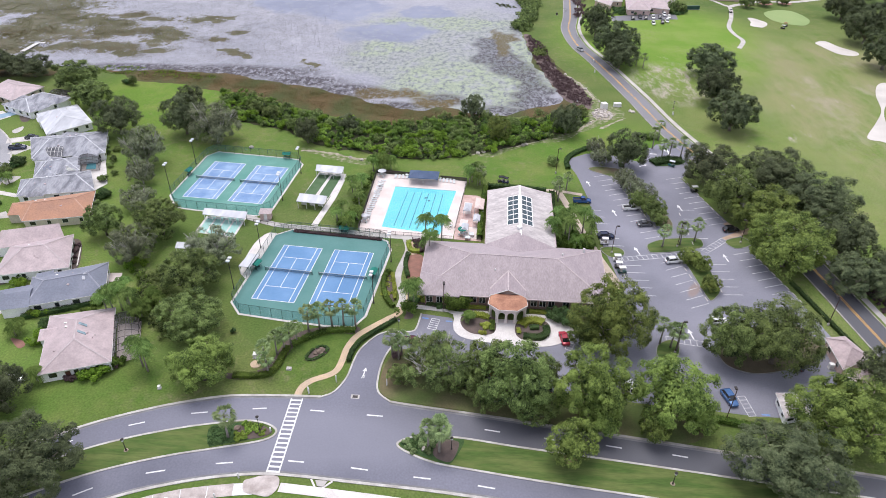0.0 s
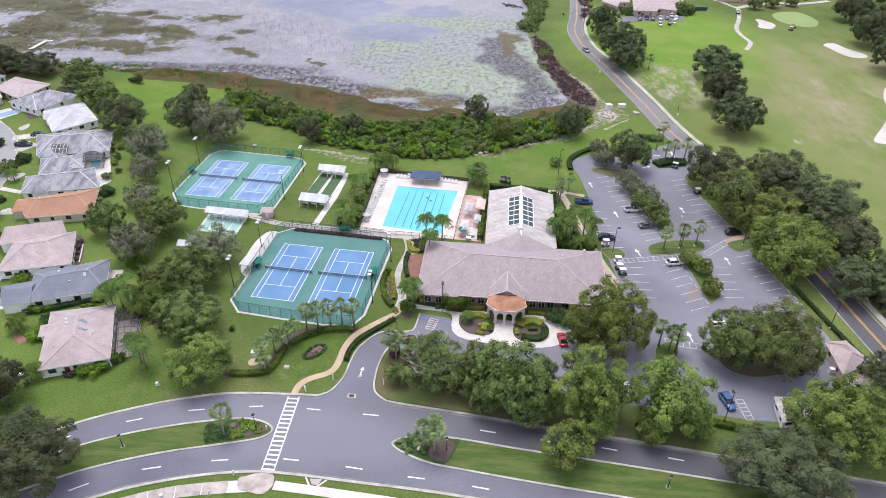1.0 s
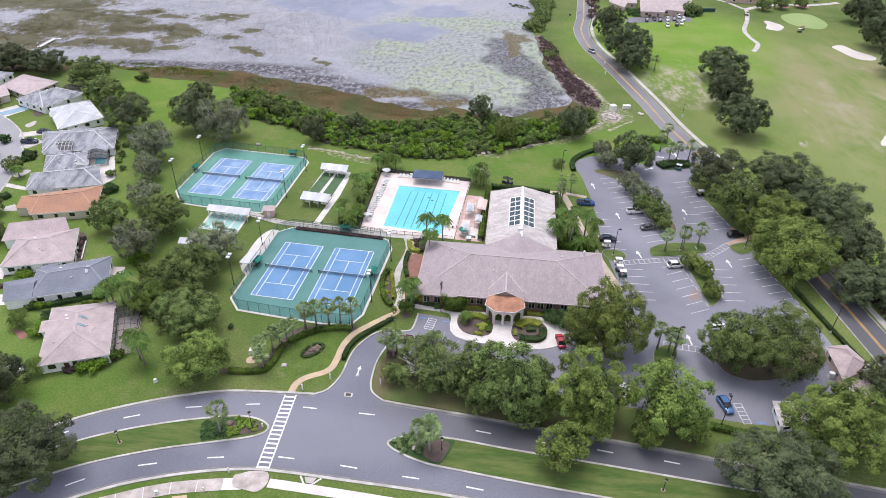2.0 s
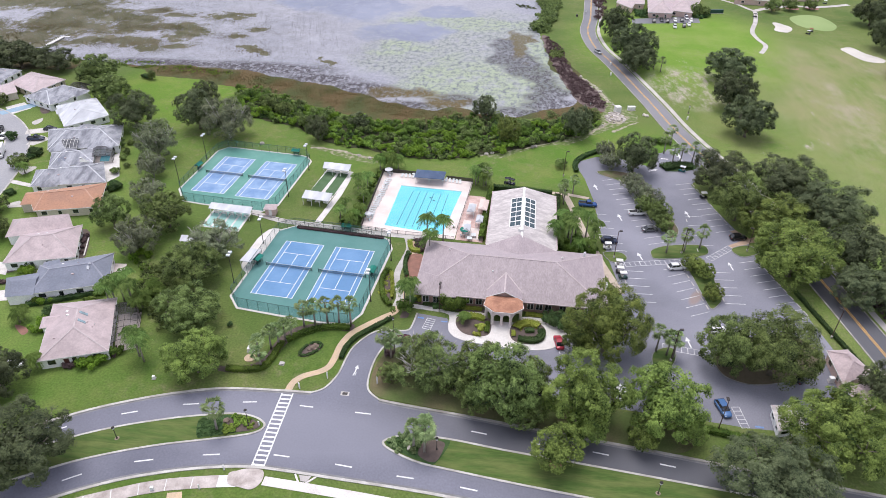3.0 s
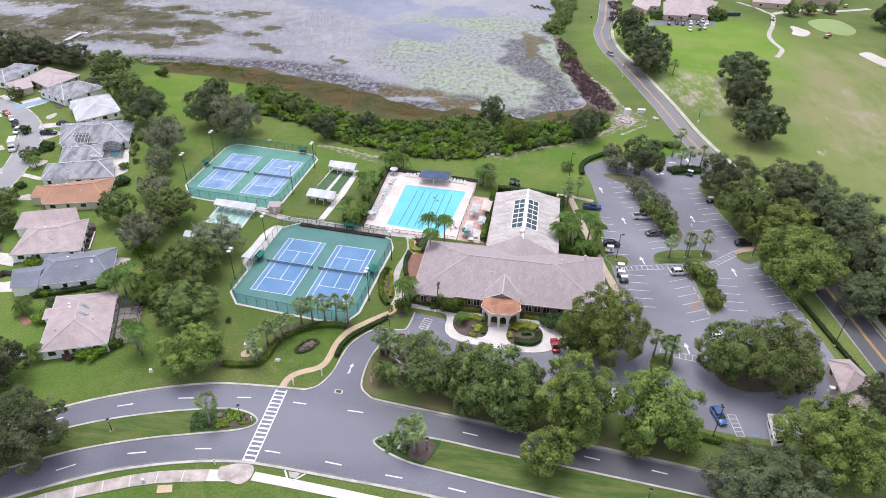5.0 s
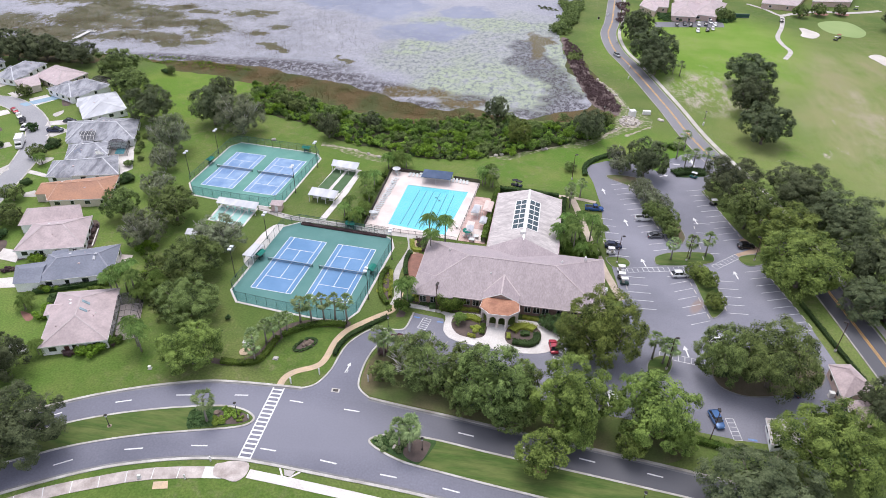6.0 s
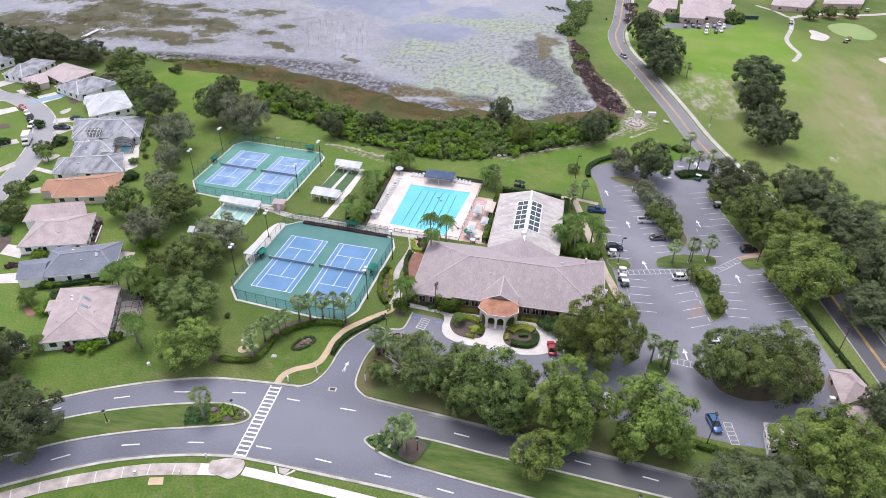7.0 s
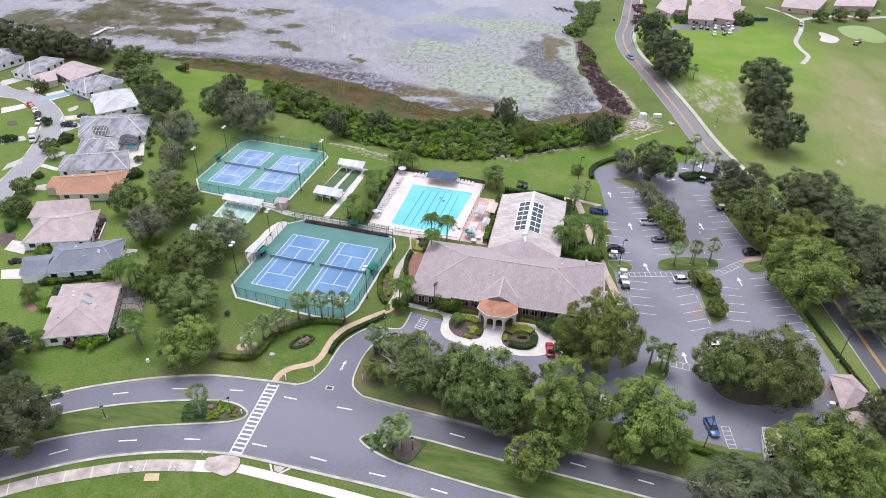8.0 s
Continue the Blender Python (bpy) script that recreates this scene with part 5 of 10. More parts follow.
shelter([(-5.5, 64.8), (3.3, 63.8), (3.1, 59.4), (-5.5, 60.4)], 2.6, "white flat-roofed bocce shelter with benches", ROOF_WHITE)
shelter([(-11.1, 32.2), (-8.2, 31.7), (-9.3, 26.3), (-12.3, 26.6)], 2.7, "white flat-roofed shelter beside the tennis court", ROOF_WHITE)
flat("shelter_pad", rounded([(-9.9, 46.6), (-12.7, 40.7), (-12.8, 28.5), (-9.3, 24.3), (-7.8, 25.4), (-7.5, 30.9), (-5.4, 43.2)], True, 3), 0.05, CONCRETE_NEW, "pale concrete pad between shelter and tennis court", "pavement", 0.0)


def shade_bench(at, turn, label):
    """A small bench under a sloping green canvas."""
    th = thing("shade_bench", label, "bench", (*at, 0.09), turn, "court benches")
    for x in (-1.1, 1.1):
        for y in (-0.5, 0.5):
            bm = bmesh.new()
            tube(bm, [(x, y, 0), (x, y, 2.0 + 0.3 * y)], [0.04, 0.04], 6)
            part("post", bm, GREEN_METAL, th)
    bm = bmesh.new()
    solid(bm, [(-1.4, -0.9, 1.75), (1.4, -0.9, 1.75), (1.4, 0, 2.25), (-1.4, 0, 2.25), (1.4, 0.9, 1.95), (-1.4, 0.9, 1.95), (-1.4, -0.9, 1.7), (1.4, -0.9, 1.7), (1.4, 0.9, 1.9), (-1.4, 0.9, 1.9)], [(0, 1, 2, 3), (3, 2, 4, 5), (0, 6, 7, 1), (4, 8, 9, 5), (9, 8, 7, 6)])
    part("canopy", bm, GREEN_CANVAS, th)
    bm = bmesh.new()
    box(bm, -1, 1, -0.2, 0.2, 0.42, 0.48)
    box(bm, -1, 1, 0.2, 0.25, 0.5, 0.9)
    for x in (-0.8, 0.8):
        box(bm, x - 0.04, x + 0.04, -0.15, 0.15, 0, 0.42)
    part("seat", bm, GREEN_METAL, th)


shade_bench((-8.4, 29.4), 78, "green canvas shade bench beside the tennis court fence")
shade_bench((22.7, 28.1), 78, "green canvas shade bench beside a tennis net")
shade_bench((-45.6, 78.3), 80, "green canvas shade bench beside the worn tennis court")
shade_bench((-16.9, 92.5), 0, "green shade bench beyond the worn tennis court")
shade_bench((11.3, 48), 0, "dark green shelter at the tennis court gate")


def kiosk(at, turn):
    th = thing("kiosk", "small tan stucco kiosk with a hipped roof", "kiosk", (*at, 0), turn)
    bm = bmesh.new()
    box(bm, -1.5, 1.5, -1.2, 1.2, 0, 2.3)
    part("wall", bm, STUCCO, th)
    bm = bmesh.new()
    solid(bm, [(-1.9, -1.6, 2.3), (1.9, -1.6, 2.3), (1.9, 1.6, 2.3), (-1.9, 1.6, 2.3), (-0.4, 0, 3.2), (0.4, 0, 3.2)], [(0, 1, 5, 4), (1, 2, 5), (2, 3, 4, 5), (3, 0, 4), (3, 2, 1, 0)])
    part("roof", bm, ROOF_PINK, th)
    bm = bmesh.new()
    box(bm, -0.45, 0.45, -1.23, -1.19, 0, 2.0)
    part("door", bm, TRIM, th)


kiosk((-13.1, 54.3), 5)

# ---- walk between courts and pool ----
bm = bmesh.new()
band(bm, rounded([(-19.3, 54.4), (-12.7, 51.9), (-7.3, 50.5), (2.9, 49.7), (9.6, 49.1), (19.6, 47.8), (29.4, 47.4), (33.5, 47.5)]), 2.2, 0.07, 0.0)
setting("court_walk", bm, CONCRETE, "pale concrete walk between courts and pool", "path")
bm = bmesh.new()
band(bm, rounded([(28.7, 47.4), (30.3, 41.9), (29.8, 36.5), (29, 31.3), (29.3, 26.4), (31.1, 20.7), (30.8, 16.3)]), 1.7, 0.075, 0.0)
setting("side_path", bm, CONCRETE, "pale concrete path curving beside the clubhouse", "path")
fence([(-18.3, 52), (-5.3, 49.4), (9.8, 47.9), (19.7, 46.7)], 1.1, 2.4, FENCE_THIN, False, "low dark railing along the court walk", POLE)

# ---- pool ----
DECK_EDGE = [(15.4, 84.5), (45.3, 81.2), (42.3, 47.3), (34.9, 47.9), (26, 48.3), (15.0, 49.6)]
POOL = [(22.5, 76), (42.2, 74.7), (41.3, 68.1), (38.7, 49.2), (21.4, 52.0)]
bm = bmesh.new()
# deck laid in four stretches round the basin
o = DECK_EDGE
p5 = outset(POOL, 0.05)
for piece in ([o[0], o[1], p5[1], p5[0]], [o[1], o[2], p5[3], p5[2], p5[1]], [o[2], o[3], o[4], p5[4], p5[3]], [o[4], o[5], o[0], p5[0], p5[4]]):
    sheet(bm, piece, 0.18, 0.0)
setting("pool_deck", bm, DECK, "pale pinkish concrete deck round the pool", "pool deck")
pool = thing("swimming_pool", "turquoise lap pool with dark lane lines", "swimming pool", kind="structure")
bm = bmesh.new()
sheet(bm, outset(POOL, 0.1), 0.07)
part("floor", bm, POOL_FLOOR, pool)
bm = bmesh.new()
band(bm, outset(POOL, 0.12), 0.4, 0.2, 0.02, True)
part("coping", bm, CONCRETE_NEW, pool, "white coping edge")
A, B, D, E = (Vector(POOL[i]) for i in (0, 1, 3, 4))
for i in range(6):
    u = 0.235 + 0.113 * i
    a, b = A.lerp(B, u), E.lerp(D, u + 0.02 * (i - 2))
    bm = bmesh.new()
    band(bm, [tuple(a.lerp(b, 0.10)), tuple(a.lerp(b, 0.95))], 0.2, 0.078)
    part("lane_line", bm, POOL_LINE, pool)
for px in ((32.8, 69.6), (34, 68)):
    bm = bmesh.new()
    box(bm, px[0] - 0.35, px[0] + 0.35, px[1] - 0.45, px[1] + 0.45, 0.072, 0.08)
    part("floor_drain", bm, POOL_LINE, pool)
bm = bmesh.new()
sheet(bm, outset(POOL, 0.08), 0.13)
w = part("water", bm, POOL_WATER, pool, "clear turquoise water")
w.visible_shadow = False
fence([(15.1, 49.4), (26, 48), (35, 47.6), (42.3, 47)], 1.3, 2.4, FENCE_THIN, False, "dark railing along the pool deck", POLE)
DENSE_NET = mesh_net("fence_net_dense", (0.05, 0.042, 0.036), 0.9)
fence([(15.0, 49.6), (15.3, 84.6)], 1.6, 2.4, DENSE_NET, False, "dark screened fence along the pool deck", POLE)
fence([(15.3, 84.6), (27, 83.3)], 1.5, 2.4, DENSE_NET, False, "dark screened fence behind the pool deck", POLE)
fence([(36.6, 82.2), (45.2, 81.3)], 1.4, 2.4, DENSE_NET, False, "dark screened fence behind the pool deck", POLE)
fence([(45.3, 81.2), (42.6, 50.8)], 1.3, 2.4, FENCE_THIN, False, "dark railing between pool and patio", POLE)

# blue canopy at the pool's end
can = thing("pool_pavilion", "blue hipped canvas canopy on white posts", "pavilion", (*(31.4, 80), 0.18), -2)
bm = bmesh.new()
solid(bm, [(-4.8, -2.6, 2.5), (4.8, -2.6, 2.5), (4.8, 2.6, 2.5), (-4.8, 2.6, 2.5), (-2.6, 0, 3.9), (2.6, 0, 3.9), (-4.8, -2.6, 2.3), (4.8, -2.6, 2.3), (4.8, 2.6, 2.3), (-4.8, 2.6, 2.3)], [(0, 1, 5, 4), (1, 2, 5), (2, 3, 4, 5), (3, 0, 4), (0, 6, 7, 1), (1, 7, 8, 2), (2, 8, 9, 3), (3, 9, 6, 0)])
part("canopy", bm, BLUE_CANVAS, can)
for x in (-4.5, 0, 4.5):
    for y in (-2.4, 2.4):
        bm = bmesh.new()
        tube(bm, [(x, y, 0), (x, y, 2.45)], [0.07, 0.07], 8)
        part("post", bm, WHITE_METAL, can)


def lounger_master():
    th = thing("sun_lounger", "white plastic strap sun lounger on the pool deck", "sun lounger", group="sun loungers round the pool")
    bm = bmesh.new()
    solid(bm, [(-0.32, -0.95, 0.36), (0.32, -0.95, 0.36), (0.32, 0.35, 0.36), (-0.32, 0.35, 0.36), (-0.32, -0.95, 0.31), (0.32, -0.95, 0.31), (0.32, 0.35, 0.31), (-0.32, 0.35, 0.31)], [(0, 1, 2, 3), (7, 6, 5, 4), (0, 4, 5, 1), (1, 5, 6, 2), (2, 6, 7, 3), (3, 7, 4, 0)])
    part("seat", bm, PLASTIC, th)
    bm = bmesh.new()
    solid(bm, [(-0.32, 0.35, 0.36), (0.32, 0.35, 0.36), (0.32, 0.95, 0.75), (-0.32, 0.95, 0.75), (-0.32, 0.38, 0.32), (0.32, 0.38, 0.32), (0.32, 0.98, 0.71), (-0.32, 0.98, 0.71)], [(0, 1, 2, 3), (7, 6, 5, 4), (0, 4, 5, 1), (1, 5, 6, 2), (2, 6, 7, 3), (3, 7, 4, 0)])
    part("backrest", bm, PLASTIC, th)
    for x in (-0.28, 0.28):
        for y in (-0.75, 0.3):
            bm = bmesh.new()
            tube(bm, [(x, y, 0), (x, y, 0.33)], [0.03, 0.03], 6)
            part("leg", bm, RIM, th)
    return th


LOUNGE_ROW = [Vector(p) for p in [(17.9, 79), (16.3, 56.4)]]
lounger = lounger_master()
spots = []
for i in range(20):
    p = LOUNGE_ROW[0].lerp(LOUNGE_ROW[1], i / 19)
    if i not in (1.3, 29.8):
        spots.append((p.x + random.uniform(-0.3, 0.3), p.y, 92 + random.uniform(-10, 10)))
NORTH_ROW = [Vector(p) for p in [(21.9, 82), (26.9, 81.9), (35.4, 81.1), (41.2, 80.1)]]
for i in range(5):
    p = NORTH_ROW[0].lerp(NORTH_ROW[1], i / 4)
    spots.append((p.x, p.y, random.uniform(-8, 8)))
for i in range(6):
    p = NORTH_ROW[2].lerp(NORTH_ROW[3], i / 5)
    spots.append((p.x, p.y, random.uniform(-8, 8)))
lounger.matrix_basis = pose(spots[0][0], spots[0][1], 0.18, 0, 0, spots[0][2])
for x, y, a in spots[1:]:
    copy_thing(lounger, pose(x, y, 0.18, 0, 0, a))


def parasol(at, colour, label, z=0.18, r=1.4):
    th = thing("parasol_table", label, "table", (*at, z))
    bm = bmesh.new()
    tube(bm, [(0, 0, 0), (0, 0, 2.3)], [0.04, 0.04], 6)
    part("pole", bm, WHITE_METAL, th)
    bm = bmesh.new()
    ring = [bm.verts.new((r * math.cos(i * math.pi / 4), r * math.sin(i * math.pi / 4), 2.05)) for i in range(8)]
    low = [bm.verts.new((v.co.x, v.co.y, 1.92)) for v in ring]
    top = bm.verts.new((0, 0, 2.5))
    for i in range(8):
        bm.faces.new((ring[i], ring[(i + 1) % 8], top))
        bm.faces.new((low[i], low[(i + 1) % 8], ring[(i + 1) % 8], ring[i]))
    part("canopy", bm, colour, th)
    bm = bmesh.new()
    tube(bm, [(0, 0, 0.7), (0, 0, 0.75)], [0.6, 0.6], 14)
    part("tabletop", bm, PLASTIC, th)
    for i in range(4):
        c, s = math.cos(i * 1.57 + 0.5), math.sin(i * 1.57 + 0.5)
        bm = bmesh.new()
        m = Matrix.Translation((c * 1.05, s * 1.05, 0)) @ Matrix.Rotation(i * 1.57 + 0.5, 4, "Z")
        box(bm, -0.22, 0.22, -0.24, 0.24, 0.4, 0.46, m)
        box(bm, 0.18, 0.23, -0.24, 0.24, 0.46, 0.85, m)
        for x in (-0.18, 0.18):
            box(bm, x - 0.02, x + 0.02, -0.2, 0.2, 0, 0.4, m)
        part("chair", bm, PLASTIC, th)


parasol((17.4, 82.4), ROOF_WHITE, "white parasol over a round pool table")
parasol((16.2, 54.7), ROOF_WHITE, "white parasol over a round pool table", r=1.1)
parasol((45, 49.8), GREEN_CANVAS, "green parasol over a round patio table", 0.1)
for px in ((16.8, 56.7), (16.9, 67.9), (17.6, 75.5), (25.5, 83), (41.5, 53.4)):
    th = thing("poolside_table", "small white round table on the pool deck", "table", (*px, 0.18), 0, "poolside tables")
    bm = bmesh.new()
    tube(bm, [(0, 0, 0.68), (0, 0, 0.73)], [0.55, 0.55], 12)
    part("tabletop", bm, PLASTIC, th)
    bm = bmesh.new()
    tube(bm, [(0, 0, 0), (0, 0, 0.68)], [0.2, 0.06], 8)
    part("pedestal", bm, POLE, th)

# patio with canopies between pool and clubhouse wing
PATIO = [(43.6, 72.6), (49, 72.3), (51.4, 70.7), (50.3, 46.8), (42.6, 47.3)]
flat("patio", PATIO, 0.10, PAVER, "red-brown paver patio", "patio", 0.0)
for pts in ([(45, 68.2), (47.6, 67.7), (47, 61), (44.6, 61.5)], [(48, 61.8), (50.2, 61.6), (49.9, 56.2), (47.8, 56.7)], [(44.2, 58.2), (46.4, 57.8), (46.2, 54.1), (43.9, 54.5)], [(46.2, 54.1), (50.2, 53.8), (49.9, 47.9), (45.4, 48.1)]):
    flat("patio_pad", pts, 0.13, DECK, "pale concrete pad in the patio", "pavement", 0.0)


def awning(points, label, height, material):
    th = thing("patio_awning", label, "awning", (*points[0], 0.1))
    b = Vector(points[0])
    q = [Vector(p) - b for p in points]
    mid = sum(q, Vector((0, 0))) / 4
    bm = bmesh.new()
    vs = [bm.verts.new((p.x, p.y, height)) for p in q]
    lo = [bm.verts.new((p.x, p.y, height - 0.2)) for p in q]
    r0, r1 = (q[0] + q[1]) / 2, (q[3] + q[2]) / 2
    e = [bm.verts.new((*(r0.lerp(r1, 0.15)), height + 0.6)), bm.verts.new((*(r0.lerp(r1, 0.85)), height + 0.6))]
    for f in ((vs[0], vs[1], e[0]), (vs[1], vs[2], e[1], e[0]), (vs[2], vs[3], e[1]), (vs[3], vs[0], e[0], e[1])):
        bm.faces.new(f)
    for i in range(4):
        bm.faces.new((lo[i], lo[(i + 1) % 4], vs[(i + 1) % 4], vs[i]))
    bmesh.ops.recalc_face_normals(bm, faces=bm.faces)
    part("canopy", bm, material, th)
    for p in q:
        p = mid + (p - mid) * 0.93
        bm = bmesh.new()
        tube(bm, [(p.x, p.y, 0), (p.x, p.y, height - 0.05)], [0.06, 0.06], 6)
        part("post", bm, WHITE_METAL, th)


awning([(48.5, 66.8), (51.2, 66), (50.8, 60), (48.1, 60.7)], "pink canvas patio awning on posts", 2.6, mat("pink_canvas", (0.74, 0.60, 0.55), (0.68, 0.55, 0.50), 0.5, 4, 0.8, 0.05))
awning([(45.4, 63.7), (47.4, 63.5), (47, 59.2), (44.8, 59.4)], "white canvas patio awning on posts", 2.3, ROOF_WHITE)
awning([(48, 57.4), (50, 57.2), (49.9, 53.9), (47.8, 54)], "white canvas patio awning on posts", 2.3, ROOF_WHITE)
awning([(44.7, 52.3), (46.7, 52.3), (46.5, 49), (44.4, 49.1)], "white canvas patio awning on posts", 2.2, ROOF_WHITE)
for px in ((46.6, 47.6), (47.6, 49.4)):
    th = thing("patio_table", "white square table on the patio", "table", (*px, 0.1))
    bm = bmesh.new()
    box(bm, -0.7, 0.7, -0.7, 0.7, 0.7, 0.76)
    part("tabletop", bm, PLASTIC, th)
    for x in (-0.6, 0.6):
        for y in (-0.6, 0.6):
            bm = bmesh.new()
            box(bm, x - 0.04, x + 0.04, y - 0.04, y + 0.04, 0, 0.7)
            part("leg", bm, POLE, th)

# ---- clubhouse ----
def hip(bm, x0, x1, y0, y1, z, top, ridge, thick=0.25):
    """A hipped roof over a rectangle; ridge: its two ends (x, y)."""
    (ax, ay), (bx, by) = ridge
    v = [bm.verts.new(p) for p in ((x0, y0, z), (x1, y0, z), (x1, y1, z), (x0, y1, z), (ax, ay, top), (bx, by, top))]
    w = [bm.verts.new(p) for p in ((x0, y0, z - thick), (x1, y0, z - thick), (x1, y1, z - thick), (x0, y1, z - thick))]
    if abs(bx - ax) >= abs(by - ay):
        fs = [(v[0], v[1], v[5], v[4]), (v[1], v[2], v[5]), (v[2], v[3], v[4], v[5]), (v[3], v[0], v[4])]
    else:
        fs = [(v[0], v[1], v[4]), (v[1], v[2], v[5], v[4]), (v[2], v[3], v[5]), (v[3], v[0], v[4], v[5])]
    for f in fs:
        bm.faces.new(f)
    for i in range(4):
        j = (i + 1) % 4
        bm.faces.new((w[i], w[j], v[j], v[i]))
    bm.faces.new(w[::-1])


def cap(bm, a, b, w=0.35, h=0.06):
    """A ridge or hip cap between two points."""
    a, b = Vector(a), Vector(b)
    s = (b - a).cross(Vector((0, 0, 1))).normalized() * w / 2
    up = Vector((0, 0, h))
    vs = [bm.verts.new(p) for p in (a - s, a + up, a + s, b - s, b + up, b + s)]
    bm.faces.new((vs[0], vs[1], vs[4], vs[3]))
    bm.faces.new((vs[1], vs[2], vs[5], vs[4]))


CLUB_AT, CLUB_TURN = (58.83, 28.76), -1.2
CLUB_SIZE = Matrix.Diagonal((1.066, 0.975, 1.1, 1)) @ Matrix.Translation((-59.5, -14, 0))


def club_part(name, bm, material, parent, label="", smooth=False):
    """A part of the clubhouse, drawn on the building's own grid."""
    bm.transform(CLUB_SIZE)
    return part(name, bm, material, parent, label, smooth)


club = thing("clubhouse", "large clubhouse with brick walls and pinkish-grey shingle roofs", "clubhouse", (*CLUB_AT, 0), CLUB_TURN)
WALL_H = 3.5
bm = bmesh.new()
box(bm, 39.2, 79.8, 3.4, 24.4, 0, WALL_H - 0.2)
box(bm, 39.2, 46.0, 2.6, 3.5, 0, WALL_H - 0.2)
club_part("wall", bm, BRICK_WALL, club, "brown brick veneer wall")
bm = bmesh.new()
hip(bm, 37.6, 81.2, 2.3, 25.6, WALL_H, 7.7, ((49.2, 13.9), (69.5, 13.6)))
club_part("roof", bm, ROOF_CLUB, club, "pinkish-grey shingle hip roof")
bm = bmesh.new()
hip(bm, 37.5, 47.2, 1.5, 11.2, WALL_H + 0.02, 5.35, ((42.35, 6.2), (42.35, 6.8)))
club_part("bay_roof", bm, ROOF_CLUB, club)
bm = bmesh.new()
for a, b in (((49.2, 13.9, 7.72), (69.5, 13.6, 7.72)), ((49.2, 13.9, 7.72), (37.6, 25.6, 3.52)), ((49.2, 13.9, 7.72), (37.6, 2.3, 3.52)), ((69.5, 13.6, 7.72), (81.2, 2.3, 3.52)), ((69.5, 13.6, 7.72), (81.2, 25.6, 3.52))):
    cap(bm, a, b)
club_part("ridge_cap", bm, RIDGE_PALE, club)
# north wing
bm = bmesh.new()
box(bm, 53.2, 69.4, 24.4, 54.9, 0, WALL_H - 0.2)
club_part("wing_wall", bm, STUCCO, club, "pale stucco wing wall")
WX0, WX1, WY0, WY1, WR = 52.4, 70.2, 25.0, 55.8, 61.2
bm = bmesh.new()
solid(bm, [(WX0, WY0, 3.4), (WX1, WY0, 3.4), (WX1, WY1, 3.4), (WX0, WY1, 3.4), (WR, 20, 6.0), (WR, WY1 - 1.0, 6.0), (WX0, WY0, 3.1), (WX1, WY0, 3.1), (WX1, WY1, 3.1), (WX0, WY1, 3.1)], [(1, 2, 5, 4), (3, 0, 4, 5), (2, 3, 5), (0, 6, 9, 3), (1, 7, 8, 2), (3, 9, 8, 2), (9, 6, 7, 8)])
bmesh.ops.recalc_face_normals(bm, faces=bm.faces)
club_part("wing_roof", bm, ROOF_WING, club, "weathered pale wing roof with faint courses")
bm = bmesh.new()
solid(bm, [(51.6, 24.5, 3.6), (71.0, 24.5, 3.6), (60.6, 27.6, 6.25), (60.6, 12, 6.25), (51.6, 24.5, 3.4), (71.0, 24.5, 3.4)], [(0, 2, 3), (1, 3, 2), (0, 1, 2), (0, 4, 5, 1)])
bmesh.ops.recalc_face_normals(bm, faces=bm.faces)
club_part("cross_roof", bm, ROOF_CLUB, club)


def wing_z(x):
    return 3.4 + (6.0 - 3.4) * (1 - abs(x - WR) / (WR - WX0))


SKY_Y = [33.2, 35.85, 38.5, 41.15, 43.8, 46.45]
for s in (-1, 1):
    for i, y0 in enumerate(SKY_Y):
        for k in range(2):
            xa, xb = WR + s * (0.55 + 1.4 * k), WR + s * (0.55 + 1.4 * k + 1.22)
            y1 = y0 + 2.05
            bm = bmesh.new()
            za, zb = wing_z(xa), wing_z(xb)
            solid(bm, [(xa, y0, za + 0.12), (xb, y0, zb + 0.12), (xb, y1, zb + 0.12), (xa, y1, za + 0.12), (xa, y0, za - 0.1), (xb, y0, zb - 0.1), (xb, y1, zb - 0.1), (xa, y1, za - 0.1)], [(0, 1, 2, 3), (0, 4, 5, 1), (1, 5, 6, 2), (2, 6, 7, 3), (3, 7, 4, 0)])
            bmesh.ops.recalc_face_normals(bm, faces=bm.faces)
            club_part("skylight", bm, SKYLIGHT, club, "dark glass skylight")
    bm = bmesh.new()
    xa, xb = WR + s * 0.3, WR + s * 3.45
    za, zb = wing_z(xa), wing_z(xb)
    y0, y1 = SKY_Y[0] - 0.35, SKY_Y[-1] + 2.55
    solid(bm, [(xa, y0, za + 0.06), (xb, y0, zb + 0.06), (xb, y1, zb + 0.06), (xa, y1, za + 0.06)], [(0, 1, 2, 3)])
    bmesh.ops.recalc_face_normals(bm, faces=bm.faces)
    club_part("skylight_frame", bm, TRIM, club, "white skylight curb frame")
bm = bmesh.new()
cap(bm, (WR, 26.5, 6.02), (WR, WY1 - 1, 6.02), 0.6, 0.08)
club_part("ridge_cap", bm, TRIM, club)
# roof vents and gutters
for x, y, z, r, h in ((76.6, 21.6, 4.9, 0.3, 1.2), (60.9, 30.2, 6.0, 0.7, 0.5), (71, 17, 6.4, 0.25, 0.6), (44, 18, 5.8, 0.2, 0.4), (55, 9.5, 6.1, 0.2, 0.3)):
    bm = bmesh.new()
    tube(bm, [(x, y, z - 0.4), (x, y, z + h), (x, y, z + h + 0.15)], [r, r, r * 0.5], 10)
    club_part("roof_vent", bm, WHITE_METAL, club, "white metal roof vent")
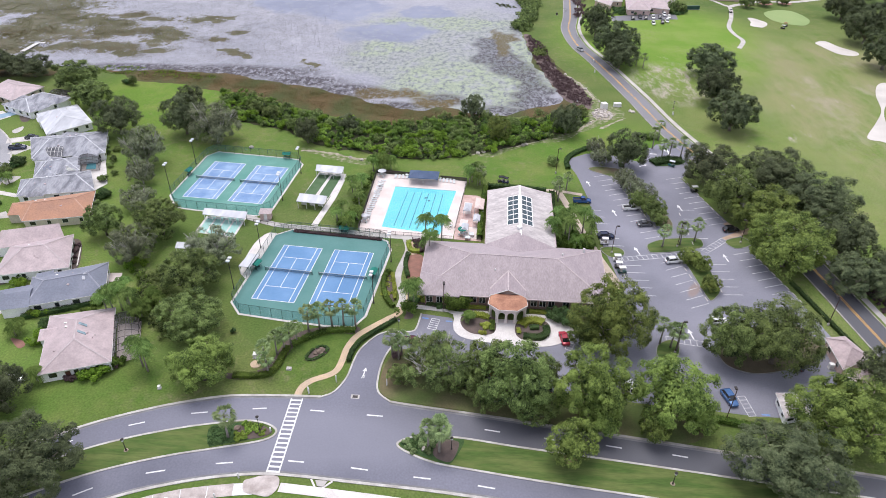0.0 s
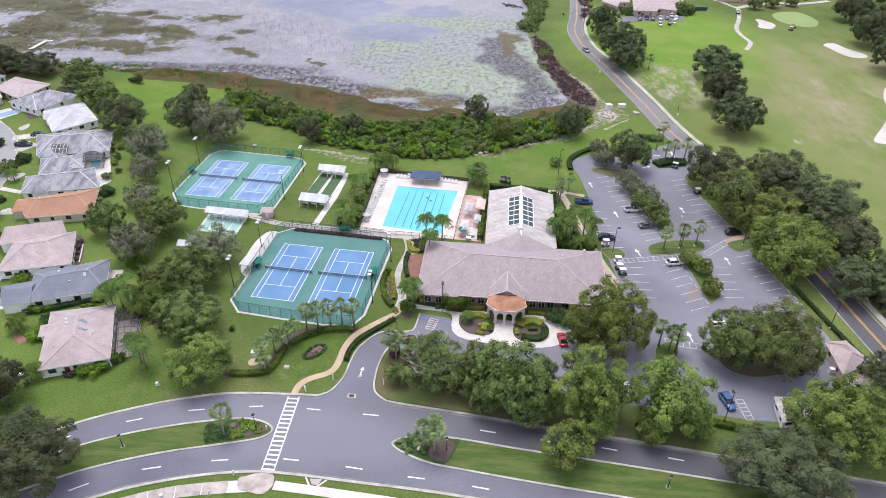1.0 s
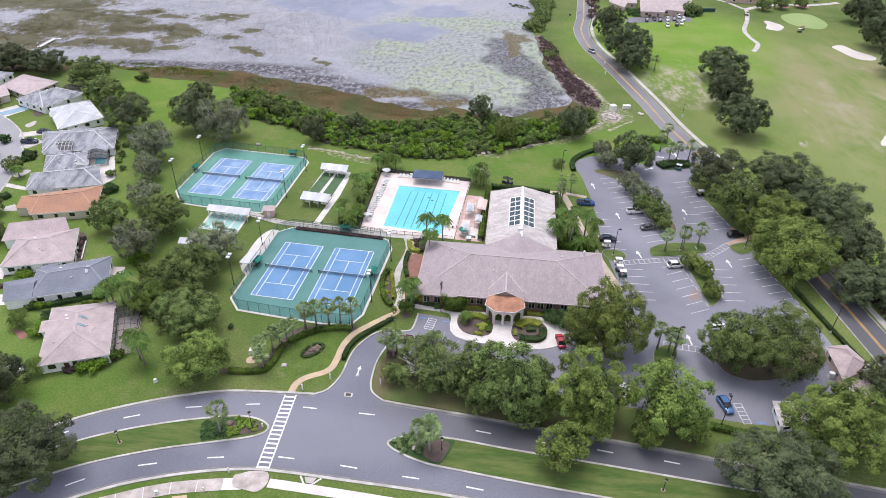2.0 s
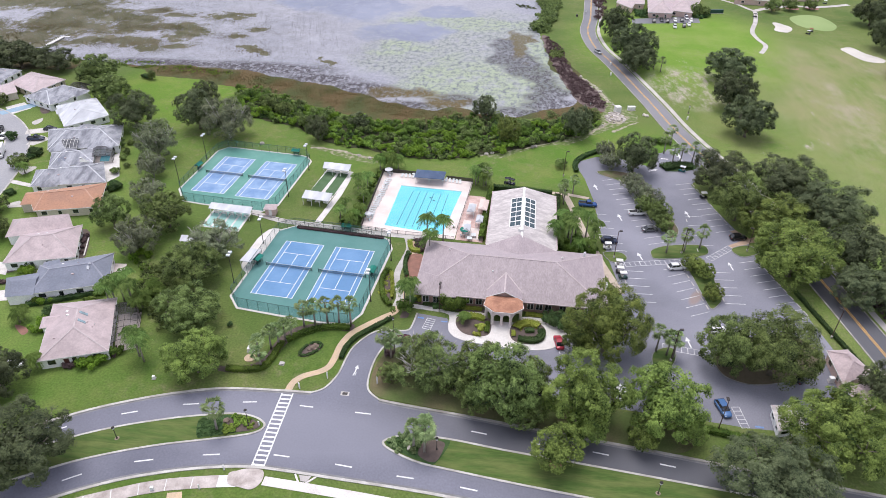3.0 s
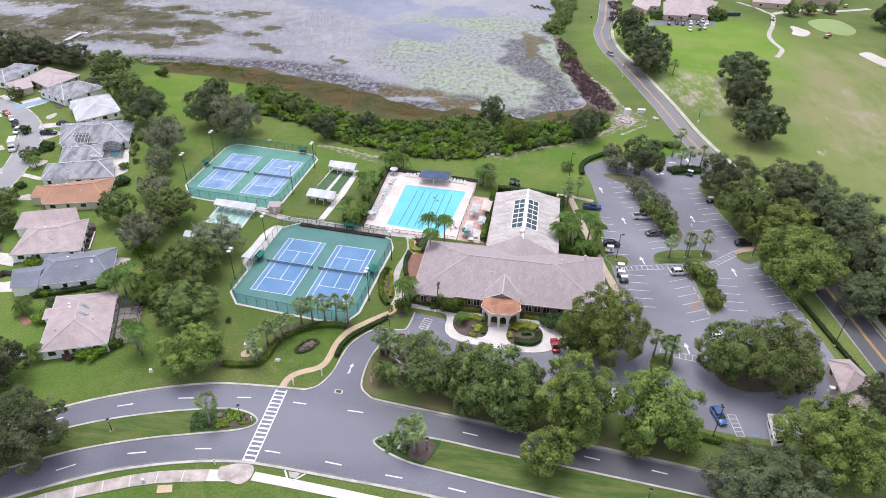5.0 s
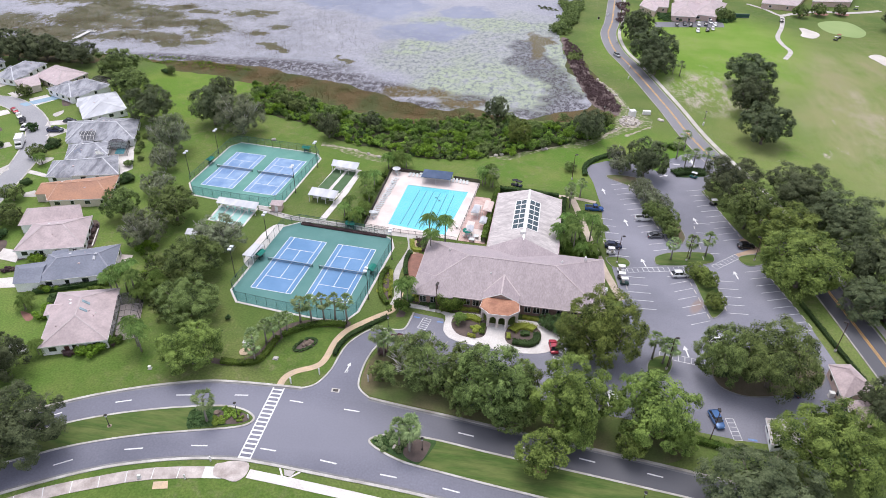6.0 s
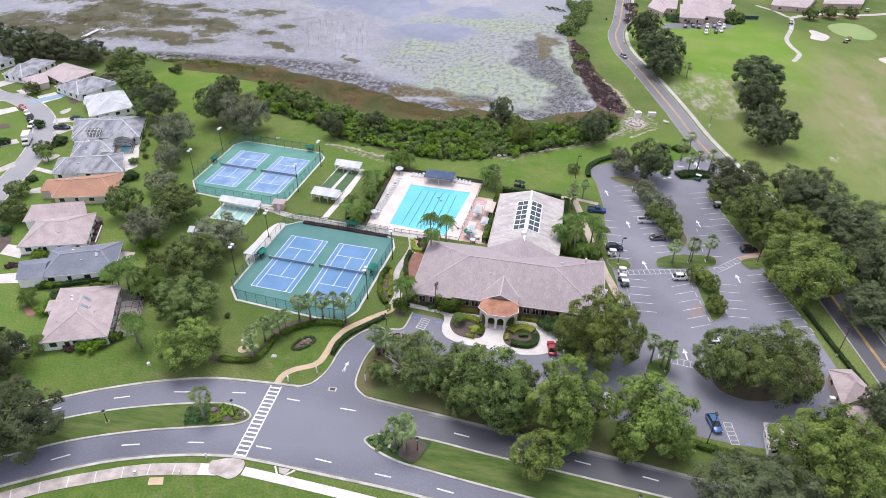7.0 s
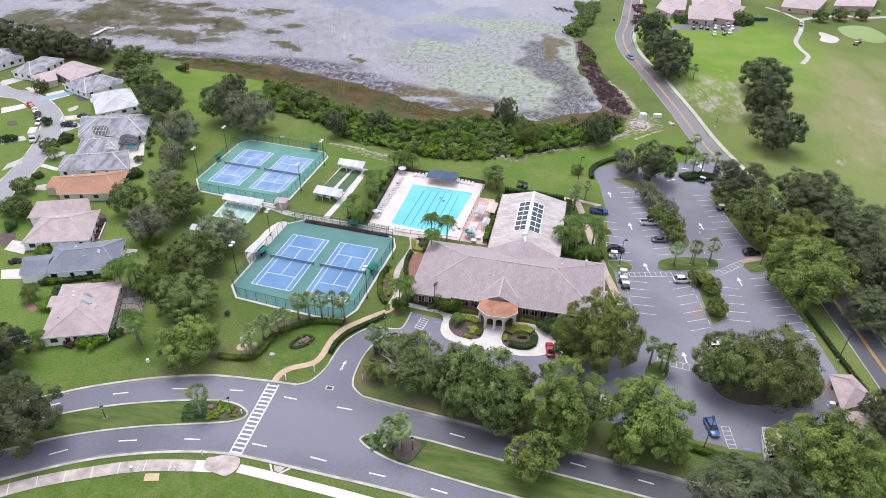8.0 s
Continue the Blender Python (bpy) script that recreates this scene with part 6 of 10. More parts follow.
for a, b in (((37.6, 2.2), (81.2, 2.2)), ((37.5, 2.3), (37.5, 25.6)), ((81.3, 2.3), (81.3, 25.6)), ((52.3, 26), (52.3, 55.8)), ((70.3, 26), (70.3, 55.8))):
    bm = bmesh.new()
    band(bm, [a, b], 0.22, 3.5, 3.25)
    club_part("fascia", bm, ROOF_PINK, club, "dull pinkish fascia and gutter")
# windows in the front
for x in (40.2, 42.6, 44.8, 48.2, 50.3, 52.4, 64.2, 66.2, 68.2, 71.5, 74.5, 77):
    y = 2.57 if x < 46 else 3.37
    bm = bmesh.new()
    box(bm, x - 0.75, x + 0.75, y - 0.05, y + 0.02, 0.8, 2.5)
    win = club_part("window", bm, TRIM, club)
    for k in (-0.36, 0.36):
        bm = bmesh.new()
        box(bm, x + k - 0.31, x + k + 0.31, y - 0.075, y - 0.045, 0.9, 2.4)
        club_part("pane", bm, GLASS, win)
# entrance portico
port = thing("entrance_portico", "stucco entrance portico with arches and a terracotta roof", "portico", (*CLUB_AT, 0), CLUB_TURN)
bm = bmesh.new()
# light gable roof behind
solid(bm, [(54.0, 1.7, 4.3), (62.2, 1.7, 4.3), (58.1, 1.7, 6.15), (58.1, 9.6, 6.15), (54.0, 4.6, 4.3), (62.2, 4.6, 4.3), (54.0, 1.7, 4.12), (62.2, 1.7, 4.12), (58.1, 1.7, 5.97), (54.0, 4.6, 4.12), (62.2, 4.6, 4.12)], [(0, 2, 3, 4), (1, 5, 3, 2), (0, 6, 8, 2), (2, 8, 7, 1), (0, 4, 9, 6), (1, 7, 10, 5)])
bmesh.ops.recalc_face_normals(bm, faces=bm.faces)
club_part("gable_roof", bm, ROOF_CLUB, port)
bm = bmesh.new()
solid(bm, [(54.5, 2.3, 4.1), (61.7, 2.3, 4.1), (58.1, 2.3, 5.85), (54.5, 2.7, 4.1), (61.7, 2.7, 4.1), (58.1, 2.7, 5.85)], [(0, 1, 2), (5, 4, 3), (0, 3, 4, 1)])
club_part("gable_end", bm, STUCCO, port)
for x0, x1 in ((53.9, 58.1), (62.3, 58.1)):
    bm = bmesh.new()
    tube(bm, [(x0, 1.66, 4.22), (x1, 1.66, 6.12)], [0.12, 0.12], 4)
    club_part("barge_board", bm, TRIM, port)
bm = bmesh.new()
cap(bm, (58.1, 1.7, 6.16), (58.1, 9.6, 6.16))
for x in (54.0, 62.2):
    cap(bm, (x, 4.4, 4.32), (58.1, 9.6, 6.2), 0.4, 0.1)
club_part("ridge_cap", bm, RIDGE_PALE, port)
bm = bmesh.new()
TER = [(54.2, 2.2), (62.2, 2.1), (62.5, -0.9), (60.3, -3.1), (56.2, -3.2), (53.8, -1.0)]
rim = [bm.verts.new((x, y, 4.05 if y < 1 else 4.25)) for x, y in TER]
top = [bm.verts.new((58 + (x - 58) * 0.72, max(y * 0.35, -1.2) + 0.9, 4.75 if y < 1 else 4.9)) for x, y in TER]
low = [bm.verts.new((x, y, 3.75)) for x, y in TER]
for i in range(6):
    j = (i + 1) % 6
    bm.faces.new((rim[i], rim[j], top[j], top[i]))
    bm.faces.new((low[i], low[j], rim[j], rim[i]))
bm.faces.new(top)
bm.faces.new(low[::-1])
bmesh.ops.recalc_face_normals(bm, faces=bm.faces)
club_part("bay_roof", bm, COPPER, port, "terracotta tile bay roof with rust stains")
bm = bmesh.new()
band(bm, [(x, y) for x, y in outset(TER, 0.06)], 0.2, 3.98, 3.74, True)
club_part("cornice", bm, STUCCO_PALE, port, "pale cornice band")


def arch_panel(x0, x1, y0, y1, h, z1, side=0.28, t=0.5):
    """A wall stretch between two points with a round-topped opening."""
    bm = bmesh.new()
    a, b = Vector((x0, y0, 0)), Vector((x1, y1, 0))
    d = b - a
    n = Vector((d.y, -d.x, 0)).normalized() * t / 2
    length = d.length
    u = d.normalized()
    r = (length - 2 * side) / 2
    inner = [(side, 0)] + [(length / 2 - r * math.cos(k * math.pi / 10), h - r + r * math.sin(k * math.pi / 10)) for k in range(11)] + [(length - side, 0)]
    outer = [(0, 0)] + [(0, z1)] * 5 + [(length * k / 2, z1) for k in (1,)] + [(length, z1)] * 5 + [(length, 0)]
    for s in (1, -1):
        vi = [bm.verts.new(a + u * p + Vector((0, 0, q)) + n * s) for p, q in inner]
        vo = [bm.verts.new(a + u * p + Vector((0, 0, q)) + n * s) for p, q in outer]
        for k in range(len(inner) - 1):
            ring = [vi[k], vi[k + 1], vo[k + 1], vo[k]]
            if (vo[k].co - vo[k + 1].co).length < 1e-6:
                ring = ring[:3]
            bm.faces.new(ring)
        if s == 1:
            first = vi
    for k in range(len(inner) - 1):
        bm.faces.new((first[k], first[k + 1], vi[k + 1], vi[k]))
    bmesh.ops.recalc_face_normals(bm, faces=bm.faces)
    return bm


for x0, y0, x1, y1 in ((55.9, -2.6, 57.9, -2.55), (57.9, -2.55, 59.9, -2.5), (54.3, -0.7, 55.9, -2.6), (59.9, -2.5, 62.1, -0.6), (54.3, 2.2, 54.3, -0.7), (62.1, -0.6, 62.1, 2.2)):
    club_part("arch", arch_panel(x0, x1, y0, y1, 2.9, 3.8), STUCCO_PALE, port)
for x, y in ((55.9, -2.7), (57.9, -2.65), (59.9, -2.6), (54.3, -0.7), (62.1, -0.6)):
    bm = bmesh.new()
    tube(bm, [(x, y, 0), (x, y, 0.3), (x, y, 0.35), (x, y, 3.5), (x, y, 3.75)], [0.42, 0.42, 0.3, 0.27, 0.4], 12)
    club_part("column", bm, STUCCO_PALE, port)
bm = bmesh.new()
box(bm, 56.4, 59.6, 3.2, 3.36, 0, 2.6)
club_part("glass_door", bm, GLASS, port)

# ---- houses on the west side ----
ROOF_PLANES = {}
RIDGE = {"roof_shingle_shed": ROOF_SHED, "roof_shingle_grey": RIDGE_WHITE, "roof_white": RIDGE_WHITE, "roof_shingle_blue": mat("ridge_blue", (0.32, 0.33, 0.38), (0.27, 0.28, 0.33), 0.6, 3, 0.9, 0.2), "roof_tile_orange": mat("ridge_orange", (0.55, 0.34, 0.25), (0.46, 0.28, 0.2), 0.6, 3, 0.9, 0.2)}


def roof_height(house_name, x, y):
    """Height of a hipped roof over a spot of the plan."""
    return min(a.z - (n.x * (x - a.x) + n.y * (y - a.y)) / n.z for a, n in ROOF_PLANES[house_name])


def house(corners, top, roof, wall, label, ridge=0.5, wings=(), vents=4, height=2.8, bays=(), gap=3.6):
    """A one-storey house with a hipped roof; corners: the eaves, going round; ridge: how much of the long side the ridge takes."""
    c = [Vector(p) for p in corners]
    mid = (c[0] + c[1] + c[2] + c[3]) / 4
    th = thing("house", label, "house", (*mid, 0), group="houses by the street")
    q = [p - mid for p in c]
    area = sum(a.x * b.y - b.x * a.y for a, b in zip(q, q[1:] + q[:1]))
    if area < 0:
        q = [q[0], q[3], q[2], q[1]]
    if (q[1] - q[0]).length + (q[3] - q[2]).length < (q[2] - q[1]).length + (q[0] - q[3]).length:
        q = q[1:] + q[:1]
    wq = [p * (1 - 0.5 / p.length) for p in q]
    bm = bmesh.new()
    low, up = [bm.verts.new((p.x, p.y, 0)) for p in wq], [bm.verts.new((p.x, p.y, height)) for p in wq]
    for i in range(4):
        j = (i + 1) % 4
        bm.faces.new((low[i], low[j], up[j], up[i]))
    bm.faces.new(up)
    part("wall", bm, wall, th)
    e0, e1 = (q[0] + q[3]) / 2, (q[1] + q[2]) / 2
    r0, r1 = e0.lerp(e1, (1 - ridge) / 2), e0.lerp(e1, (1 + ridge) / 2)
    bm = bmesh.new()
    v = [bm.verts.new((p.x, p.y, height)) for p in q] + [bm.verts.new((p.x, p.y, top)) for p in (r0, r1)]
    w = [bm.verts.new((p.x, p.y, height - 0.22)) for p in q]
    for f in ((0, 1, 5, 4), (1, 2, 5), (2, 3, 4, 5), (3, 0, 4)):
        bm.faces.new([v[i] for i in f])
    for i in range(4):
        bm.faces.new((w[i], w[(i + 1) % 4], v[(i + 1) % 4], v[i]))
    bm.faces.new(w[::-1])
    part("roof", bm, roof, th)
    bm = bmesh.new()
    for a, b in ((r0, r1), (r0, q[0]), (r0, q[3]), (r1, q[1]), (r1, q[2])):
        za, zb = top, (top if b is r1 else height)
        cap(bm, (a.x, a.y, za + 0.01), (b.x, b.y, zb + 0.02), 0.4, 0.07)
    part("ridge_cap", bm, RIDGE.get(roof.name, RIDGE_PALE), th)
    faces = ((q[0], q[1], r0), (q[1], q[2], r1), (q[2], q[3], r1), (q[3], q[0], r0))
    for a, b, c3 in faces:
        a3, b3, t3 = Vector((*(a + mid), height)), Vector((*(b + mid), height)), Vector((*(c3 + mid), top))
        ROOF_PLANES.setdefault(th.name, []).append((a3, (b3 - a3).cross(t3 - a3).normalized()))
    # cross hips on the long sides: side, place along it, half width, how far out
    for side, u, half, out in bays:
        a, b = (q[0], q[1]) if side == 0 else (q[2], q[3])
        d = (b - a).normalized()
        n = Vector((d.y, -d.x))
        m = a.lerp(b, u)
        inner = (r0 + r1) / 2
        rise = height + min((top - height) * 0.72, half * 0.55)
        deep = ((inner - m).dot(-n)) * (rise - height) / (top - height)
        w0, w1 = m - d * half + n * out, m + d * half + n * out
        v = [(*w0, height + 0.02), (*w1, height + 0.02), (*(m + d * half - n * 0.3), height + 0.02), (*(m - d * half - n * 0.3), height + 0.02), (*(m + n * (out - half * 0.8)), rise), (*(m - n * deep), rise)]
        bm = bmesh.new()
        solid(bm, v, [(0, 1, 4), (1, 2, 5, 4), (3, 0, 4, 5)])
        part("cross_roof", bm, roof, th)
        bm = bmesh.new()
        c0, c1 = m - d * (half - 0.45) + n * (out - 0.45), m + d * (half - 0.45) + n * (out - 0.45)
        e0_, e1_ = m - d * (half - 0.45) - n, m + d * (half - 0.45) - n
        solid(bm, [(*p, z) for z in (0, height) for p in (c0, c1, e1_, e0_)], [(0, 1, 5, 4), (1, 2, 6, 5), (3, 0, 4, 7)])
        part("bay_wall", bm, wall, th)
    bm = bmesh.new()
    band(bm, [tuple(p) for p in q], 0.16, height - 0.02, height - 0.26, True)
    part("fascia", bm, TRIM, th, "white fascia board")
    for pts, wtop in wings:
        k = [Vector(p) - mid for p in pts]
        kc = sum(k, Vector((0, 0))) / 4
        bm = bmesh.new()
        kw = [kc + (p - kc) * 0.92 for p in k]
        lo, hi = [bm.verts.new((p.x, p.y, 0)) for p in kw], [bm.verts.new((p.x, p.y, height - 0.02)) for p in kw]
        for i in range(4):
            bm.faces.new((lo[i], lo[(i + 1) % 4], hi[(i + 1) % 4], hi[i]))
        part("wing_wall", bm, wall, th)
        bm = bmesh.new()
        a, b = (k[0] + k[3]) / 2, (k[1] + k[2]) / 2
        v = [bm.verts.new((p.x, p.y, height + 0.03)) for p in k] + [bm.verts.new((*(a.lerp(b, 0.25)), wtop)), bm.verts.new((*b, wtop))]
        for f in ((0, 1, 5, 4), (2, 3, 4, 5), (3, 0, 4), (1, 2, 5)):
            bm.faces.new([v[i] for i in f])
        bmesh.ops.recalc_face_normals(bm, faces=bm.faces)
        part("wing_roof", bm, roof, th)
    # windows on the two long walls
    for a, b in ((wq[0], wq[1]), (wq[1], wq[2]), (wq[2], wq[3]), (wq[3], wq[0])):
        d = (b - a).normalized()
        n = Vector((d.y, -d.x))
        count = max(2, int((b - a).length / gap))
        for i in range(count):
            p = a.lerp(b, (i + 0.5) / count) + n * 0.02
            m = Matrix.Translation((p.x, p.y, 0)) @ Matrix.Rotation(math.atan2(d.y, d.x), 4, "Z")
            wide = 0.45 if i % 2 else 0.75
            bm = bmesh.new()
            box(bm, -wide - 0.1, wide + 0.1, -0.05, 0.05, 0.95, 2.25, m)
            win = part("window", bm, TRIM, th)
            bm = bmesh.new()
            box(bm, -wide, wide, -0.07, -0.04, 1.03, 2.17, m)
            part("pane", bm, GLASS, win)
    rng = random.Random(len(label) + int(mid.x))
    for i in range(vents):
        u, s = rng.uniform(0.25, 0.75), rng.uniform(0.25, 0.6)
        a = e0.lerp(e1, u)
        side = (q[3] - q[0]) * 0.5 * s * rng.choice((-1, 1))
        p = a + side
        z = height + (top - height) * (1 - s) - 0.05
        bm = bmesh.new()
        if i % 3 == 2:
            tube(bm, [(p.x, p.y, z - 0.1), (p.x, p.y, z + 0.45)], [0.09, 0.09], 8)
        else:
            box(bm, p.x - 0.28, p.x + 0.28, p.y - 0.22, p.y + 0.22, z - 0.15, z + 0.22)
        part("roof_vent", bm, WHITE_METAL if i % 2 else ROOF_PINK, th)
    return th


def roof_glass(home, points, label="pale skylight set in the roof", material=None):
    """A panel lying on the slope of a house's roof."""
    bm = bmesh.new()
    zs = [roof_height(home.name, x, y) for x, y in points]
    o = home.location
    solid(bm, [(x - o.x, y - o.y, z + 0.1) for (x, y), z in zip(points, zs)] + [(x - o.x, y - o.y, z - 0.1) for (x, y), z in zip(points, zs)], [(0, 1, 2, 3), (0, 4, 5, 1), (1, 5, 6, 2), (2, 6, 7, 3), (3, 7, 4, 0)])
    bmesh.ops.recalc_face_normals(bm, faces=bm.faces)
    part("skylight", bm, material or SKYLIGHT_PALE, home, label)


def pool_cage(points, height, label, bar=None, rows=6):
    """A screened enclosure: arched rafters from the house side (first and last corner) to the far side."""
    th = thing("pool_cage", label, "screen enclosure", (*points[0], 0))
    b = Vector(points[0])
    q = [Vector(p) - b for p in points]

    def arch(u):
        i, o = q[0].lerp(q[3], u), q[1].lerp(q[2], u)
        return [(i.x, i.y, height)] + [(*i.lerp(o, s), height + 0.55 * math.sin(3.1416 * min(1, s * 1.1)) + 0.15 * (1 - s)) for s in (0.25, 0.5, 0.75)] + [(o.x, o.y, height * 0.88), (o.x, o.y, 0)]

    lines = [arch(k / rows) for k in range(rows + 1)]
    bm = bmesh.new()
    solid(bm, sum(lines, []), [(6 * j + k, 6 * j + k + 1, 6 * j + k + 7, 6 * j + k + 6) for j in range(rows) for k in range(5)])
    part("screen", bm, SCREEN, th, "dark insect screen")
    for line in (lines[0], lines[-1]):
        bm = bmesh.new()
        solid(bm, line + [(line[0][0], line[0][1], 0)], [(0, 1, 2, 3, 4, 5, 6)])
        part("end_screen", bm, SCREEN, th)
    for line in lines:
        bm = bmesh.new()
        tube(bm, line, [0.06] * 6, 5)
        part("rafter", bm, bar or POLE, th)
    for k in range(5):
        bm = bmesh.new()
        tube(bm, [lines[0][k], lines[-1][k]], [0.045, 0.045], 5)
        part("purlin", bm, bar or POLE, th)
    flat("cage_floor", points, 0.06, DECK, "pale tiled floor under a screened enclosure", "patio")


def house_door(home, a, b, u):
    """A red-brown front door in the wall below the eave from a to b."""
    o = home.location.to_2d()
    p, q = Vector(a) - o, Vector(b) - o
    p, q = p * (1 - 0.5 / p.length), q * (1 - 0.5 / q.length)
    d = (q - p).normalized()
    at = p.lerp(q, u)
    n = Vector((d.y, -d.x))
    at += n * (0.03 if n.dot(at) > 0 else -0.03)
    m = Matrix.Translation((at.x, at.y, 0)) @ Matrix.Rotation(math.atan2(d.y, d.x), 4, "Z")
    bm = bmesh.new()
    box(bm, -0.62, 0.62, -0.06, 0.06, 0, 2.2, m)
    frame_ob = part("door_frame", bm, TRIM, home)
    bm = bmesh.new()
    box(bm, -0.5, 0.5, -0.08, 0.08, 0.02, 2.1, m)
    part("door", bm, DOOR_PAINT, frame_ob, "red-brown front door")


DOOR_PAINT = mat("door_paint", (0.10, 0.035, 0.028), (0.075, 0.028, 0.022), 1.5, 8, 0.5, 0.1)
pink_home = house([(-49.4, 3.7), (-35.8, 7.9), (-28.3, -9.7), (-41.7, -14.7)], 5.6, ROOF_PINK, STUCCO_WHITE, "white house with a pink shingle hip roof", 0.34, [], 6, bays=((0, 0.33, 2.1, 1.5),))
house_door(pink_home, (-28.3, -9.7), (-41.7, -14.7), 0.62)
blue_home = house([(-61.9, 17.7), (-46.1, 25.5), (-40.8, 12.9), (-57.4, 6.6)], 5.2, ROOF_BLUE, STUCCO_WHITE, "white house with a blue-grey shingle roof", 0.55, [([(-66.9, 11.8), (-59.3, 15.3), (-56.2, 6.4), (-62.4, 4.6)], 4.3)], 3, bays=((1, 0.84, 2.0, 1.2),))
house([(-75.5, 30.4), (-61.8, 37.3), (-55.1, 22.5), (-72.0, 17.4)], 5.8, ROOF_PINK, STUCCO_WHITE, "white house with a weathered mauve shingle roof", 0.3, [([(-82.6, 37.4), (-68.2, 41.5), (-63.1, 35.2), (-78.9, 28.5)], 5.5)], 5)
house([(-87.9, 51.9), (-67.7, 61), (-62.4, 47.1), (-79.8, 42.5)], 5.3, ROOF_ORANGE, STUCCO_CREAM, "cream house with an orange tile roof", 0.55, [([(-88.3, 51.8), (-82, 54), (-80, 46.3), (-85.7, 45)], 4.2)], 4)
house([(-94.1, 65.7), (-75.8, 73.8), (-68.2, 61.4), (-89.6, 55.7)], 5.4, ROOF_GREY, STUCCO_WHITE, "white house with a grey shingle roof", 0.6, [], 4, bays=((0, 0.25, 2.6, 1.2), (1, 0.3, 2.6, 0.8)))
cage_home = house([(-96.5, 78), (-84.1, 82.8), (-79.3, 73.4), (-91, 67.3)], 5.0, ROOF_GREY, STUCCO_WHITE, "white house with a pale grey roof and cage", 0.4, [], 4, bays=((0, 0.3, 2.4, 1.0), (1, 0.6, 2.4, 1.0)))
house([(-108.5, 95.1), (-84.7, 103.4), (-77, 85.8), (-99.1, 79.8)], 5.6, ROOF_GREY, STUCCO_WHITE, "white house with a streaked grey hip roof", 0.45, [], 5, bays=((0, 0.74, 4.2, 1.9), (0, 0.16, 2.9, 1.9), (1, 0.5, 2.6, 0.8)))
house([(-118.1, 115.1), (-107.6, 125.1), (-93.6, 109.7), (-104.3, 97.8)], 5.3, ROOF_WHITE, STUCCO_WHITE, "white house with a bright white roof", 0.4, [], 3, bays=((0, 0.3, 2.4, 0.8),))
house([(-136.6, 122.7), (-127.9, 136.3), (-113.7, 131.5), (-121, 115.7)], 5.4, ROOF_GREY, STUCCO_WHITE, "white house with a light grey hip roof", 0.4, [], 3, bays=((0, 0.3, 2.6, 1.2), (0, 0.75, 2.6, 1.2), (1, 0.5, 2.4, 1.0)))
house([(-151, 135), (-150, 148.6), (-130.6, 142.1), (-134.9, 126.4)], 5.4, ROOF_PINK, STUCCO_CREAM, "cream house with a dusty pink hip roof", 0.4, [([(-155.1, 127.6), (-150.3, 136.6), (-141.3, 126.2), (-145.4, 120.6)], 4.2)], 3)
house([(-166.8, 130.4), (-166.6, 150.8), (-155.3, 149.7), (-155.5, 128.3)], 5.4, ROOF_GREY, STUCCO_WHITE, "white house with a blue-grey hip roof", 0.4, [], 3, bays=((0, 0.3, 2.6, 1.2), (1, 0.5, 2.4, 1.0)))
house([(-199.9, 150.7), (-184.4, 156.2), (-174.5, 148.1), (-178.7, 132.6)], 5.4, ROOF_GREY, STUCCO_WHITE, "white house with a grey hip roof", 0.4, [], 3)
pool_cage([(-34.6, 5.0), (-29.6, 6.6), (-24.6, -5.2), (-28.9, -7.6)], 2.9, "dark screened pool cage beside a pink-roofed house")
pool_cage([(-125.4, 136.2), (-123.6, 141.2), (-115.9, 138.4), (-117.6, 133.5)], 2.6, "black screened pool cage behind a pink-roofed house")
pool_cage([(-87.5, 87.9), (-81.1, 90.3), (-76, 78.6), (-81.9, 76.3)], 2.9, "dark screened pool cage beside a grey-roofed house")
for pts in ([(-39.4, -0.6), (-37.6, -0.7), (-37.2, -1.4), (-39.1, -1.3)], [(-38.3, -3.2), (-36.6, -3.3), (-36.2, -4.0), (-38.0, -3.9)]):
    roof_glass(pink_home, pts)
for pts in ([(-48, 17.9), (-47.3, 18), (-47, 17.1), (-47.7, 16.9)], [(-47.7, 16.4), (-47, 16.4), (-46.7, 15.5), (-47.3, 15.4)]):
    roof_glass(blue_home, pts, "bright white skylight set in a blue-grey roof", ROOF_WHITE)
roof_glass(cage_home, [(-83.7, 74.1), (-78.5, 72.6), (-77.9, 71), (-83.2, 72.4)], "dark solar panel row on a grey roof", SKYLIGHT)
roof_glass(cage_home, [(-90, 71.8), (-88.3, 73.5), (-87.1, 70.6), (-88.7, 69)], "grey patched roof panel", ROOF_BLUE)
pool_cage([(-97.9, 88.6), (-95.6, 80.6), (-89.7, 81.6), (-92.6, 89.6)], 3.7, "white-framed screened porch set between two roof hips", TRIM, 5)
flat("garden_pool", [(-82.6, 83.1), (-79.6, 83.5), (-77.9, 79.5), (-80.9, 78.8)], 0.09, POOL_FLOOR, "small turquoise garden pool under a screen", "pool")
flat("back_patio", [(-46.4, 24.4), (-42.8, 24.7), (-41.7, 20.8), (-45, 20.9)], 0.07, DECK, "pinkish back patio slab", "patio", 0.0)
flat("back_patio", [(-80.3, 79.9), (-77.7, 86.1), (-69.3, 70.2), (-71.1, 65.7)], 0.07, CONCRETE_NEW, "white tiled back patio behind a house", "patio", 0.0)

bm = bmesh.new()
band(bm, [(-59.8, 35.9), (-56.1, 26.8)], 0.3, 0.16, 0.0)
setting("bed_edging", bm, CONCRETE_NEW, "white concrete edging of a garden bed", "kerb")

shelter([(-32.3, 36.1), (-26.3, 36.1), (-26.1, 33.4), (-31.9, 33.5)], 2.6, "white flat-roofed shelter half hidden by a tree", ROOF_WHITE)

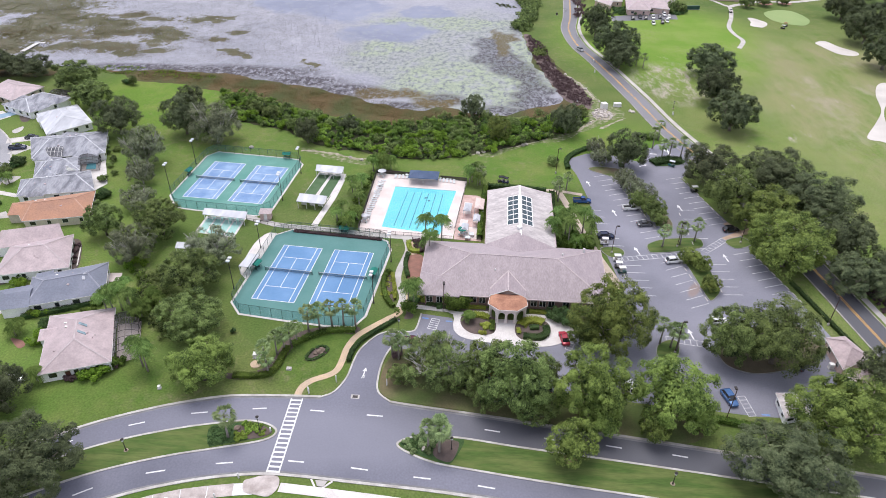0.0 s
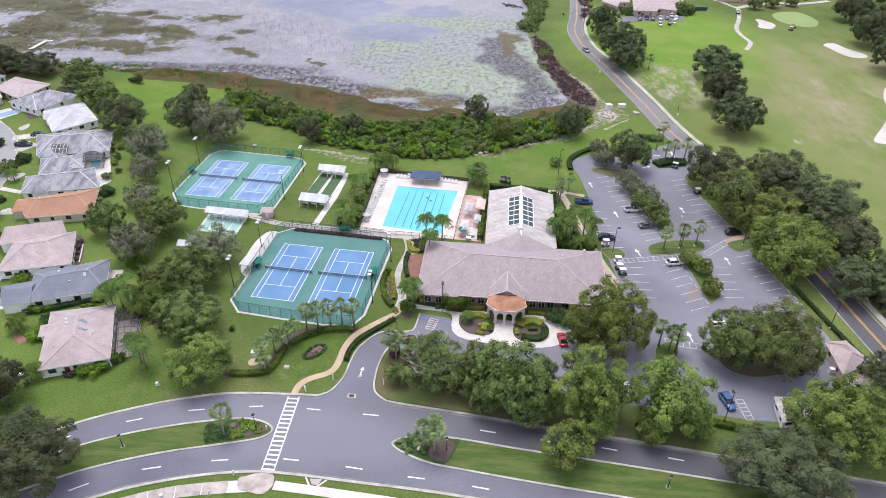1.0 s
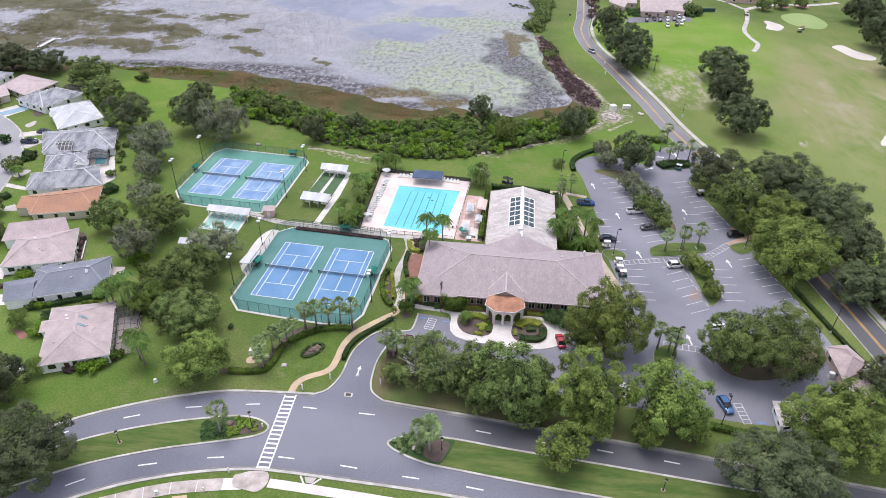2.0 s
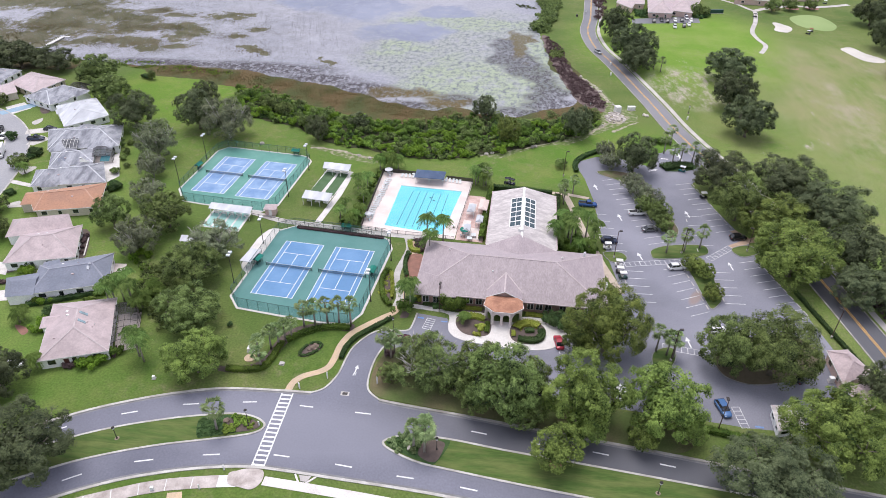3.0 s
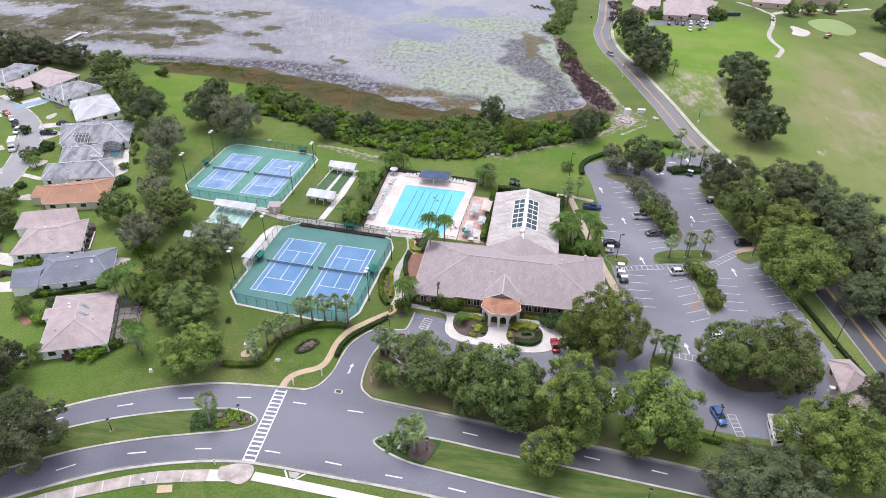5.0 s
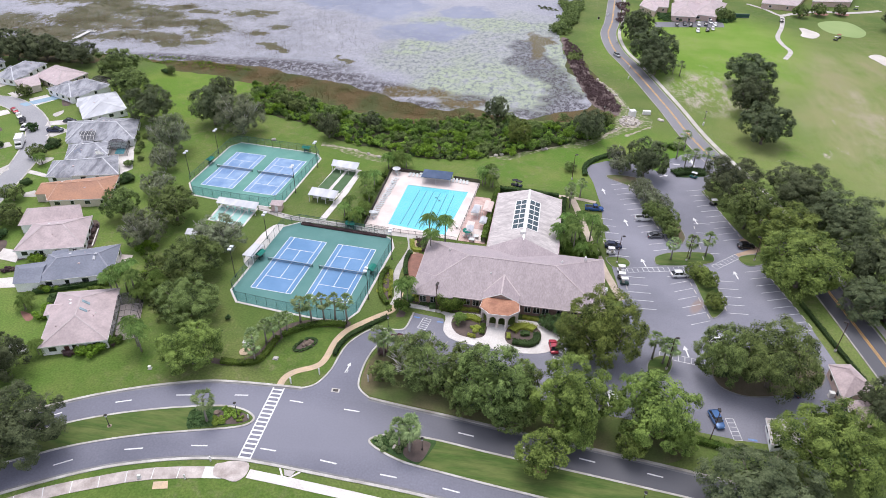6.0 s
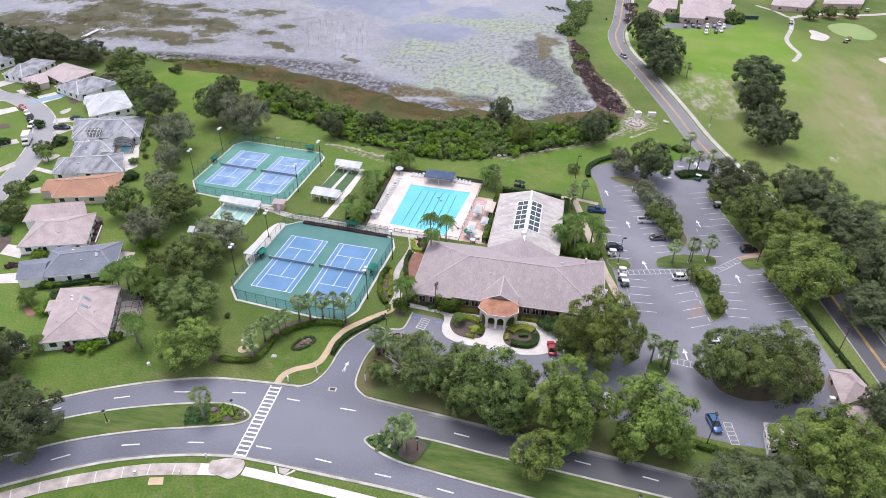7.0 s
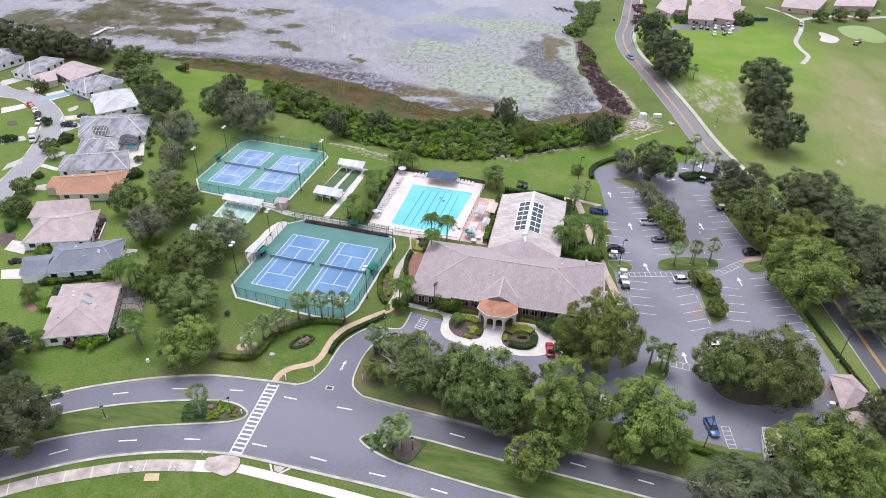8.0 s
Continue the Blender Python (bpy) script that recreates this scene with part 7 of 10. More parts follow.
# maintenance shed at the car park's east side
def shed(points, top, label, wall_h=2.7):
    return house(points, top, ROOF_SHED, STUCCO, label, 0.25, [], 1, wall_h)


shed([(129.5, 9.9), (134.3, 10.8), (136.9, 4.2), (129.2, -0.3)], 4.6, "small stucco building with a pinkish hip roof")
shed([(129.5, -0.7), (135.7, 0.8), (135.5, -4.2), (129.4, -7.3)], 4.2, "low stucco annex with a pinkish hip roof")
house([(112.4, -7.9), (116.9, -7.5), (117.7, -13.1), (111.9, -14.7)], 3.1, ROOF_WING, STUCCO_WHITE, "low pale utility building beside the car park", 0.3, [], 0, 2.4)

# golf clubhouse far off
def far_building(points, top, label, wall_h=3.2):
    return house(points, top, ROOF_PINK, STUCCO, label, 0.3, [], 2, wall_h, gap=9.0)


far_building([(130.2, 286.1), (143.4, 286.1), (152.3, 314.4), (133.9, 314.7)], 7.2, "large pink stucco golf clubhouse with hip roof")
far_building([(142.5, 292.6), (155.1, 289.1), (166.5, 320.6), (150.8, 321.6)], 7.2, "wing of the pink stucco golf clubhouse")
far_building([(135.3, 310), (162.3, 314.5), (169.8, 351.1), (139, 348.7)], 9.0, "tall wing of the pink stucco golf clubhouse")
far_building([(120.2, 303.6), (130.5, 303.8), (135.6, 336.4), (123.9, 336.1)], 5.6, "wing of the pink stucco golf clubhouse")
far_building([(187.5, 326.1), (207.2, 323.6), (222.1, 356.4), (197.8, 358.5)], 5.6, "long low golf building with dusty roof")
far_building([(219.4, 336.9), (243, 340.5), (255.9, 371.1), (231.7, 367.5)], 5.6, "long low golf building with dusty roof")
far_building([(114.3, 305.2), (121.9, 293.3), (128.8, 317.4), (119.5, 324.8)], 5.6, "pink stucco building with a hip roof")
flat("golf_parking", [(121.1, 282.9), (156.3, 293), (159.5, 290.5), (158.4, 280.5), (120.3, 273)], 0.05, ASPHALT_FAR, "grey asphalt drive before the golf clubhouse", "road")

# ---- trees ----
def oak_master(seed, radius, leaf, label, leaves, leaf_size=0.2, sparse=0.0):
    """A broad tree: short trunk, forking limbs, and a crown of rounded boughs, each a heap of small leafy sprays with gaps between. Height about 1.5 times the radius."""
    rng = np.random.default_rng(seed)
    th = thing("oak_tree", label, "tree", group="oak trees")
    r = radius
    half, mid, base = 0.73 * r, 0.76 * r, 0.22 * r
    n, k = 29, 12

    def unit(v):
        return v / np.linalg.norm(v, axis=-1, keepdims=True)

    # boughs wound round a broken dome
    i = np.arange(n)
    z = np.clip(1 - 1.68 * (i + rng.uniform(0.1, 0.9, n)) / n, -0.72, 0.98)
    a = i * 2.39996 + rng.uniform(-0.45, 0.45, n)
    flat_r = np.sqrt(1 - z * z)
    way = np.stack([flat_r * np.cos(a), flat_r * np.sin(a), z], 1)
    reach = rng.uniform(0.61, 0.75, (n, 1)) * (1 + 0.05 * np.sin(3 * a + seed)[:, None])
    bough = way * reach * (r, r, half) + (0, 0, mid)
    bough_r = rng.uniform(0.21, 0.32, n) * r
    # sprays over the outside of each bough
    d1 = unit(np.repeat(way, k, 0) * 0.9 + (0, 0, 0.25) + rng.normal(size=(n * k, 3)) * 0.75)
    spray = np.repeat(bough, k, 0) + d1 * np.repeat(bough_r, k)[:, None] * rng.uniform(0.55, 0.95, (n * k, 1)) * (1, 1, 0.85)
    spray_r = np.repeat(bough_r, k) * rng.uniform(0.26, 0.46, n * k)
    m = max(4, int(leaves * 0.84 * (1 - sparse) / (n * k)))
    d2 = unit(rng.normal(size=(n * k * m, 3)) + np.repeat(d1, m, 0) * 0.8 + (0, 0, 0.35))
    p = np.repeat(spray, m, 0) + d2 * np.repeat(spray_r, m)[:, None] * rng.uniform(0.5, 1.1, (len(d2), 1)) * (1, 1, 0.8)
    face = d2 * 0.55 + np.repeat(d1, m, 0) * 0.5 + (0, 0, 0.45) + rng.normal(size=d2.shape) * 0.24
    size = np.full(len(p), leaf_size)
    # a loose inner filling
    q = int(leaves * 0.16 * (1 - sparse))
    d3 = unit(rng.normal(size=(q, 3)))
    p = np.concatenate([p, d3 * rng.uniform(0.25, 0.62, (q, 1)) * (r, r, half) + (0, 0, mid)])
    face = unit(np.concatenate([face, d3 + (0, 0, 0.5) + rng.normal(size=d3.shape) * 0.3]))
    size = np.concatenate([size, np.full(q, leaf_size * 1.7)])[:, None] * rng.uniform(0.55, 1.4, (len(p), 1))
    t = unit(np.cross(face, rng.normal(size=p.shape)))
    b = np.cross(face, t)
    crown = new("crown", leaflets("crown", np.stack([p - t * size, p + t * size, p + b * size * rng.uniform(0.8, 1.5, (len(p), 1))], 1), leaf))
    crown.parent = th
    bm = bmesh.new()
    tube(bm, [(0, 0, -0.1), (0.02 * r, 0.01 * r, base * 0.5), (0, 0, base + 0.1 * r)], [0.07 * r, 0.052 * r, 0.042 * r], 9)
    bare = leaf is LEAF_THIN or leaf is LEAF_GREY
    for j in range(36 if leaf is LEAF_THIN else 16 if bare else 7):
        a = j * 0.9 + rng.uniform(-0.3, 0.3)
        out = rng.uniform(0.45, 0.92 if bare else 0.75) * r
        q = Vector((math.cos(a) * out, math.sin(a) * out, base + (rng.uniform(0.55, 1.15) if bare else rng.uniform(0.45, 0.85)) * r))
        m = Vector((q.x * 0.4, q.y * 0.4, base + 0.22 * r))
        tube(bm, [(0, 0, base * 0.85), m, m.lerp(q, 0.6) + Vector((0, 0, 0.05 * r)), q], [0.036 * r, 0.025 * r, 0.015 * r, 0.005 * r], 6)
        for _ in range(3 if bare else 2):
            e = m.lerp(q, 0.6) + Vector((rng.uniform(-0.25, 0.25) * r, rng.uniform(-0.25, 0.25) * r, 0.26 * r))
            tube(bm, [m.lerp(q, 0.55), e], [0.012 * r, 0.003 * r], 5)
    part("trunk", bm, BARK_PALE if bare else BARK, th, "", True)
    return th


KINDS = {
    "oak": ("leaf", LEAF_OAK, "broad live oak with dense dark green crown"),
    "fresh": ("leaf", LEAF_FRESH, "broad oak with fresh yellowish-green crown"),
    "dark": ("leaf", LEAF_DARK, "broad oak with very dark green crown"),
    "deep": ("leaf", LEAF_DEEP, "dense oak with a compact blackish-green crown"),
    "thin": ("leaf", LEAF_THIN, "old oak with pale bare limbs showing through its crown"),
    "grey": ("leaf", LEAF_GREY, "oak hung with grey moss, thin crown"),
}
masters = {}
turns = random.Random(5)


def plant(kind, spots):
    """Trees of one kind; spots: x, y, crown radius and, where known, height."""
    _, leaf, label = KINDS[kind]
    for i, (x, y, r, *tall) in enumerate(spots):
        far = 2 if y < 24 and x > -70 else 0 if y > 124 or x < -100 else 1
        big = 2 if r > 9 and far else (1 if r > 5.6 else 0)
        key = (kind, big, far, i % 3)
        fresh = key not in masters
        if fresh:
            R = (4.4, 7.2, 11.0)[big]
            leaves, size = (((4600, 0.21), (10500, 0.25)), ((6200, 0.175), (13500, 0.20), (21000, 0.235)), ((9000, 0.14), (23000, 0.155), (38000, 0.18)))[far][big]
            masters[key] = (oak_master(11 * len(masters) + 3, R, leaf, label, leaves, size, {"thin": 0.4, "grey": 0.3}.get(kind, 0.0)), R)
        ob, R = masters[key]
        up = (tall[0] if tall else 1.45 * r) / (1.485 * R)
        made = ob if fresh else copy_thing(ob, pose(x, y, 0))
        made.location, made.rotation_euler = (x, y, 0), (0, 0, turns.uniform(0, 6.28))
        made.scale = (r / R, r / R * turns.uniform(0.95, 1.05), up)


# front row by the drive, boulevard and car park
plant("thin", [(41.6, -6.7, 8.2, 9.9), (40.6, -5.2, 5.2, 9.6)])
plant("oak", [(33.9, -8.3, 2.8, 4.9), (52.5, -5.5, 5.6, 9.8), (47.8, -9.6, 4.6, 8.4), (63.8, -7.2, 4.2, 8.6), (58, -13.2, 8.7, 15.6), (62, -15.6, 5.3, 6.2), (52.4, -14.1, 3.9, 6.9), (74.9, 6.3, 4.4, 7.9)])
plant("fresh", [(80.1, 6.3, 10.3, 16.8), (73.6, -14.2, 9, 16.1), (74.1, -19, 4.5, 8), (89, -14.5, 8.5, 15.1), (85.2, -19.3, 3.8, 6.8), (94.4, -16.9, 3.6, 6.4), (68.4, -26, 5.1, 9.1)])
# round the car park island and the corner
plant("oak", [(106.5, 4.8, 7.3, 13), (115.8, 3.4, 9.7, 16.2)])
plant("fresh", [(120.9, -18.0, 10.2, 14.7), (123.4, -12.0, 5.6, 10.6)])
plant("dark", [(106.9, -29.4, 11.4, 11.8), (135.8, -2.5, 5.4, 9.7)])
# west end of the boulevard
plant("deep", [(-28.8, -38, 10.1, 13.5), (-45.6, -21, 6, 10.6), (-45.4, -32.7, 7, 12.5)])
# gardens west of the courts
plant("fresh", [(-7.9, -10.7, 7.4, 10.3)])
plant("oak", [(-16.4, 4.4, 8.1, 9.4), (-21.5, 19.1, 8.1, 11.3), (-39.6, 43.2, 7.6, 10.9), (-55.2, 41.5, 5.7, 10.1)])
plant("grey", [(-21, 31.5, 7.6, 9.8), (-42, 30.5, 6.5, 10.4), (-62.3, 84.1, 7.7, 13.8), (-58, 71.4, 4.8, 8.2), (-52.4, 56.9, 5.4, 7)])
plant("dark", [(-82.1, 107.1, 9.3, 13.7)])
# by the lake
plant("dark", [(-58.1, 108.7, 8.5, 15.2), (-65, 131.4, 5.6, 9.7)])
plant("grey", [(-44.5, 102.6, 10.1, 15.2)])
# tree belt between car park and far road
plant("dark", [(123.5, 86.6, 9.6, 13.5), (144, 85.7, 10.8, 12.9), (151.2, 67.9, 11.5, 13.4), (148.2, 46.2, 8, 14.3), (145.5, 31, 8.1, 10.3), (156.6, 33.7, 8.3, 11.3), (144.8, 72.2, 5.8, 7.7)])
plant("oak", [(124.4, 68.4, 8.5, 14.9)])
plant("fresh", [(132.8, 61.3, 10.3, 12.1), (131.8, 41.7, 12.1, 15.1), (134.2, 43.4, 6.6, 9.6)])
# car park islands
plant("deep", [(98, 95.3, 7.7, 13.7)])
plant("grey", [(89.4, 104.5, 3.7, 6.6), (90.5, 98, 4, 5.3), (95.8, 81.7, 3.9, 6.8), (97.9, 76.9, 3.7, 6.5), (100.6, 71.5, 3.9, 6.9)])
plant("oak", [(98, 69.2, 3.5, 6.1), (101.6, 64.3, 3.8, 6.8), (102.1, 59.7, 3, 5.3)])
plant("fresh", [(106.7, 41.4, 3.3, 4.3), (109.3, 37.4, 2.6, 4.7), (109.2, 29.1, 2.7, 4.7)])
# golf course
plant("deep", [(150.3, 187.9, 11.8, 14.4), (144, 155.9, 9, 15.7), (143.2, 129.5, 10.2, 15.1)])
# along the far road
plant("deep", [(107.2, 243.3, 9.2, 16.4), (111.1, 207.5, 11.3, 17.7), (112, 196.2, 8.7, 12.9)])
plant("oak", [(-99.0, 154.0, 2.0, 4.2)])
# far golf course and behind the houses
plant("deep", [(252.4, 290.4, 10.9, 15.5), (244.6, 245.4, 12.8, 20.3), (235.3, 205.2, 12.6, 20), (272, 264.6, 13.5, 21.4), (292.3, 321.3, 14.4, 17.3)])
plant("dark", [(-197.1, 160.2, 12.1, 15.4), (-176.1, 157.9, 11, 14.2), (-162.3, 159.2, 9.1, 12), (-145.7, 159.4, 8.8, 10.3)])
plant("oak", [(-119.3, 146.9, 9.9, 12.2), (-104.2, 130.4, 8, 9.9), (-158.7, 164.9, 6.4, 6.9)])
plant("oak", [(74, 95.6, 2.3)])
plant("oak", [(-93.3, 44.9, 3.8), (-84.9, 32.5, 4.4), (-89.4, 34.3, 3.2), (-104.6, 71.9, 3.3), (-144.3, 119.4, 3.4)])

# ---- palms ----
def palm_master(seed, height, leaf, label, fan=False, fronds=18, reach=2.4):
    rng = random.Random(seed)
    th = thing("palm_tree", label, "palm", group="palms")
    bend = rng.uniform(-0.25, 0.25)
    top = Vector((bend, rng.uniform(-0.2, 0.2), height))
    bm = bmesh.new()
    rad = 0.2 if fan else 0.17
    tube(bm, [(0, 0, -0.1), (0.1 * bend, 0, height * 0.33), (0.45 * bend, 0, height * 0.66), top], [rad * 1.4, rad, rad * 0.95, rad * 1.1], 8)
    part("trunk", bm, PALM_BARK, th, "", True)
    vs = []

    def quad(a, b, c, d):
        vs.append([tuple(a), tuple(b), tuple(c), tuple(d)])

    for i in range(fronds):
        a = i * 2.399 + rng.uniform(-0.2, 0.2)
        lift = rng.uniform(-0.95, 1.35) if fan else rng.uniform(-0.15, 1.35)
        out = Vector((math.cos(a), math.sin(a), 0))
        side = Vector((-out.y, out.x, 0))
        if fan:
            stem = reach * rng.uniform(0.45, 0.65)
            hub = top + out * stem * math.cos(lift) + Vector((0, 0, stem * math.sin(lift)))
            ahead = (out * math.cos(lift) + Vector((0, 0, math.sin(lift)))).normalized()
            quad(top - side * 0.03, top + side * 0.03, hub + side * 0.02, hub - side * 0.02)
            for k in range(9):
                splay = (k - 4) * 0.27
                e = (ahead * math.cos(splay) + side * math.sin(splay)).normalized()
                ln = reach * 0.52 * rng.uniform(0.8, 1.15)
                tip = hub + e * ln + Vector((0, 0, -0.28 * ln))
                w = side * math.cos(splay) - ahead * math.sin(splay)
                mid = hub + e * ln * 0.55 + Vector((0, 0, 0.03))
                quad(hub, mid - w * 0.085, tip, mid + w * 0.085)
        else:
            pts, steps = [], 7
            for s in range(steps + 1):
                u = s / steps
                drop = -1.75 * u * u * reach * 0.5
                pts.append(top + out * reach * u * math.cos(lift * 0.7) + Vector((0, 0, reach * u * math.sin(lift) + drop)))
            for s in range(steps):
                p, q = pts[s], pts[s + 1]
                quad(p - side * 0.025, p + side * 0.025, q + side * 0.02, q - side * 0.02)
                for k in (0.0, 0.5):
                    b = p.lerp(q, k)
                    ln = reach * 0.27 * (1 - abs((s + k) / steps - 0.45)) * rng.uniform(0.8, 1.15)
                    for sg in (-1, 1):
                        tip = b + side * sg * ln + (q - p).normalized() * ln * 0.5 + Vector((0, 0, -0.75 * ln))
                        m = b.lerp(tip, 0.5) + Vector((0, 0, 0.06))
                        w = (q - p).normalized() * 0.11
                        quad(b, m - w, tip, m + w)
    crown = new("fronds", quads("fronds", vs, leaf))
    crown.parent = th
    return th


palm_kinds = {}


def palms(kind, height, spots):
    """Palms by where their heads stand over the plan."""
    for i, (x, y) in enumerate(spots):
        key = (kind, i % 3)
        if key not in palm_kinds:
            if kind == "sabal":
                ob = palm_master(20 + i, 5.5, LEAF_SABAL, "cabbage palm with a round grey-green fan crown", True, 30, 2.1)
            elif kind == "queen":
                ob = palm_master(40 + i, 7.0, LEAF_PALM, "queen palm with long feathery drooping fronds", False, 24, 3.0)
            else:
                ob = palm_master(60 + i, 3.2, LEAF_BANANA, "low bright green arching areca palm", False, 26, 2.4)
            palm_kinds[key] = (ob, {"sabal": 5.5, "queen": 7.0, "areca": 3.2}[kind])
            s = height / palm_kinds[key][1]
            ob.location, ob.scale, ob.rotation_euler = (x, y, 0), (0.5 + 0.5 * s, 0.5 + 0.5 * s, s), (0, 0, turns.uniform(0, 6.28))
            continue
        ob, h = palm_kinds[key]
        s = height / h * turns.uniform(0.92, 1.08)
        made = copy_thing(ob, pose(x, y, 0, 0, 0, turns.uniform(0, 360)))
        made.scale = (0.5 + 0.5 * s, 0.5 + 0.5 * s, s)


palms("sabal", 5.8, [(10.6, 6.4), (13.1, 7.1), (15.8, 8.2), (18.5, 8.6), (21.4, 8.4)])
palms("sabal", 4.9, [(3.6, -4.6), (5.3, -1.8), (5.1, -7.9), (7.8, 1.1), (8.9, 2.2), (6.8, -0.6)])
palms("sabal", 6.3, [(2.2, -25.6), (41.3, -25.2), (43.5, -26.0), (43.4, -24.6)])
palms("sabal", 6.1, [(101.2, 48.2), (106.3, 49.6), (110.9, 51.7), (92.2, 7.9), (94.4, 6.9), (95.7, 6.2)])
palms("sabal", 5.9, [(114.3, 118.4), (110.8, 111.2), (112.1, 102.5), (115.1, 104.1), (119.1, 104.5), (121.9, 99)])
palms("sabal", 5.2, [(73.9, 75.6), (77.1, 78.1), (73.9, 71.2), (120.6, 199.6), (123.2, 196.6), (46.9, 81.2), (49.5, 79.5)])
palms("sabal", 5.3, [(31.2, -0.3), (32.8, -1.5), (33.2, 0.4)])
palms("queen", 8.2, [(34.8, 45.9), (39.4, 44.8), (36.5, 37.6)])
palms("queen", 7.4, [(34.3, 17.1), (33.1, 15.9), (72.2, 54.2), (74.4, 51.9), (76.7, 54.6), (81.1, 48.9), (79.5, 53.6), (70.1, 48), (74.8, 47.4)])
palms("queen", 5.8, [(9.5, 71.3), (11.4, 66.7), (9.2, 55.2), (12.6, 71.5), (13.2, 62.3), (8.7, 51.3), (46.2, 79.8), (48.4, 83.2)])
palms("queen", 7, [(-22.8, -7.8), (-21, -9.3), (-35.8, 10.1), (-37.3, 8.9), (-32.2, 8.2), (-35.6, 12.4), (-38.1, 7.8)])
palms("areca", 3.9, [(-30.1, 8.3), (-30.2, 6.3), (-29.5, 9.7), (13.6, 55.6), (12.5, 52.3), (11.6, 49.8), (76.9, 45.6), (71.4, 48), (79.8, 46.4)])
palms("areca", 4.6, [(15.2, 87.2), (17.6, 86.4), (16.9, 88.6), (19.6, 87.4), (14.0, 85.6), (46.9, 82.2), (48.8, 79.2)])
palms("areca", 2.2, [(48.0, 12.6)])
palms("areca", 3.5, [(-42.9, -13.9), (-55.3, 0.4), (-56, -0.6), (-29.7, 13.9), (-27.1, 12), (-100.1, 67.8)])

# ---- hedges and shrubs ----
def hedge(points, width, height, label, leaf=None, dens=95, name="hedge", leaf_size=0.14):
    """A clipped hedge along a line: a dark core with leaves over it."""
    rng = np.random.default_rng(len(points) + int(abs(points[0][0]) * 7))
    th = thing(name, label, "hedge")
    line = rounded(points, False, 4)
    bm = bmesh.new()
    band(bm, line, width * 0.8, height * 0.86, 0.0)
    part("core", bm, leaf or LEAF_HEDGE, th)
    out = []
    for (ax, ay), (bx, by) in zip(line, line[1:]):
        ln = math.hypot(bx - ax, by - ay)
        n = max(4, int(ln * dens * (width + 2 * height) / 3))
        d = np.array(((bx - ax) / ln, (by - ay) / ln))
        s = np.array((-d[1], d[0]))
        u = rng.uniform(0, 1, n)
        w = rng.uniform(0, width + 2 * height, n)
        off = np.where(w < height, -width / 2, np.where(w < height + width, w - height - width / 2, width / 2))
        z = np.where(w < height, w, np.where(w < height + width, height, width + 2 * height - w))
        p = np.stack([ax + d[0] * u * ln + s[0] * off, ay + d[1] * u * ln + s[1] * off, z], 1)
        out.append(leaf_cloud(rng, p, np.full(n, 0.12), 1, leaf_size))
    ob = new("leaves", quads("leaves", np.concatenate(out), leaf or LEAF_HEDGE))
    ob.parent = th
    return th


hedge([(-2.2, -9.5), (4.7, -8.7), (6.5, -5.8), (6.9, -2.4), (7.4, 0.2)], 1.3, 1.0, "clipped green hedge beside the lawn", LEAF_SHRUB)
hedge([(8.0, 0.9), (11, 3.6), (14.9, 6.0), (18.9, 6.8), (21.6, 6.8)], 1.5, 1.0, "clipped green hedge below the palms", LEAF_SHRUB)
hedge([(21.8, -3.4), (22.1, 0.2), (23.8, 3.9), (26.8, 7.4), (30.6, 11.6)], 0.9, 0.9, "low clipped hedge along the tan path")
hedge([(13.2, 0.2), (12.2, -1.9), (12.4, -3.1), (13.9, -3.1), (15.9, -1.2)], 0.6, 0.4, "low clipped groundcover round an oval bed")
hedge([(13.6, 0.6), (14.9, 1.2), (16.3, 0.7), (16.1, -0.7)], 0.6, 0.4, "low clipped groundcover round an oval bed")
hedge([(30.6, 39.1), (30.4, 33.8), (31.7, 28.4)], 1.0, 1.0, "curved clipped hedge beside the clubhouse path")
hedge([(27, 30.6), (25.9, 29), (25.7, 24.9), (27.2, 19.3), (29.4, 16.2)], 1.2, 1.1, "curved clipped hedge round a planting bed", LEAF_SHRUB)
hedge([(27.4, 29.6), (28.7, 23.9), (29.4, 19)], 0.8, 0.9, "low hedge in a planting bed", LEAF_LIME)
hedge([(30, 44.6), (31.2, 40.5), (33.6, 40.2)], 1.2, 1.0, "bright green hedge corner beside the clubhouse", LEAF_LIME)
hedge([(51.4, 76.9), (50.6, 64.6), (49.9, 47.6)], 1.5, 2.0, "tall green hedge along the clubhouse wing", LEAF_SHRUB)
hedge([(51.9, 77.3), (59.8, 77.1), (70.5, 75.9)], 1.3, 1.8, "tall green hedge behind the clubhouse wing")
hedge([(72.2, 74.9), (71.2, 59.8), (70.2, 47.8)], 1.6, 1.8, "tall green hedge along the clubhouse wing")
hedge([(70.1, 47.2), (75.5, 46.2), (81.7, 45.3)], 1.8, 1.6, "thick shrub hedge along the clubhouse", LEAF_SHRUB)
hedge([(47.3, 14.0), (50, 14.7), (53, 13.9)], 1.8, 0.9, "low lime green hedge by the entrance", LEAF_LIME)
hedge([(53.6, 12.9), (53.5, 9.2)], 1.1, 0.7, "low green hedge by the entrance", LEAF_SHRUB)
hedge([(60.4, 11.4), (61.6, 13.1), (63.8, 13.7), (65.8, 12.8)], 2.3, 0.9, "low lime green hedge by the entrance", LEAF_LIME)
hedge([(60.8, 7.8), (64.8, 7.7), (66.3, 9.4), (66.2, 11.6)], 1.6, 1.0, "clipped dark green hedge by the entrance")
hedge([(62.4, 10.8), (64.6, 11.2)], 1.2, 0.9, "clipped dark green hedge by the entrance")
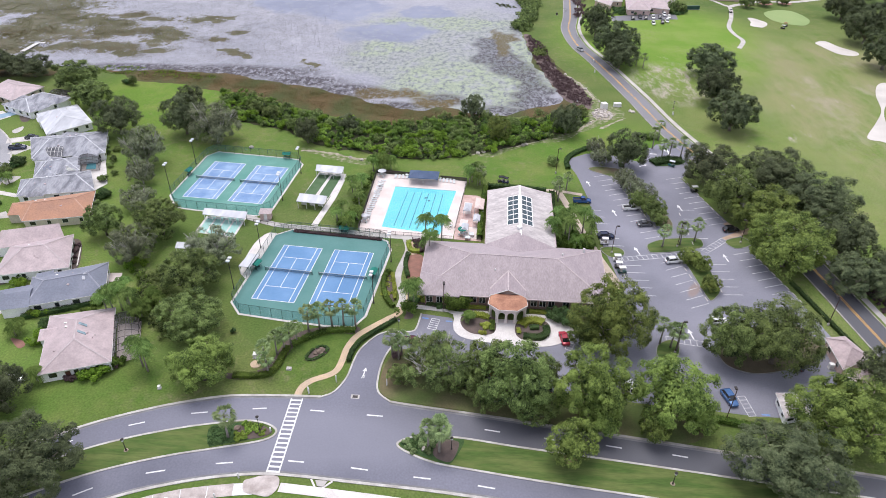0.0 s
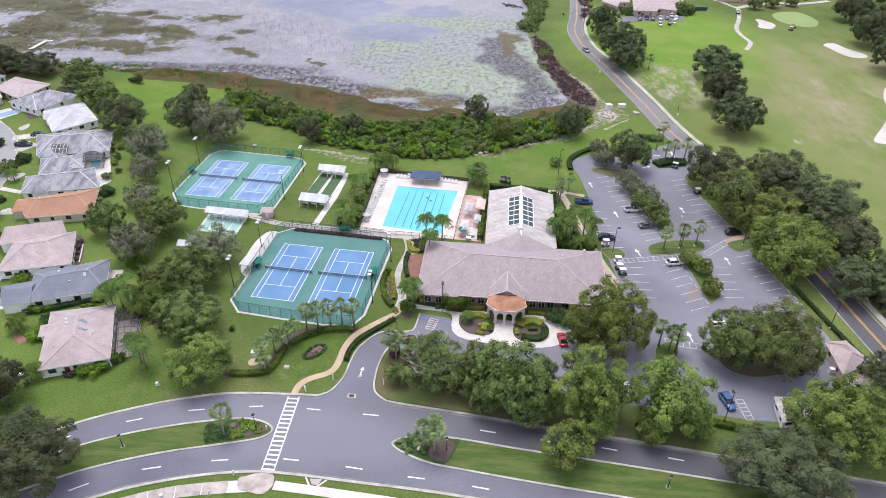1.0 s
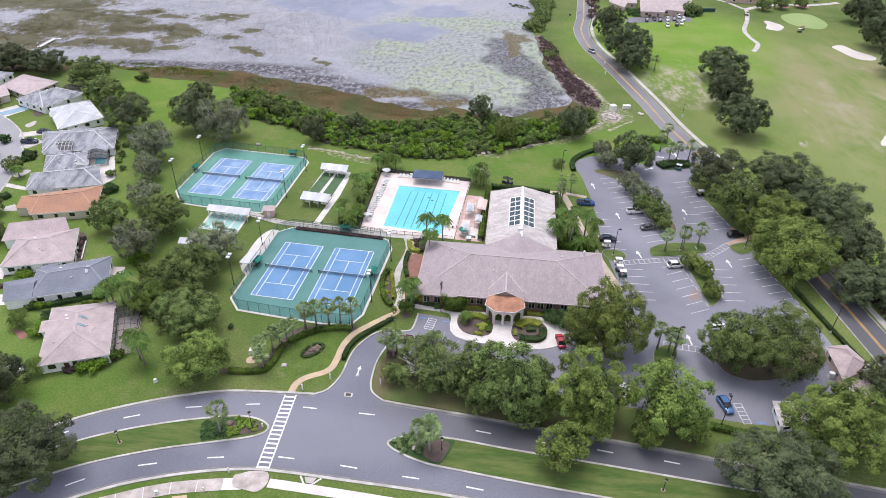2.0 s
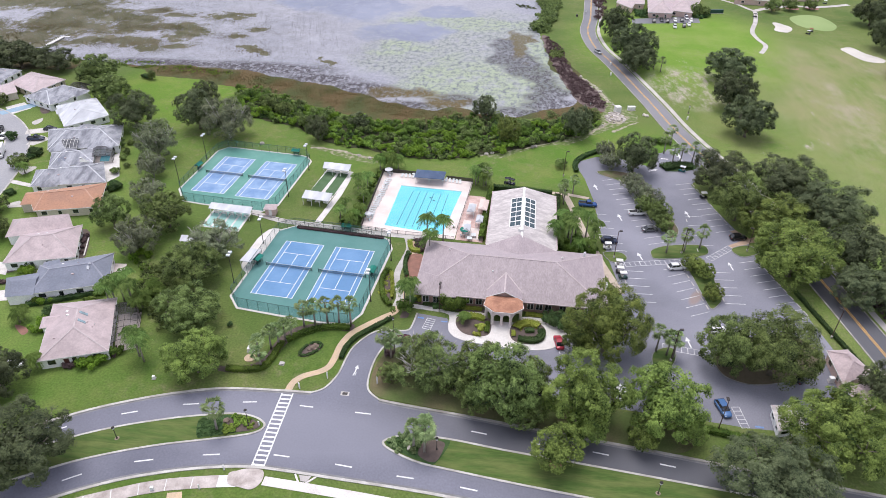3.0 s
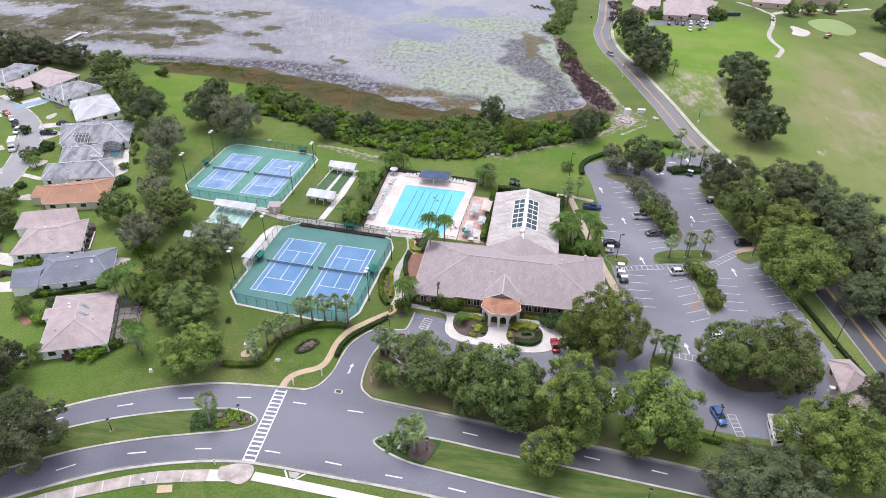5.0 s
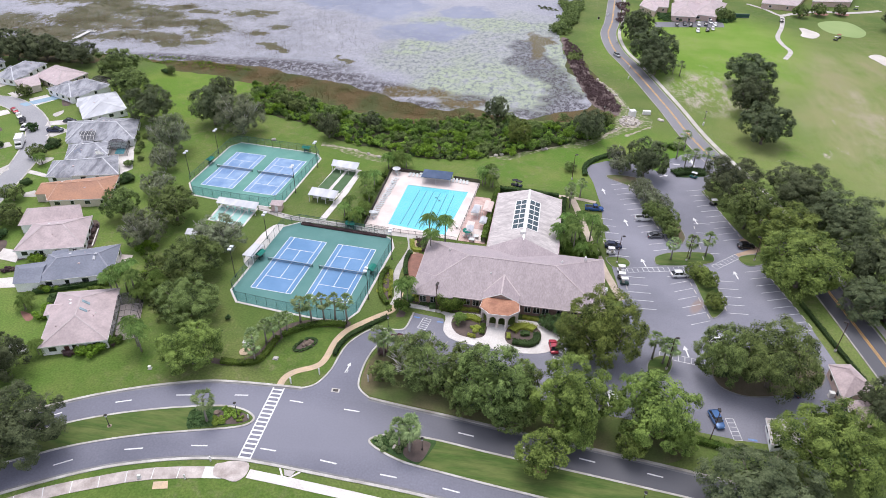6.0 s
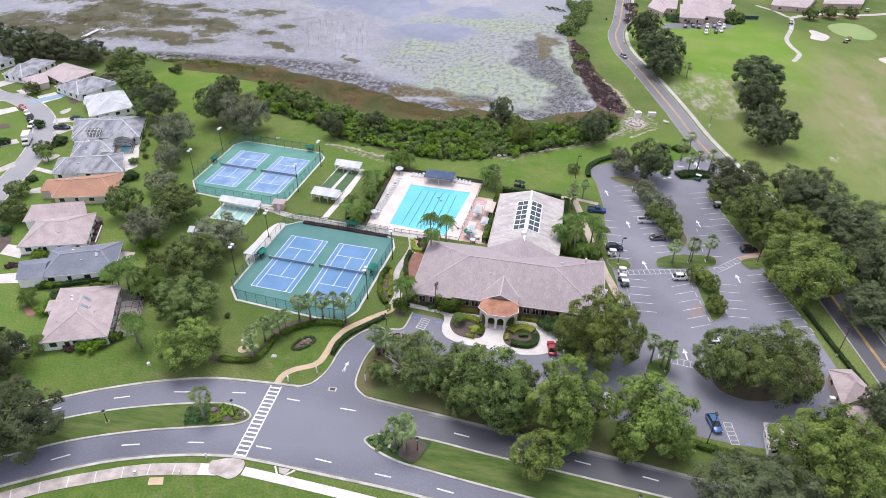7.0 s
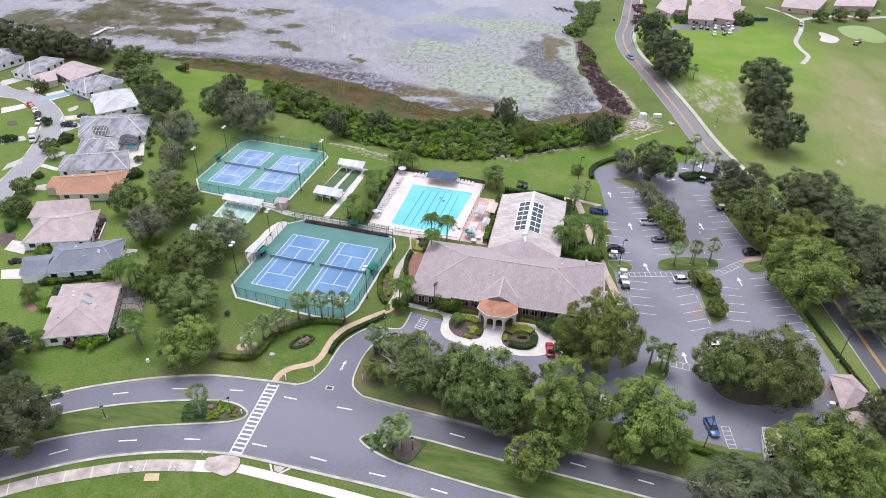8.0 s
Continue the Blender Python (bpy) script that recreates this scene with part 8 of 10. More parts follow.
hedge([(59.7, 10.6), (59.9, 8.6)], 0.9, 0.7, "low lime green hedge by the entrance", LEAF_LIME)
hedge([(46.3, 17.5), (52, 17.4)], 0.9, 0.8, "low green hedge along the clubhouse front", LEAF_LIME)
hedge([(62.6, 17), (68.6, 16.5)], 0.9, 0.8, "low green hedge along the clubhouse front", LEAF_LIME)
hedge([(97.2, -13.9), (101.5, -14.7), (105.7, -15.5), (107.7, -16)], 1.4, 1.1, "clipped hedge between car park and boulevard", LEAF_SHRUB)
hedge([(131.1, 34.5), (133.3, 24.9), (135.3, 16.4), (137.4, 8.6)], 0.9, 0.9, "long clipped dark hedge beside the far road")
hedge([(108.3, 99.1), (114, 101.8), (118.9, 101.3)], 4.0, 1.2, "broad clipped hedge at the car park entry")
hedge([(79.1, 92.6), (79.1, 98.8), (82.8, 104.8), (88.7, 109.8)], 1.5, 1.1, "curved hedge round the car park corner")
hedge([(109.6, 118.6), (112.2, 120.8), (114.3, 119.4)], 3.4, 1.3, "broad clipped hedge at the far road", LEAF_SHRUB)
hedge([(-3.3, 47.8), (10.1, 46.5), (22.5, 45.4)], 1.3, 0.5, "low maroon hedge behind the tennis court", LEAF_RUST)
hedge([(-58.2, 5.2), (-53.6, 7.2), (-48.8, 9.4), (-43.9, 11.9), (-41.6, 12.4)], 1.3, 1.1, "dark clipped hedge along a white house")


def bush_stuff(name, label, spots, leaf, seed, per=70, leaf_size=0.26, kind="stuff"):
    """Loose shrubs grown together: x, y, radius, height."""
    rng = np.random.default_rng(seed)
    s = np.asarray(spots, float)
    cs, rs = [], []
    for x, y, r, h in s:
        k = max(3, int(r * 3.2))
        a, q = rng.uniform(0, 6.28, k), rng.uniform(0, 0.75, k) ** 0.5 * r
        cs.append(np.stack([x + q * np.cos(a), y + q * np.sin(a), rng.uniform(0.25, 0.75, k) * h], 1))
        rs.append(np.full(k, 0.42 * min(r, h * 1.3)) * rng.uniform(0.7, 1.2, k))
    return tagged(new(name, quads(name, leaf_cloud(rng, np.concatenate(cs), np.concatenate(rs), per, leaf_size, 0.8), leaf)), label, "shrubs", "", kind)


def scatter(seed, outline, count, r, h):
    """Spots inside an outline."""
    rng = random.Random(seed)
    xs, ys = [p[0] for p in outline], [p[1] for p in outline]
    out = []
    while len(out) < count:
        x, y = rng.uniform(min(xs), max(xs)), rng.uniform(min(ys), max(ys))
        inside = False
        for (ax, ay), (bx, by) in zip(outline, outline[1:] + outline[:1]):
            if (ay > y) != (by > y) and x < (bx - ax) * (y - ay) / (by - ay) + ax:
                inside = not inside
        if inside:
            k = rng.uniform(0.6, 1.3)
            out.append((x, y, r * k, h * k * rng.uniform(0.8, 1.2)))
    return out


BELT = [(-58.6, 148.9), (-46.8, 145.6), (-30.2, 136.3), (-14.5, 127.7), (3.9, 122.9), (21.3, 122.4), (35.8, 131), (49, 130.1), (64.2, 130.3), (82.2, 137.8), (91.1, 138.6), (84.1, 123.8), (69.9, 114.2), (55.4, 105.2), (39.7, 97.7), (28.1, 95.4), (16.1, 97), (3.6, 100.3), (-9.3, 104.2), (-24.6, 115.4), (-39, 120.2), (-49.2, 124.7)]
BELT_FRONT = [(-49, 137), (-24, 124), (0, 113), (20, 110), (40, 112), (60, 121), (84, 131), (84.1, 123.8), (69.9, 114.2), (55.4, 105.2), (39.7, 97.7), (28.1, 95.4), (16.1, 97), (3.6, 100.3), (-9.3, 104.2), (-24.6, 115.4), (-39, 120.2), (-49.2, 124.7)]


def clumps(seed, outline, small, large, gap=0.72, tries=2600):
    """Separate round clumps inside an outline, none set into another: x, y, radius, height."""
    rng = random.Random(seed)
    out = []
    for x, y, _, _ in scatter(seed, outline, tries, 1, 1):
        r = rng.uniform(small, large)
        if all((x - a) ** 2 + (y - b) ** 2 > (gap * (r + c)) ** 2 for a, b, c, _ in out):
            out.append((x, y, r, r * rng.uniform(0.85, 1.5)))
    return out


# a dark understorey standing for shaded gaps, and clumps of several greens standing out of it
# Floor sheet coloured near black, standing in for shade between the clumps.
flat("thicket_floor", ragged(BELT, 1.6, 0.25), 0.07, mat("thicket_floor", (0.035, 0.045, 0.016), (0.06, 0.058, 0.026), 0.4, 3, 0.95, 0.6, vary=0.3), "weedy floor under the lakeside thicket, coloured dark for shade", "undergrowth")
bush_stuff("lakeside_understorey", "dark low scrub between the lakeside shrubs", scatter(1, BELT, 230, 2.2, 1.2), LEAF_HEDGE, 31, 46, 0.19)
picks = random.Random(12)
sorted_clumps = {"shrub": [], "bright": [], "dark": [], "pale": []}
for spot in clumps(77, BELT, 1.4, 3.2, 0.6, 4200):
    front = min((spot[0] - a) ** 2 + (spot[1] - b) ** 2 for a, b in BELT_FRONT[7:]) < 130
    kinds = ("bright", "bright", "shrub", "pale", "dark") if front else ("dark", "dark", "shrub", "shrub", "bright")
    sorted_clumps[picks.choice(kinds)].append(spot)
bush_stuff("lakeside_shrubs", "thick green lakeside shrubs", sorted_clumps["shrub"], LEAF_SHRUB, 32, 150, 0.19)
bush_stuff("lakeside_bright_shrubs", "thick bright lime-green lakeside shrubs", sorted_clumps["bright"], LEAF_BRIGHT, 41, 150, 0.19)
bush_stuff("lakeside_scrub", "dark green scrub among the lakeside shrubs", sorted_clumps["dark"], LEAF_OAK, 33, 150, 0.17)
bush_stuff("lakeside_pale_shrubs", "pale yellow-green shrubs at the lawn edge", sorted_clumps["pale"], LEAF_LIME_WILD, 34, 130, 0.18)
plant("oak", [(-20, 115.3, 3.3), (60.6, 123.3, 3.3), (-13.7, 124.8, 3.1), (-37.8, 128.7, 4.7), (-31.3, 125.3, 3.7), (87.3, 136, 3.5), (51.1, 131.2, 2.7)])
plant("fresh", [(55.8, 111.6, 5.0, 10.6)])
plant("dark", [(80.5, 120.3, 6.1, 12.4), (-12.7, 105.3, 4.5, 9.5), (46.0, 132.7, 4.8, 9.6), (0.0, 117.3, 4.2, 6.2)])
bush_stuff("lakeside_weeds", "low yellow-green weeds along the shrub edge", scatter(3, BELT, 60, 1.8, 0.9), LEAF_BANANA, 36, 50, 0.18)
bush_stuff("shore_weeds", "bright green weeds between lawn and marsh", scatter(25, [(-129.9, 175.2), (-119.2, 176.1), (-103.8, 174.1), (-88.6, 172.1), (-66.7, 166.5), (-73.5, 163.3), (-90.8, 165.2), (-105.4, 166.4), (-116.8, 166.8)], 130, 1.8, 0.35), LEAF_BRIGHT, 43, 44, 0.14)
MARSH_PLOT = [(-109.2, 163.5), (-86.2, 160.1), (-53.8, 152.5), (-26.5, 140.2), (2.5, 131.4), (25, 127.9), (38, 132.3), (28.3, 141.5), (-0.3, 148.5), (-31.2, 158.4), (-58.4, 166.8), (-91.3, 172.3)]

bush_stuff("garden_thicket", "mixed green underbrush between house gardens and oaks", scatter(28, [(-38.2, 26), (-31.2, 27.1), (-23.9, 13.2), (-21.1, 1.1), (-25.1, 1.7), (-32.1, 12.6)], 46, 1.87, 1.76), LEAF_OAK, 46, 46, 0.2)
bush_stuff("lime_groundcover", "yellow-green groundcover inside a clipped hedge loop", scatter(29, [(25.4, 27.1), (26.9, 29.1), (27.9, 24.4), (27.8, 22.1), (29.1, 17.7), (27.4, 17.4), (26.4, 20.1)], 26, 0.86, 0.38), LEAF_LIME, 47, 30, 0.14)
bush_stuff("maroon_groundcover", "maroon shrubs in a bed beside the clubhouse corner", scatter(30, [(30.5, 45.7), (34.3, 47), (35.8, 42.1), (32.7, 39.9)], 16, 0.84, 0.74), LEAF_RUST, 48, 40, 0.14)
bush_stuff("median_groundcover", "low dark green groundcover at the median tip", scatter(31, [(-2.0, -23.3), (-0.4, -22.6), (1.8, -22.3), (3.2, -26.4), (0.6, -27.4), (-0.6, -27.8), (-1.6, -26)], 120, 0.5, 0.35), LEAF_HEDGE, 49, 26, 0.1)
bush_stuff("median_groundcover_east", "low dark green groundcover at the median tip", scatter(32, [(37.2, -24.7), (38.7, -23.7), (42.4, -23.4), (42.2, -26.9), (40.9, -26.6)], 90, 0.55, 0.34), LEAF_HEDGE, 50, 26, 0.1)
SHORE_EAST = [(70.3, 312.9), (80.7, 314), (76.8, 270.8), (71.2, 248.9), (63.7, 248.2), (70.9, 281.6)]
bush_stuff("shore_thicket", "dense green shore thicket", scatter(4, SHORE_EAST, 60, 3.2, 3.0), LEAF_OAK, 34, 50, 0.36)
bush_stuff("shore_thicket_low", "dense green shore thicket", scatter(14, [(77.3, 225.6), (80.5, 230.5), (78.3, 208.4), (73.6, 208)], 14, 1.77, 1.77), LEAF_OAK, 36, 60, 0.35)
SHORE_RUST = [(72.4, 242.1), (77.6, 230.2), (82.9, 189.2), (90.2, 172.1), (94.6, 152.1), (89.8, 147), (81.9, 161.5), (76.5, 188.6), (72.1, 216.3)]
bush_stuff("shore_rust_scrub", "dead purple-brown scrub along the shore", scatter(5, SHORE_RUST, 420, 1.3, 0.9), LEAF_RUST, 35, 28, 0.17)

# reeds in the shallow west of the lake
def blades(name, label, spots, per, tall, wide, material, seed, spread=1.0):
    """Upright reeds: thin blades standing in loose tufts."""
    rng = np.random.default_rng(seed)
    c = np.repeat(np.asarray(spots, float)[:, :3], per, 0)
    n = len(c)
    p = c[:, :2] + rng.normal(size=(n, 2)) * c[:, 2:3] * spread
    a = rng.uniform(-0.7, 0.7, n)
    w = np.stack([np.cos(a), np.sin(a)], 1) * (wide * rng.uniform(0.5, 1.3, n))[:, None]
    h = tall * rng.uniform(0.5, 1.3, n)
    lean = rng.normal(size=(n, 2)) * 0.15 * h[:, None]
    z0, z1 = np.full(n, 0.02), 0.06 + h
    v = np.stack([np.column_stack([p - w, z0]), np.column_stack([p + w, z0]), np.column_stack([p + lean + 0.35 * w, z1]), np.column_stack([p + lean - 0.35 * w, z1])], 1)
    return tagged(new(name, quads(name, v, material)), label, "reeds", "", "stuff")


def jitter(spots, amount, seed):
    rng = random.Random(seed)
    return [(x + rng.gauss(0, amount), y + rng.gauss(0, amount), r, h) for x, y, r, h in spots]


STALK = leaf_mat("reed_stalk", (0.13, 0.125, 0.12), (0.26, 0.245, 0.22), 0.1)
for i, (x, y, rx, ry) in enumerate(REED_BEDS):
    ring = [(x + 0.8 * rx * math.cos(0.524 * q), y + 0.8 * ry * math.sin(0.524 * q)) for q in range(12)]
    spots = jitter(scatter(50 + i, ring, int(min(500, max(10, rx * ry / 3))), 2.0, 1.0), 1.5, 90 + i)
    blades("reed_bed", "olive and brown reeds standing in shallow water", spots, 16, 0.5, 0.06, REED if i % 3 == 2 else REED_GREEN, 60 + i)
blades("marsh_grass_tufts", "olive and rust-brown grass of the marsh", scatter(26, MARSH_PLOT, 600, 1.6, 0.3), 14, 0.35, 0.035, MARSH_BROWN, 44, 0.8)
blades("marsh_green_tufts", "green grass among the brown marsh", scatter(27, MARSH_PLOT, 260, 2.0, 0.3), 22, 0.4, 0.035, MARSH_OLIVE, 45, 0.8)
WEST_SHALLOW = [(-210.9, 268.3), (-172.1, 284.9), (-124.4, 277.3), (-92.3, 270.9), (-57.5, 262.8), (-24.5, 225), (-7.5, 192.3), (-27.2, 184.3), (-48.5, 185.3), (-73.8, 181.4), (-96.1, 184), (-115, 190.1), (-148.7, 212.9), (-166.3, 240.9), (-187.2, 238.9)]
thin = scatter(7, WEST_SHALLOW, 330, 3.4, 1.0)
blades("lake_stalks", "thin dark reed stalks standing in pale shallow water", thin, 12, 0.8, 0.05, STALK, 8, 3.0)
blades("lake_stalks_thin", "sparse dark reed stalks in pale water", scatter(8, [(-130.3, 267), (-50.1, 287.4), (-14.7, 235.5), (22.7, 211.6), (30.8, 173.5), (2, 164.1), (-37.1, 181.8), (-78.1, 193.7)], 120, 2.46, 0.82), 8, 0.6, 0.05, STALK, 9, 2.6)
SHORE_STALKS = [(-122.5, 183), (-99.9, 174.5), (-82.3, 176.1), (-58.9, 168.1), (-36.7, 160.6), (-20.8, 155.4), (-0.5, 149.7), (13.2, 153.5), (-2.8, 163.7), (-23.9, 169.9), (-46.5, 178), (-74.3, 182.9), (-100.5, 182)]
blades("shore_stalks", "dark stems crowding the water along the marsh edge", scatter(9, SHORE_STALKS, 170, 2.2, 1.0), 26, 0.35, 0.05, STALK, 10, 1.5)

rnd = random.Random(9)
def shrubs(label, leaf, spots, r, h):
    """Shrubs of one kind: the first is built, the others are copies."""
    first = None
    for x, y in spots:
        k = rnd.uniform(0.8, 1.2)
        m = pose(x, y, 0.05, 0, 0, rnd.uniform(0, 360)) @ Matrix.Diagonal((k, k, k * rnd.uniform(0.9, 1.1), 1))
        if first is None:
            first = thing("shrub", label, "shrub", (x, y, 0.05), 0, "garden shrubs")
            rg = np.random.default_rng(int(x * 3) % 97)
            cc = rg.normal(size=(12, 3)) * (r * 0.38, r * 0.38, h * 0.16) + (0, 0, h * 0.5)
            ob = new("leaves", quads("leaves", leaf_cloud(rg, cc, np.full(12, 0.4 * r), int(70 * max(1.0, r / 1.3) ** 1.6), 0.17), leaf))
            ob.parent = first
            bm = bmesh.new()
            for a in range(4):
                tube(bm, [(0, 0, -0.05), (math.cos(a * 1.6) * r * 0.4, math.sin(a * 1.6) * r * 0.4, h * 0.6)], [0.05, 0.02], 5)
            part("stems", bm, BARK, first)
        else:
            copy_thing(first, m)


shrubs("large dark round shrub by the clubhouse wall", LEAF_HEDGE, [(68.6, 15.4), (70.3, 14.4), (72.0, 13.8), (71.2, 15.6)], 2.1, 2.7)
shrubs("large dense round shrub against the clubhouse front", LEAF_SHRUB, [(44.2, 17.6), (45.9, 18.0)], 3.3, 3.9)
shrubs("small rounded shrub in the mulch bed", LEAF_LIME, [(35.5, 20.4), (36.9, 19.4), (51.6, 11.3), (52.2, 10.6), (51.4, 8.3)], 0.98, 0.87)
shrubs("small dark shrub in the mulch bed", LEAF_HEDGE, [(39.6, 18), (40.8, 17), (38.2, 17.9), (34.6, 18.7), (34.5, 16.5), (33.5, 19.3)], 0.98, 0.98)
shrubs("loose green shrub beside a house", LEAF_SHRUB, [(-32.7, -10.4), (-34.9, -9.8), (-31.6, -10), (-30.1, -9.4), (-29.3, -8.5), (-27.8, -7.5), (-42.9, 8.1), (-56.9, 6.8), (-60.2, 14.8), (-43, 11.7), (-66.6, 15.5)], 1.57, 1.68)
shrubs("large leafy bright green shrub against a white house", LEAF_BRIGHT, [(-32.0, -11.0), (-30.5, -10.2), (-33.2, -12.0), (-55.1, 6.7), (-49.3, -2.8), (-49.5, -1.1)], 1.9, 2.1)
shrubs("maroon-leaved shrub at a house front", LEAF_RUST, [(-36.4, -12.9), (-35.5, -12.4), (-28.6, -8.3), (-28.4, -7.3)], 1.2, 1.2)
shrubs("rounded green shrub on the lawn", LEAF_HEDGE, [(-65.8, 61.9), (-66.7, 61.1), (-106.1, 81.2), (-104.8, 78.5), (-103.8, 155.8), (-101.7, 154.7), (-50.5, 3.9), (-51, 2.8), (-48.4, 1.1)], 1.75, 2.06)
shrubs("large round green shrub at the drive corner", LEAF_SHRUB, [(32.9, 14.3)], 2.07, 3.71)
shrubs("rounded clipped shrub in a front garden", LEAF_HEDGE, [(-106.1, 81.9), (-104.5, 81.8), (-104.2, 79.9), (-96.1, 54.9), (-96.6, 54), (-65.5, 62.2), (-67.1, 63.4), (-120.5, 91), (-124.6, 75.3), (-123, 76.6), (-66.4, 21.1), (-67.1, 20.7), (-82.9, 26.5)], 1.99, 2.19)
shrubs("flowering garden shrub beside a house wall", LEAF_RUST, [(-70.8, 13.1), (-69.3, 13), (-71.2, 12), (-59.8, 33), (-60.5, 35.4), (-58.6, 30.3), (-57.5, 28.0), (-60.3, 33.9)], 0.9, 0.8)
shrubs("loose bright green garden shrub", LEAF_BRIGHT, [(-67.7, 18.4), (-66.5, 18), (-65.2, 17.8), (-67.7, 49.4), (-66.6, 49), (-40.4, 25.6), (-36.8, 22.4), (-34, 19.1), (-34.8, 16.7), (-38.9, 28.7), (-41.4, 29.6), (-42.4, 27.5), (-41.4, 15.3), (-41.1, 16.5), (-150.2, 131.8), (-146.2, 128.6), (-145.7, 130.8), (-146.8, 125.9), (-145.8, 122.2)], 1.37, 1.37)
shrubs("dark garden shrub behind the houses", LEAF_OAK, [(-84.4, 96.8), (-81.1, 94), (-85.8, 100.1), (-74.9, 85.7), (-73.6, 81.4), (-69.8, 76.5), (-79.1, 90.6), (-71.3, 71.9), (-65.1, 55.5), (-62.7, 53.1), (-76.9, 93)], 1.62, 2.23)
shrubs("small round shrub at the median tip", LEAF_LIME_WILD, [(4.4, -22.2), (5.6, -22.5), (6.6, -23.1), (5.3, -23.6), (4.6, -24.7), (4.3, -25.8), (5.4, -25.4), (8.6, -24.3), (7.3, -22.6)], 0.75, 0.6)
shrubs("small grey-green shrub at the median tip", LEAF_SABAL, [(37.2, -24.3), (38.7, -23.2), (39.9, -24.8), (38.4, -26.2), (37.5, -25.2), (41.1, -26), (42.1, -24.6)], 0.75, 0.8)
shrubs("small shrub in a round lawn bed", LEAF_HEDGE, [(-6.6, 4.2)], 0.89, 1.11)
shrubs("leafy shrub beside the pool fence", LEAF_SHRUB, [(13, 70.1), (12.5, 64.9), (12.2, 59.9), (11.7, 55.7), (10.2, 52.5), (13.4, 74.8), (14, 79.4), (9.4, 51.8)], 1.54, 1.74)
shrubs("leafy shrub on the clubhouse lawn", LEAF_SHRUB, [(71.1, 49.3), (74.2, 48.1), (77.3, 47.8), (80.4, 49.2), (72.1, 52.3), (73.5, 49.9), (75.6, 46.9), (78.6, 46.2), (79.2, 48.6), (81.6, 46.8), (72.8, 56.0), (73.6, 60.5), (76.6, 51.2)], 1.56, 1.56)
shrubs("red-leaved shrub beside the patio", LEAF_RUST, [(34.1, 40.8), (35.5, 42.2), (34.6, 43.6), (32.1, -0.4), (36.9, -5.3)], 1.08, 0.97)

# ---- vehicles ----
PAINTS = {}


def paint(colour):
    if colour not in PAINTS:
        PAINTS[colour] = mat("car_paint", colour, tuple(0.9 * v for v in colour), 0.5, 5, 0.25, 0, 0.15, vary=0.03, spec=0.7)
    return PAINTS[colour]


def wheel_mesh(r, w):
    bm = bmesh.new()
    tube(bm, [(-w / 2, 0, 0), (-w / 2 + 0.03, 0, 0), (w / 2 - 0.03, 0, 0), (w / 2, 0, 0)], [r * 0.9, r, r, r * 0.9], 14)
    tyre = finish(bm, "tyre", RUBBER, True)
    bm = bmesh.new()
    tube(bm, [(-w / 2 - 0.012, 0, 0), (w / 2 + 0.012, 0, 0)], [r * 0.6, r * 0.6], 12)
    return tyre, finish(bm, "rim", RIM)


TYRE, RIM_MESH = wheel_mesh(0.34, 0.24)


def loft(bm, stations):
    """A body through cross-sections: y, half width, and heights of sill, belt and top."""
    rings = []
    for y, w, z0, z1, z2, tuck in stations:
        rings.append([bm.verts.new(p) for p in ((-w * 0.92, y, z0), (-w, y, z0 + 0.18), (-w, y, z1), (-w * tuck, y, z2), (w * tuck, y, z2), (w, y, z1), (w, y, z0 + 0.18), (w * 0.92, y, z0))])
    for a, b in zip(rings, rings[1:]):
        for i in range(8):
            j = (i + 1) % 8
            bm.faces.new((a[i], a[j], b[j], b[i]))
    bm.faces.new(rings[0])
    bm.faces.new(rings[-1][::-1])
    bmesh.ops.recalc_face_normals(bm, faces=bm.faces)


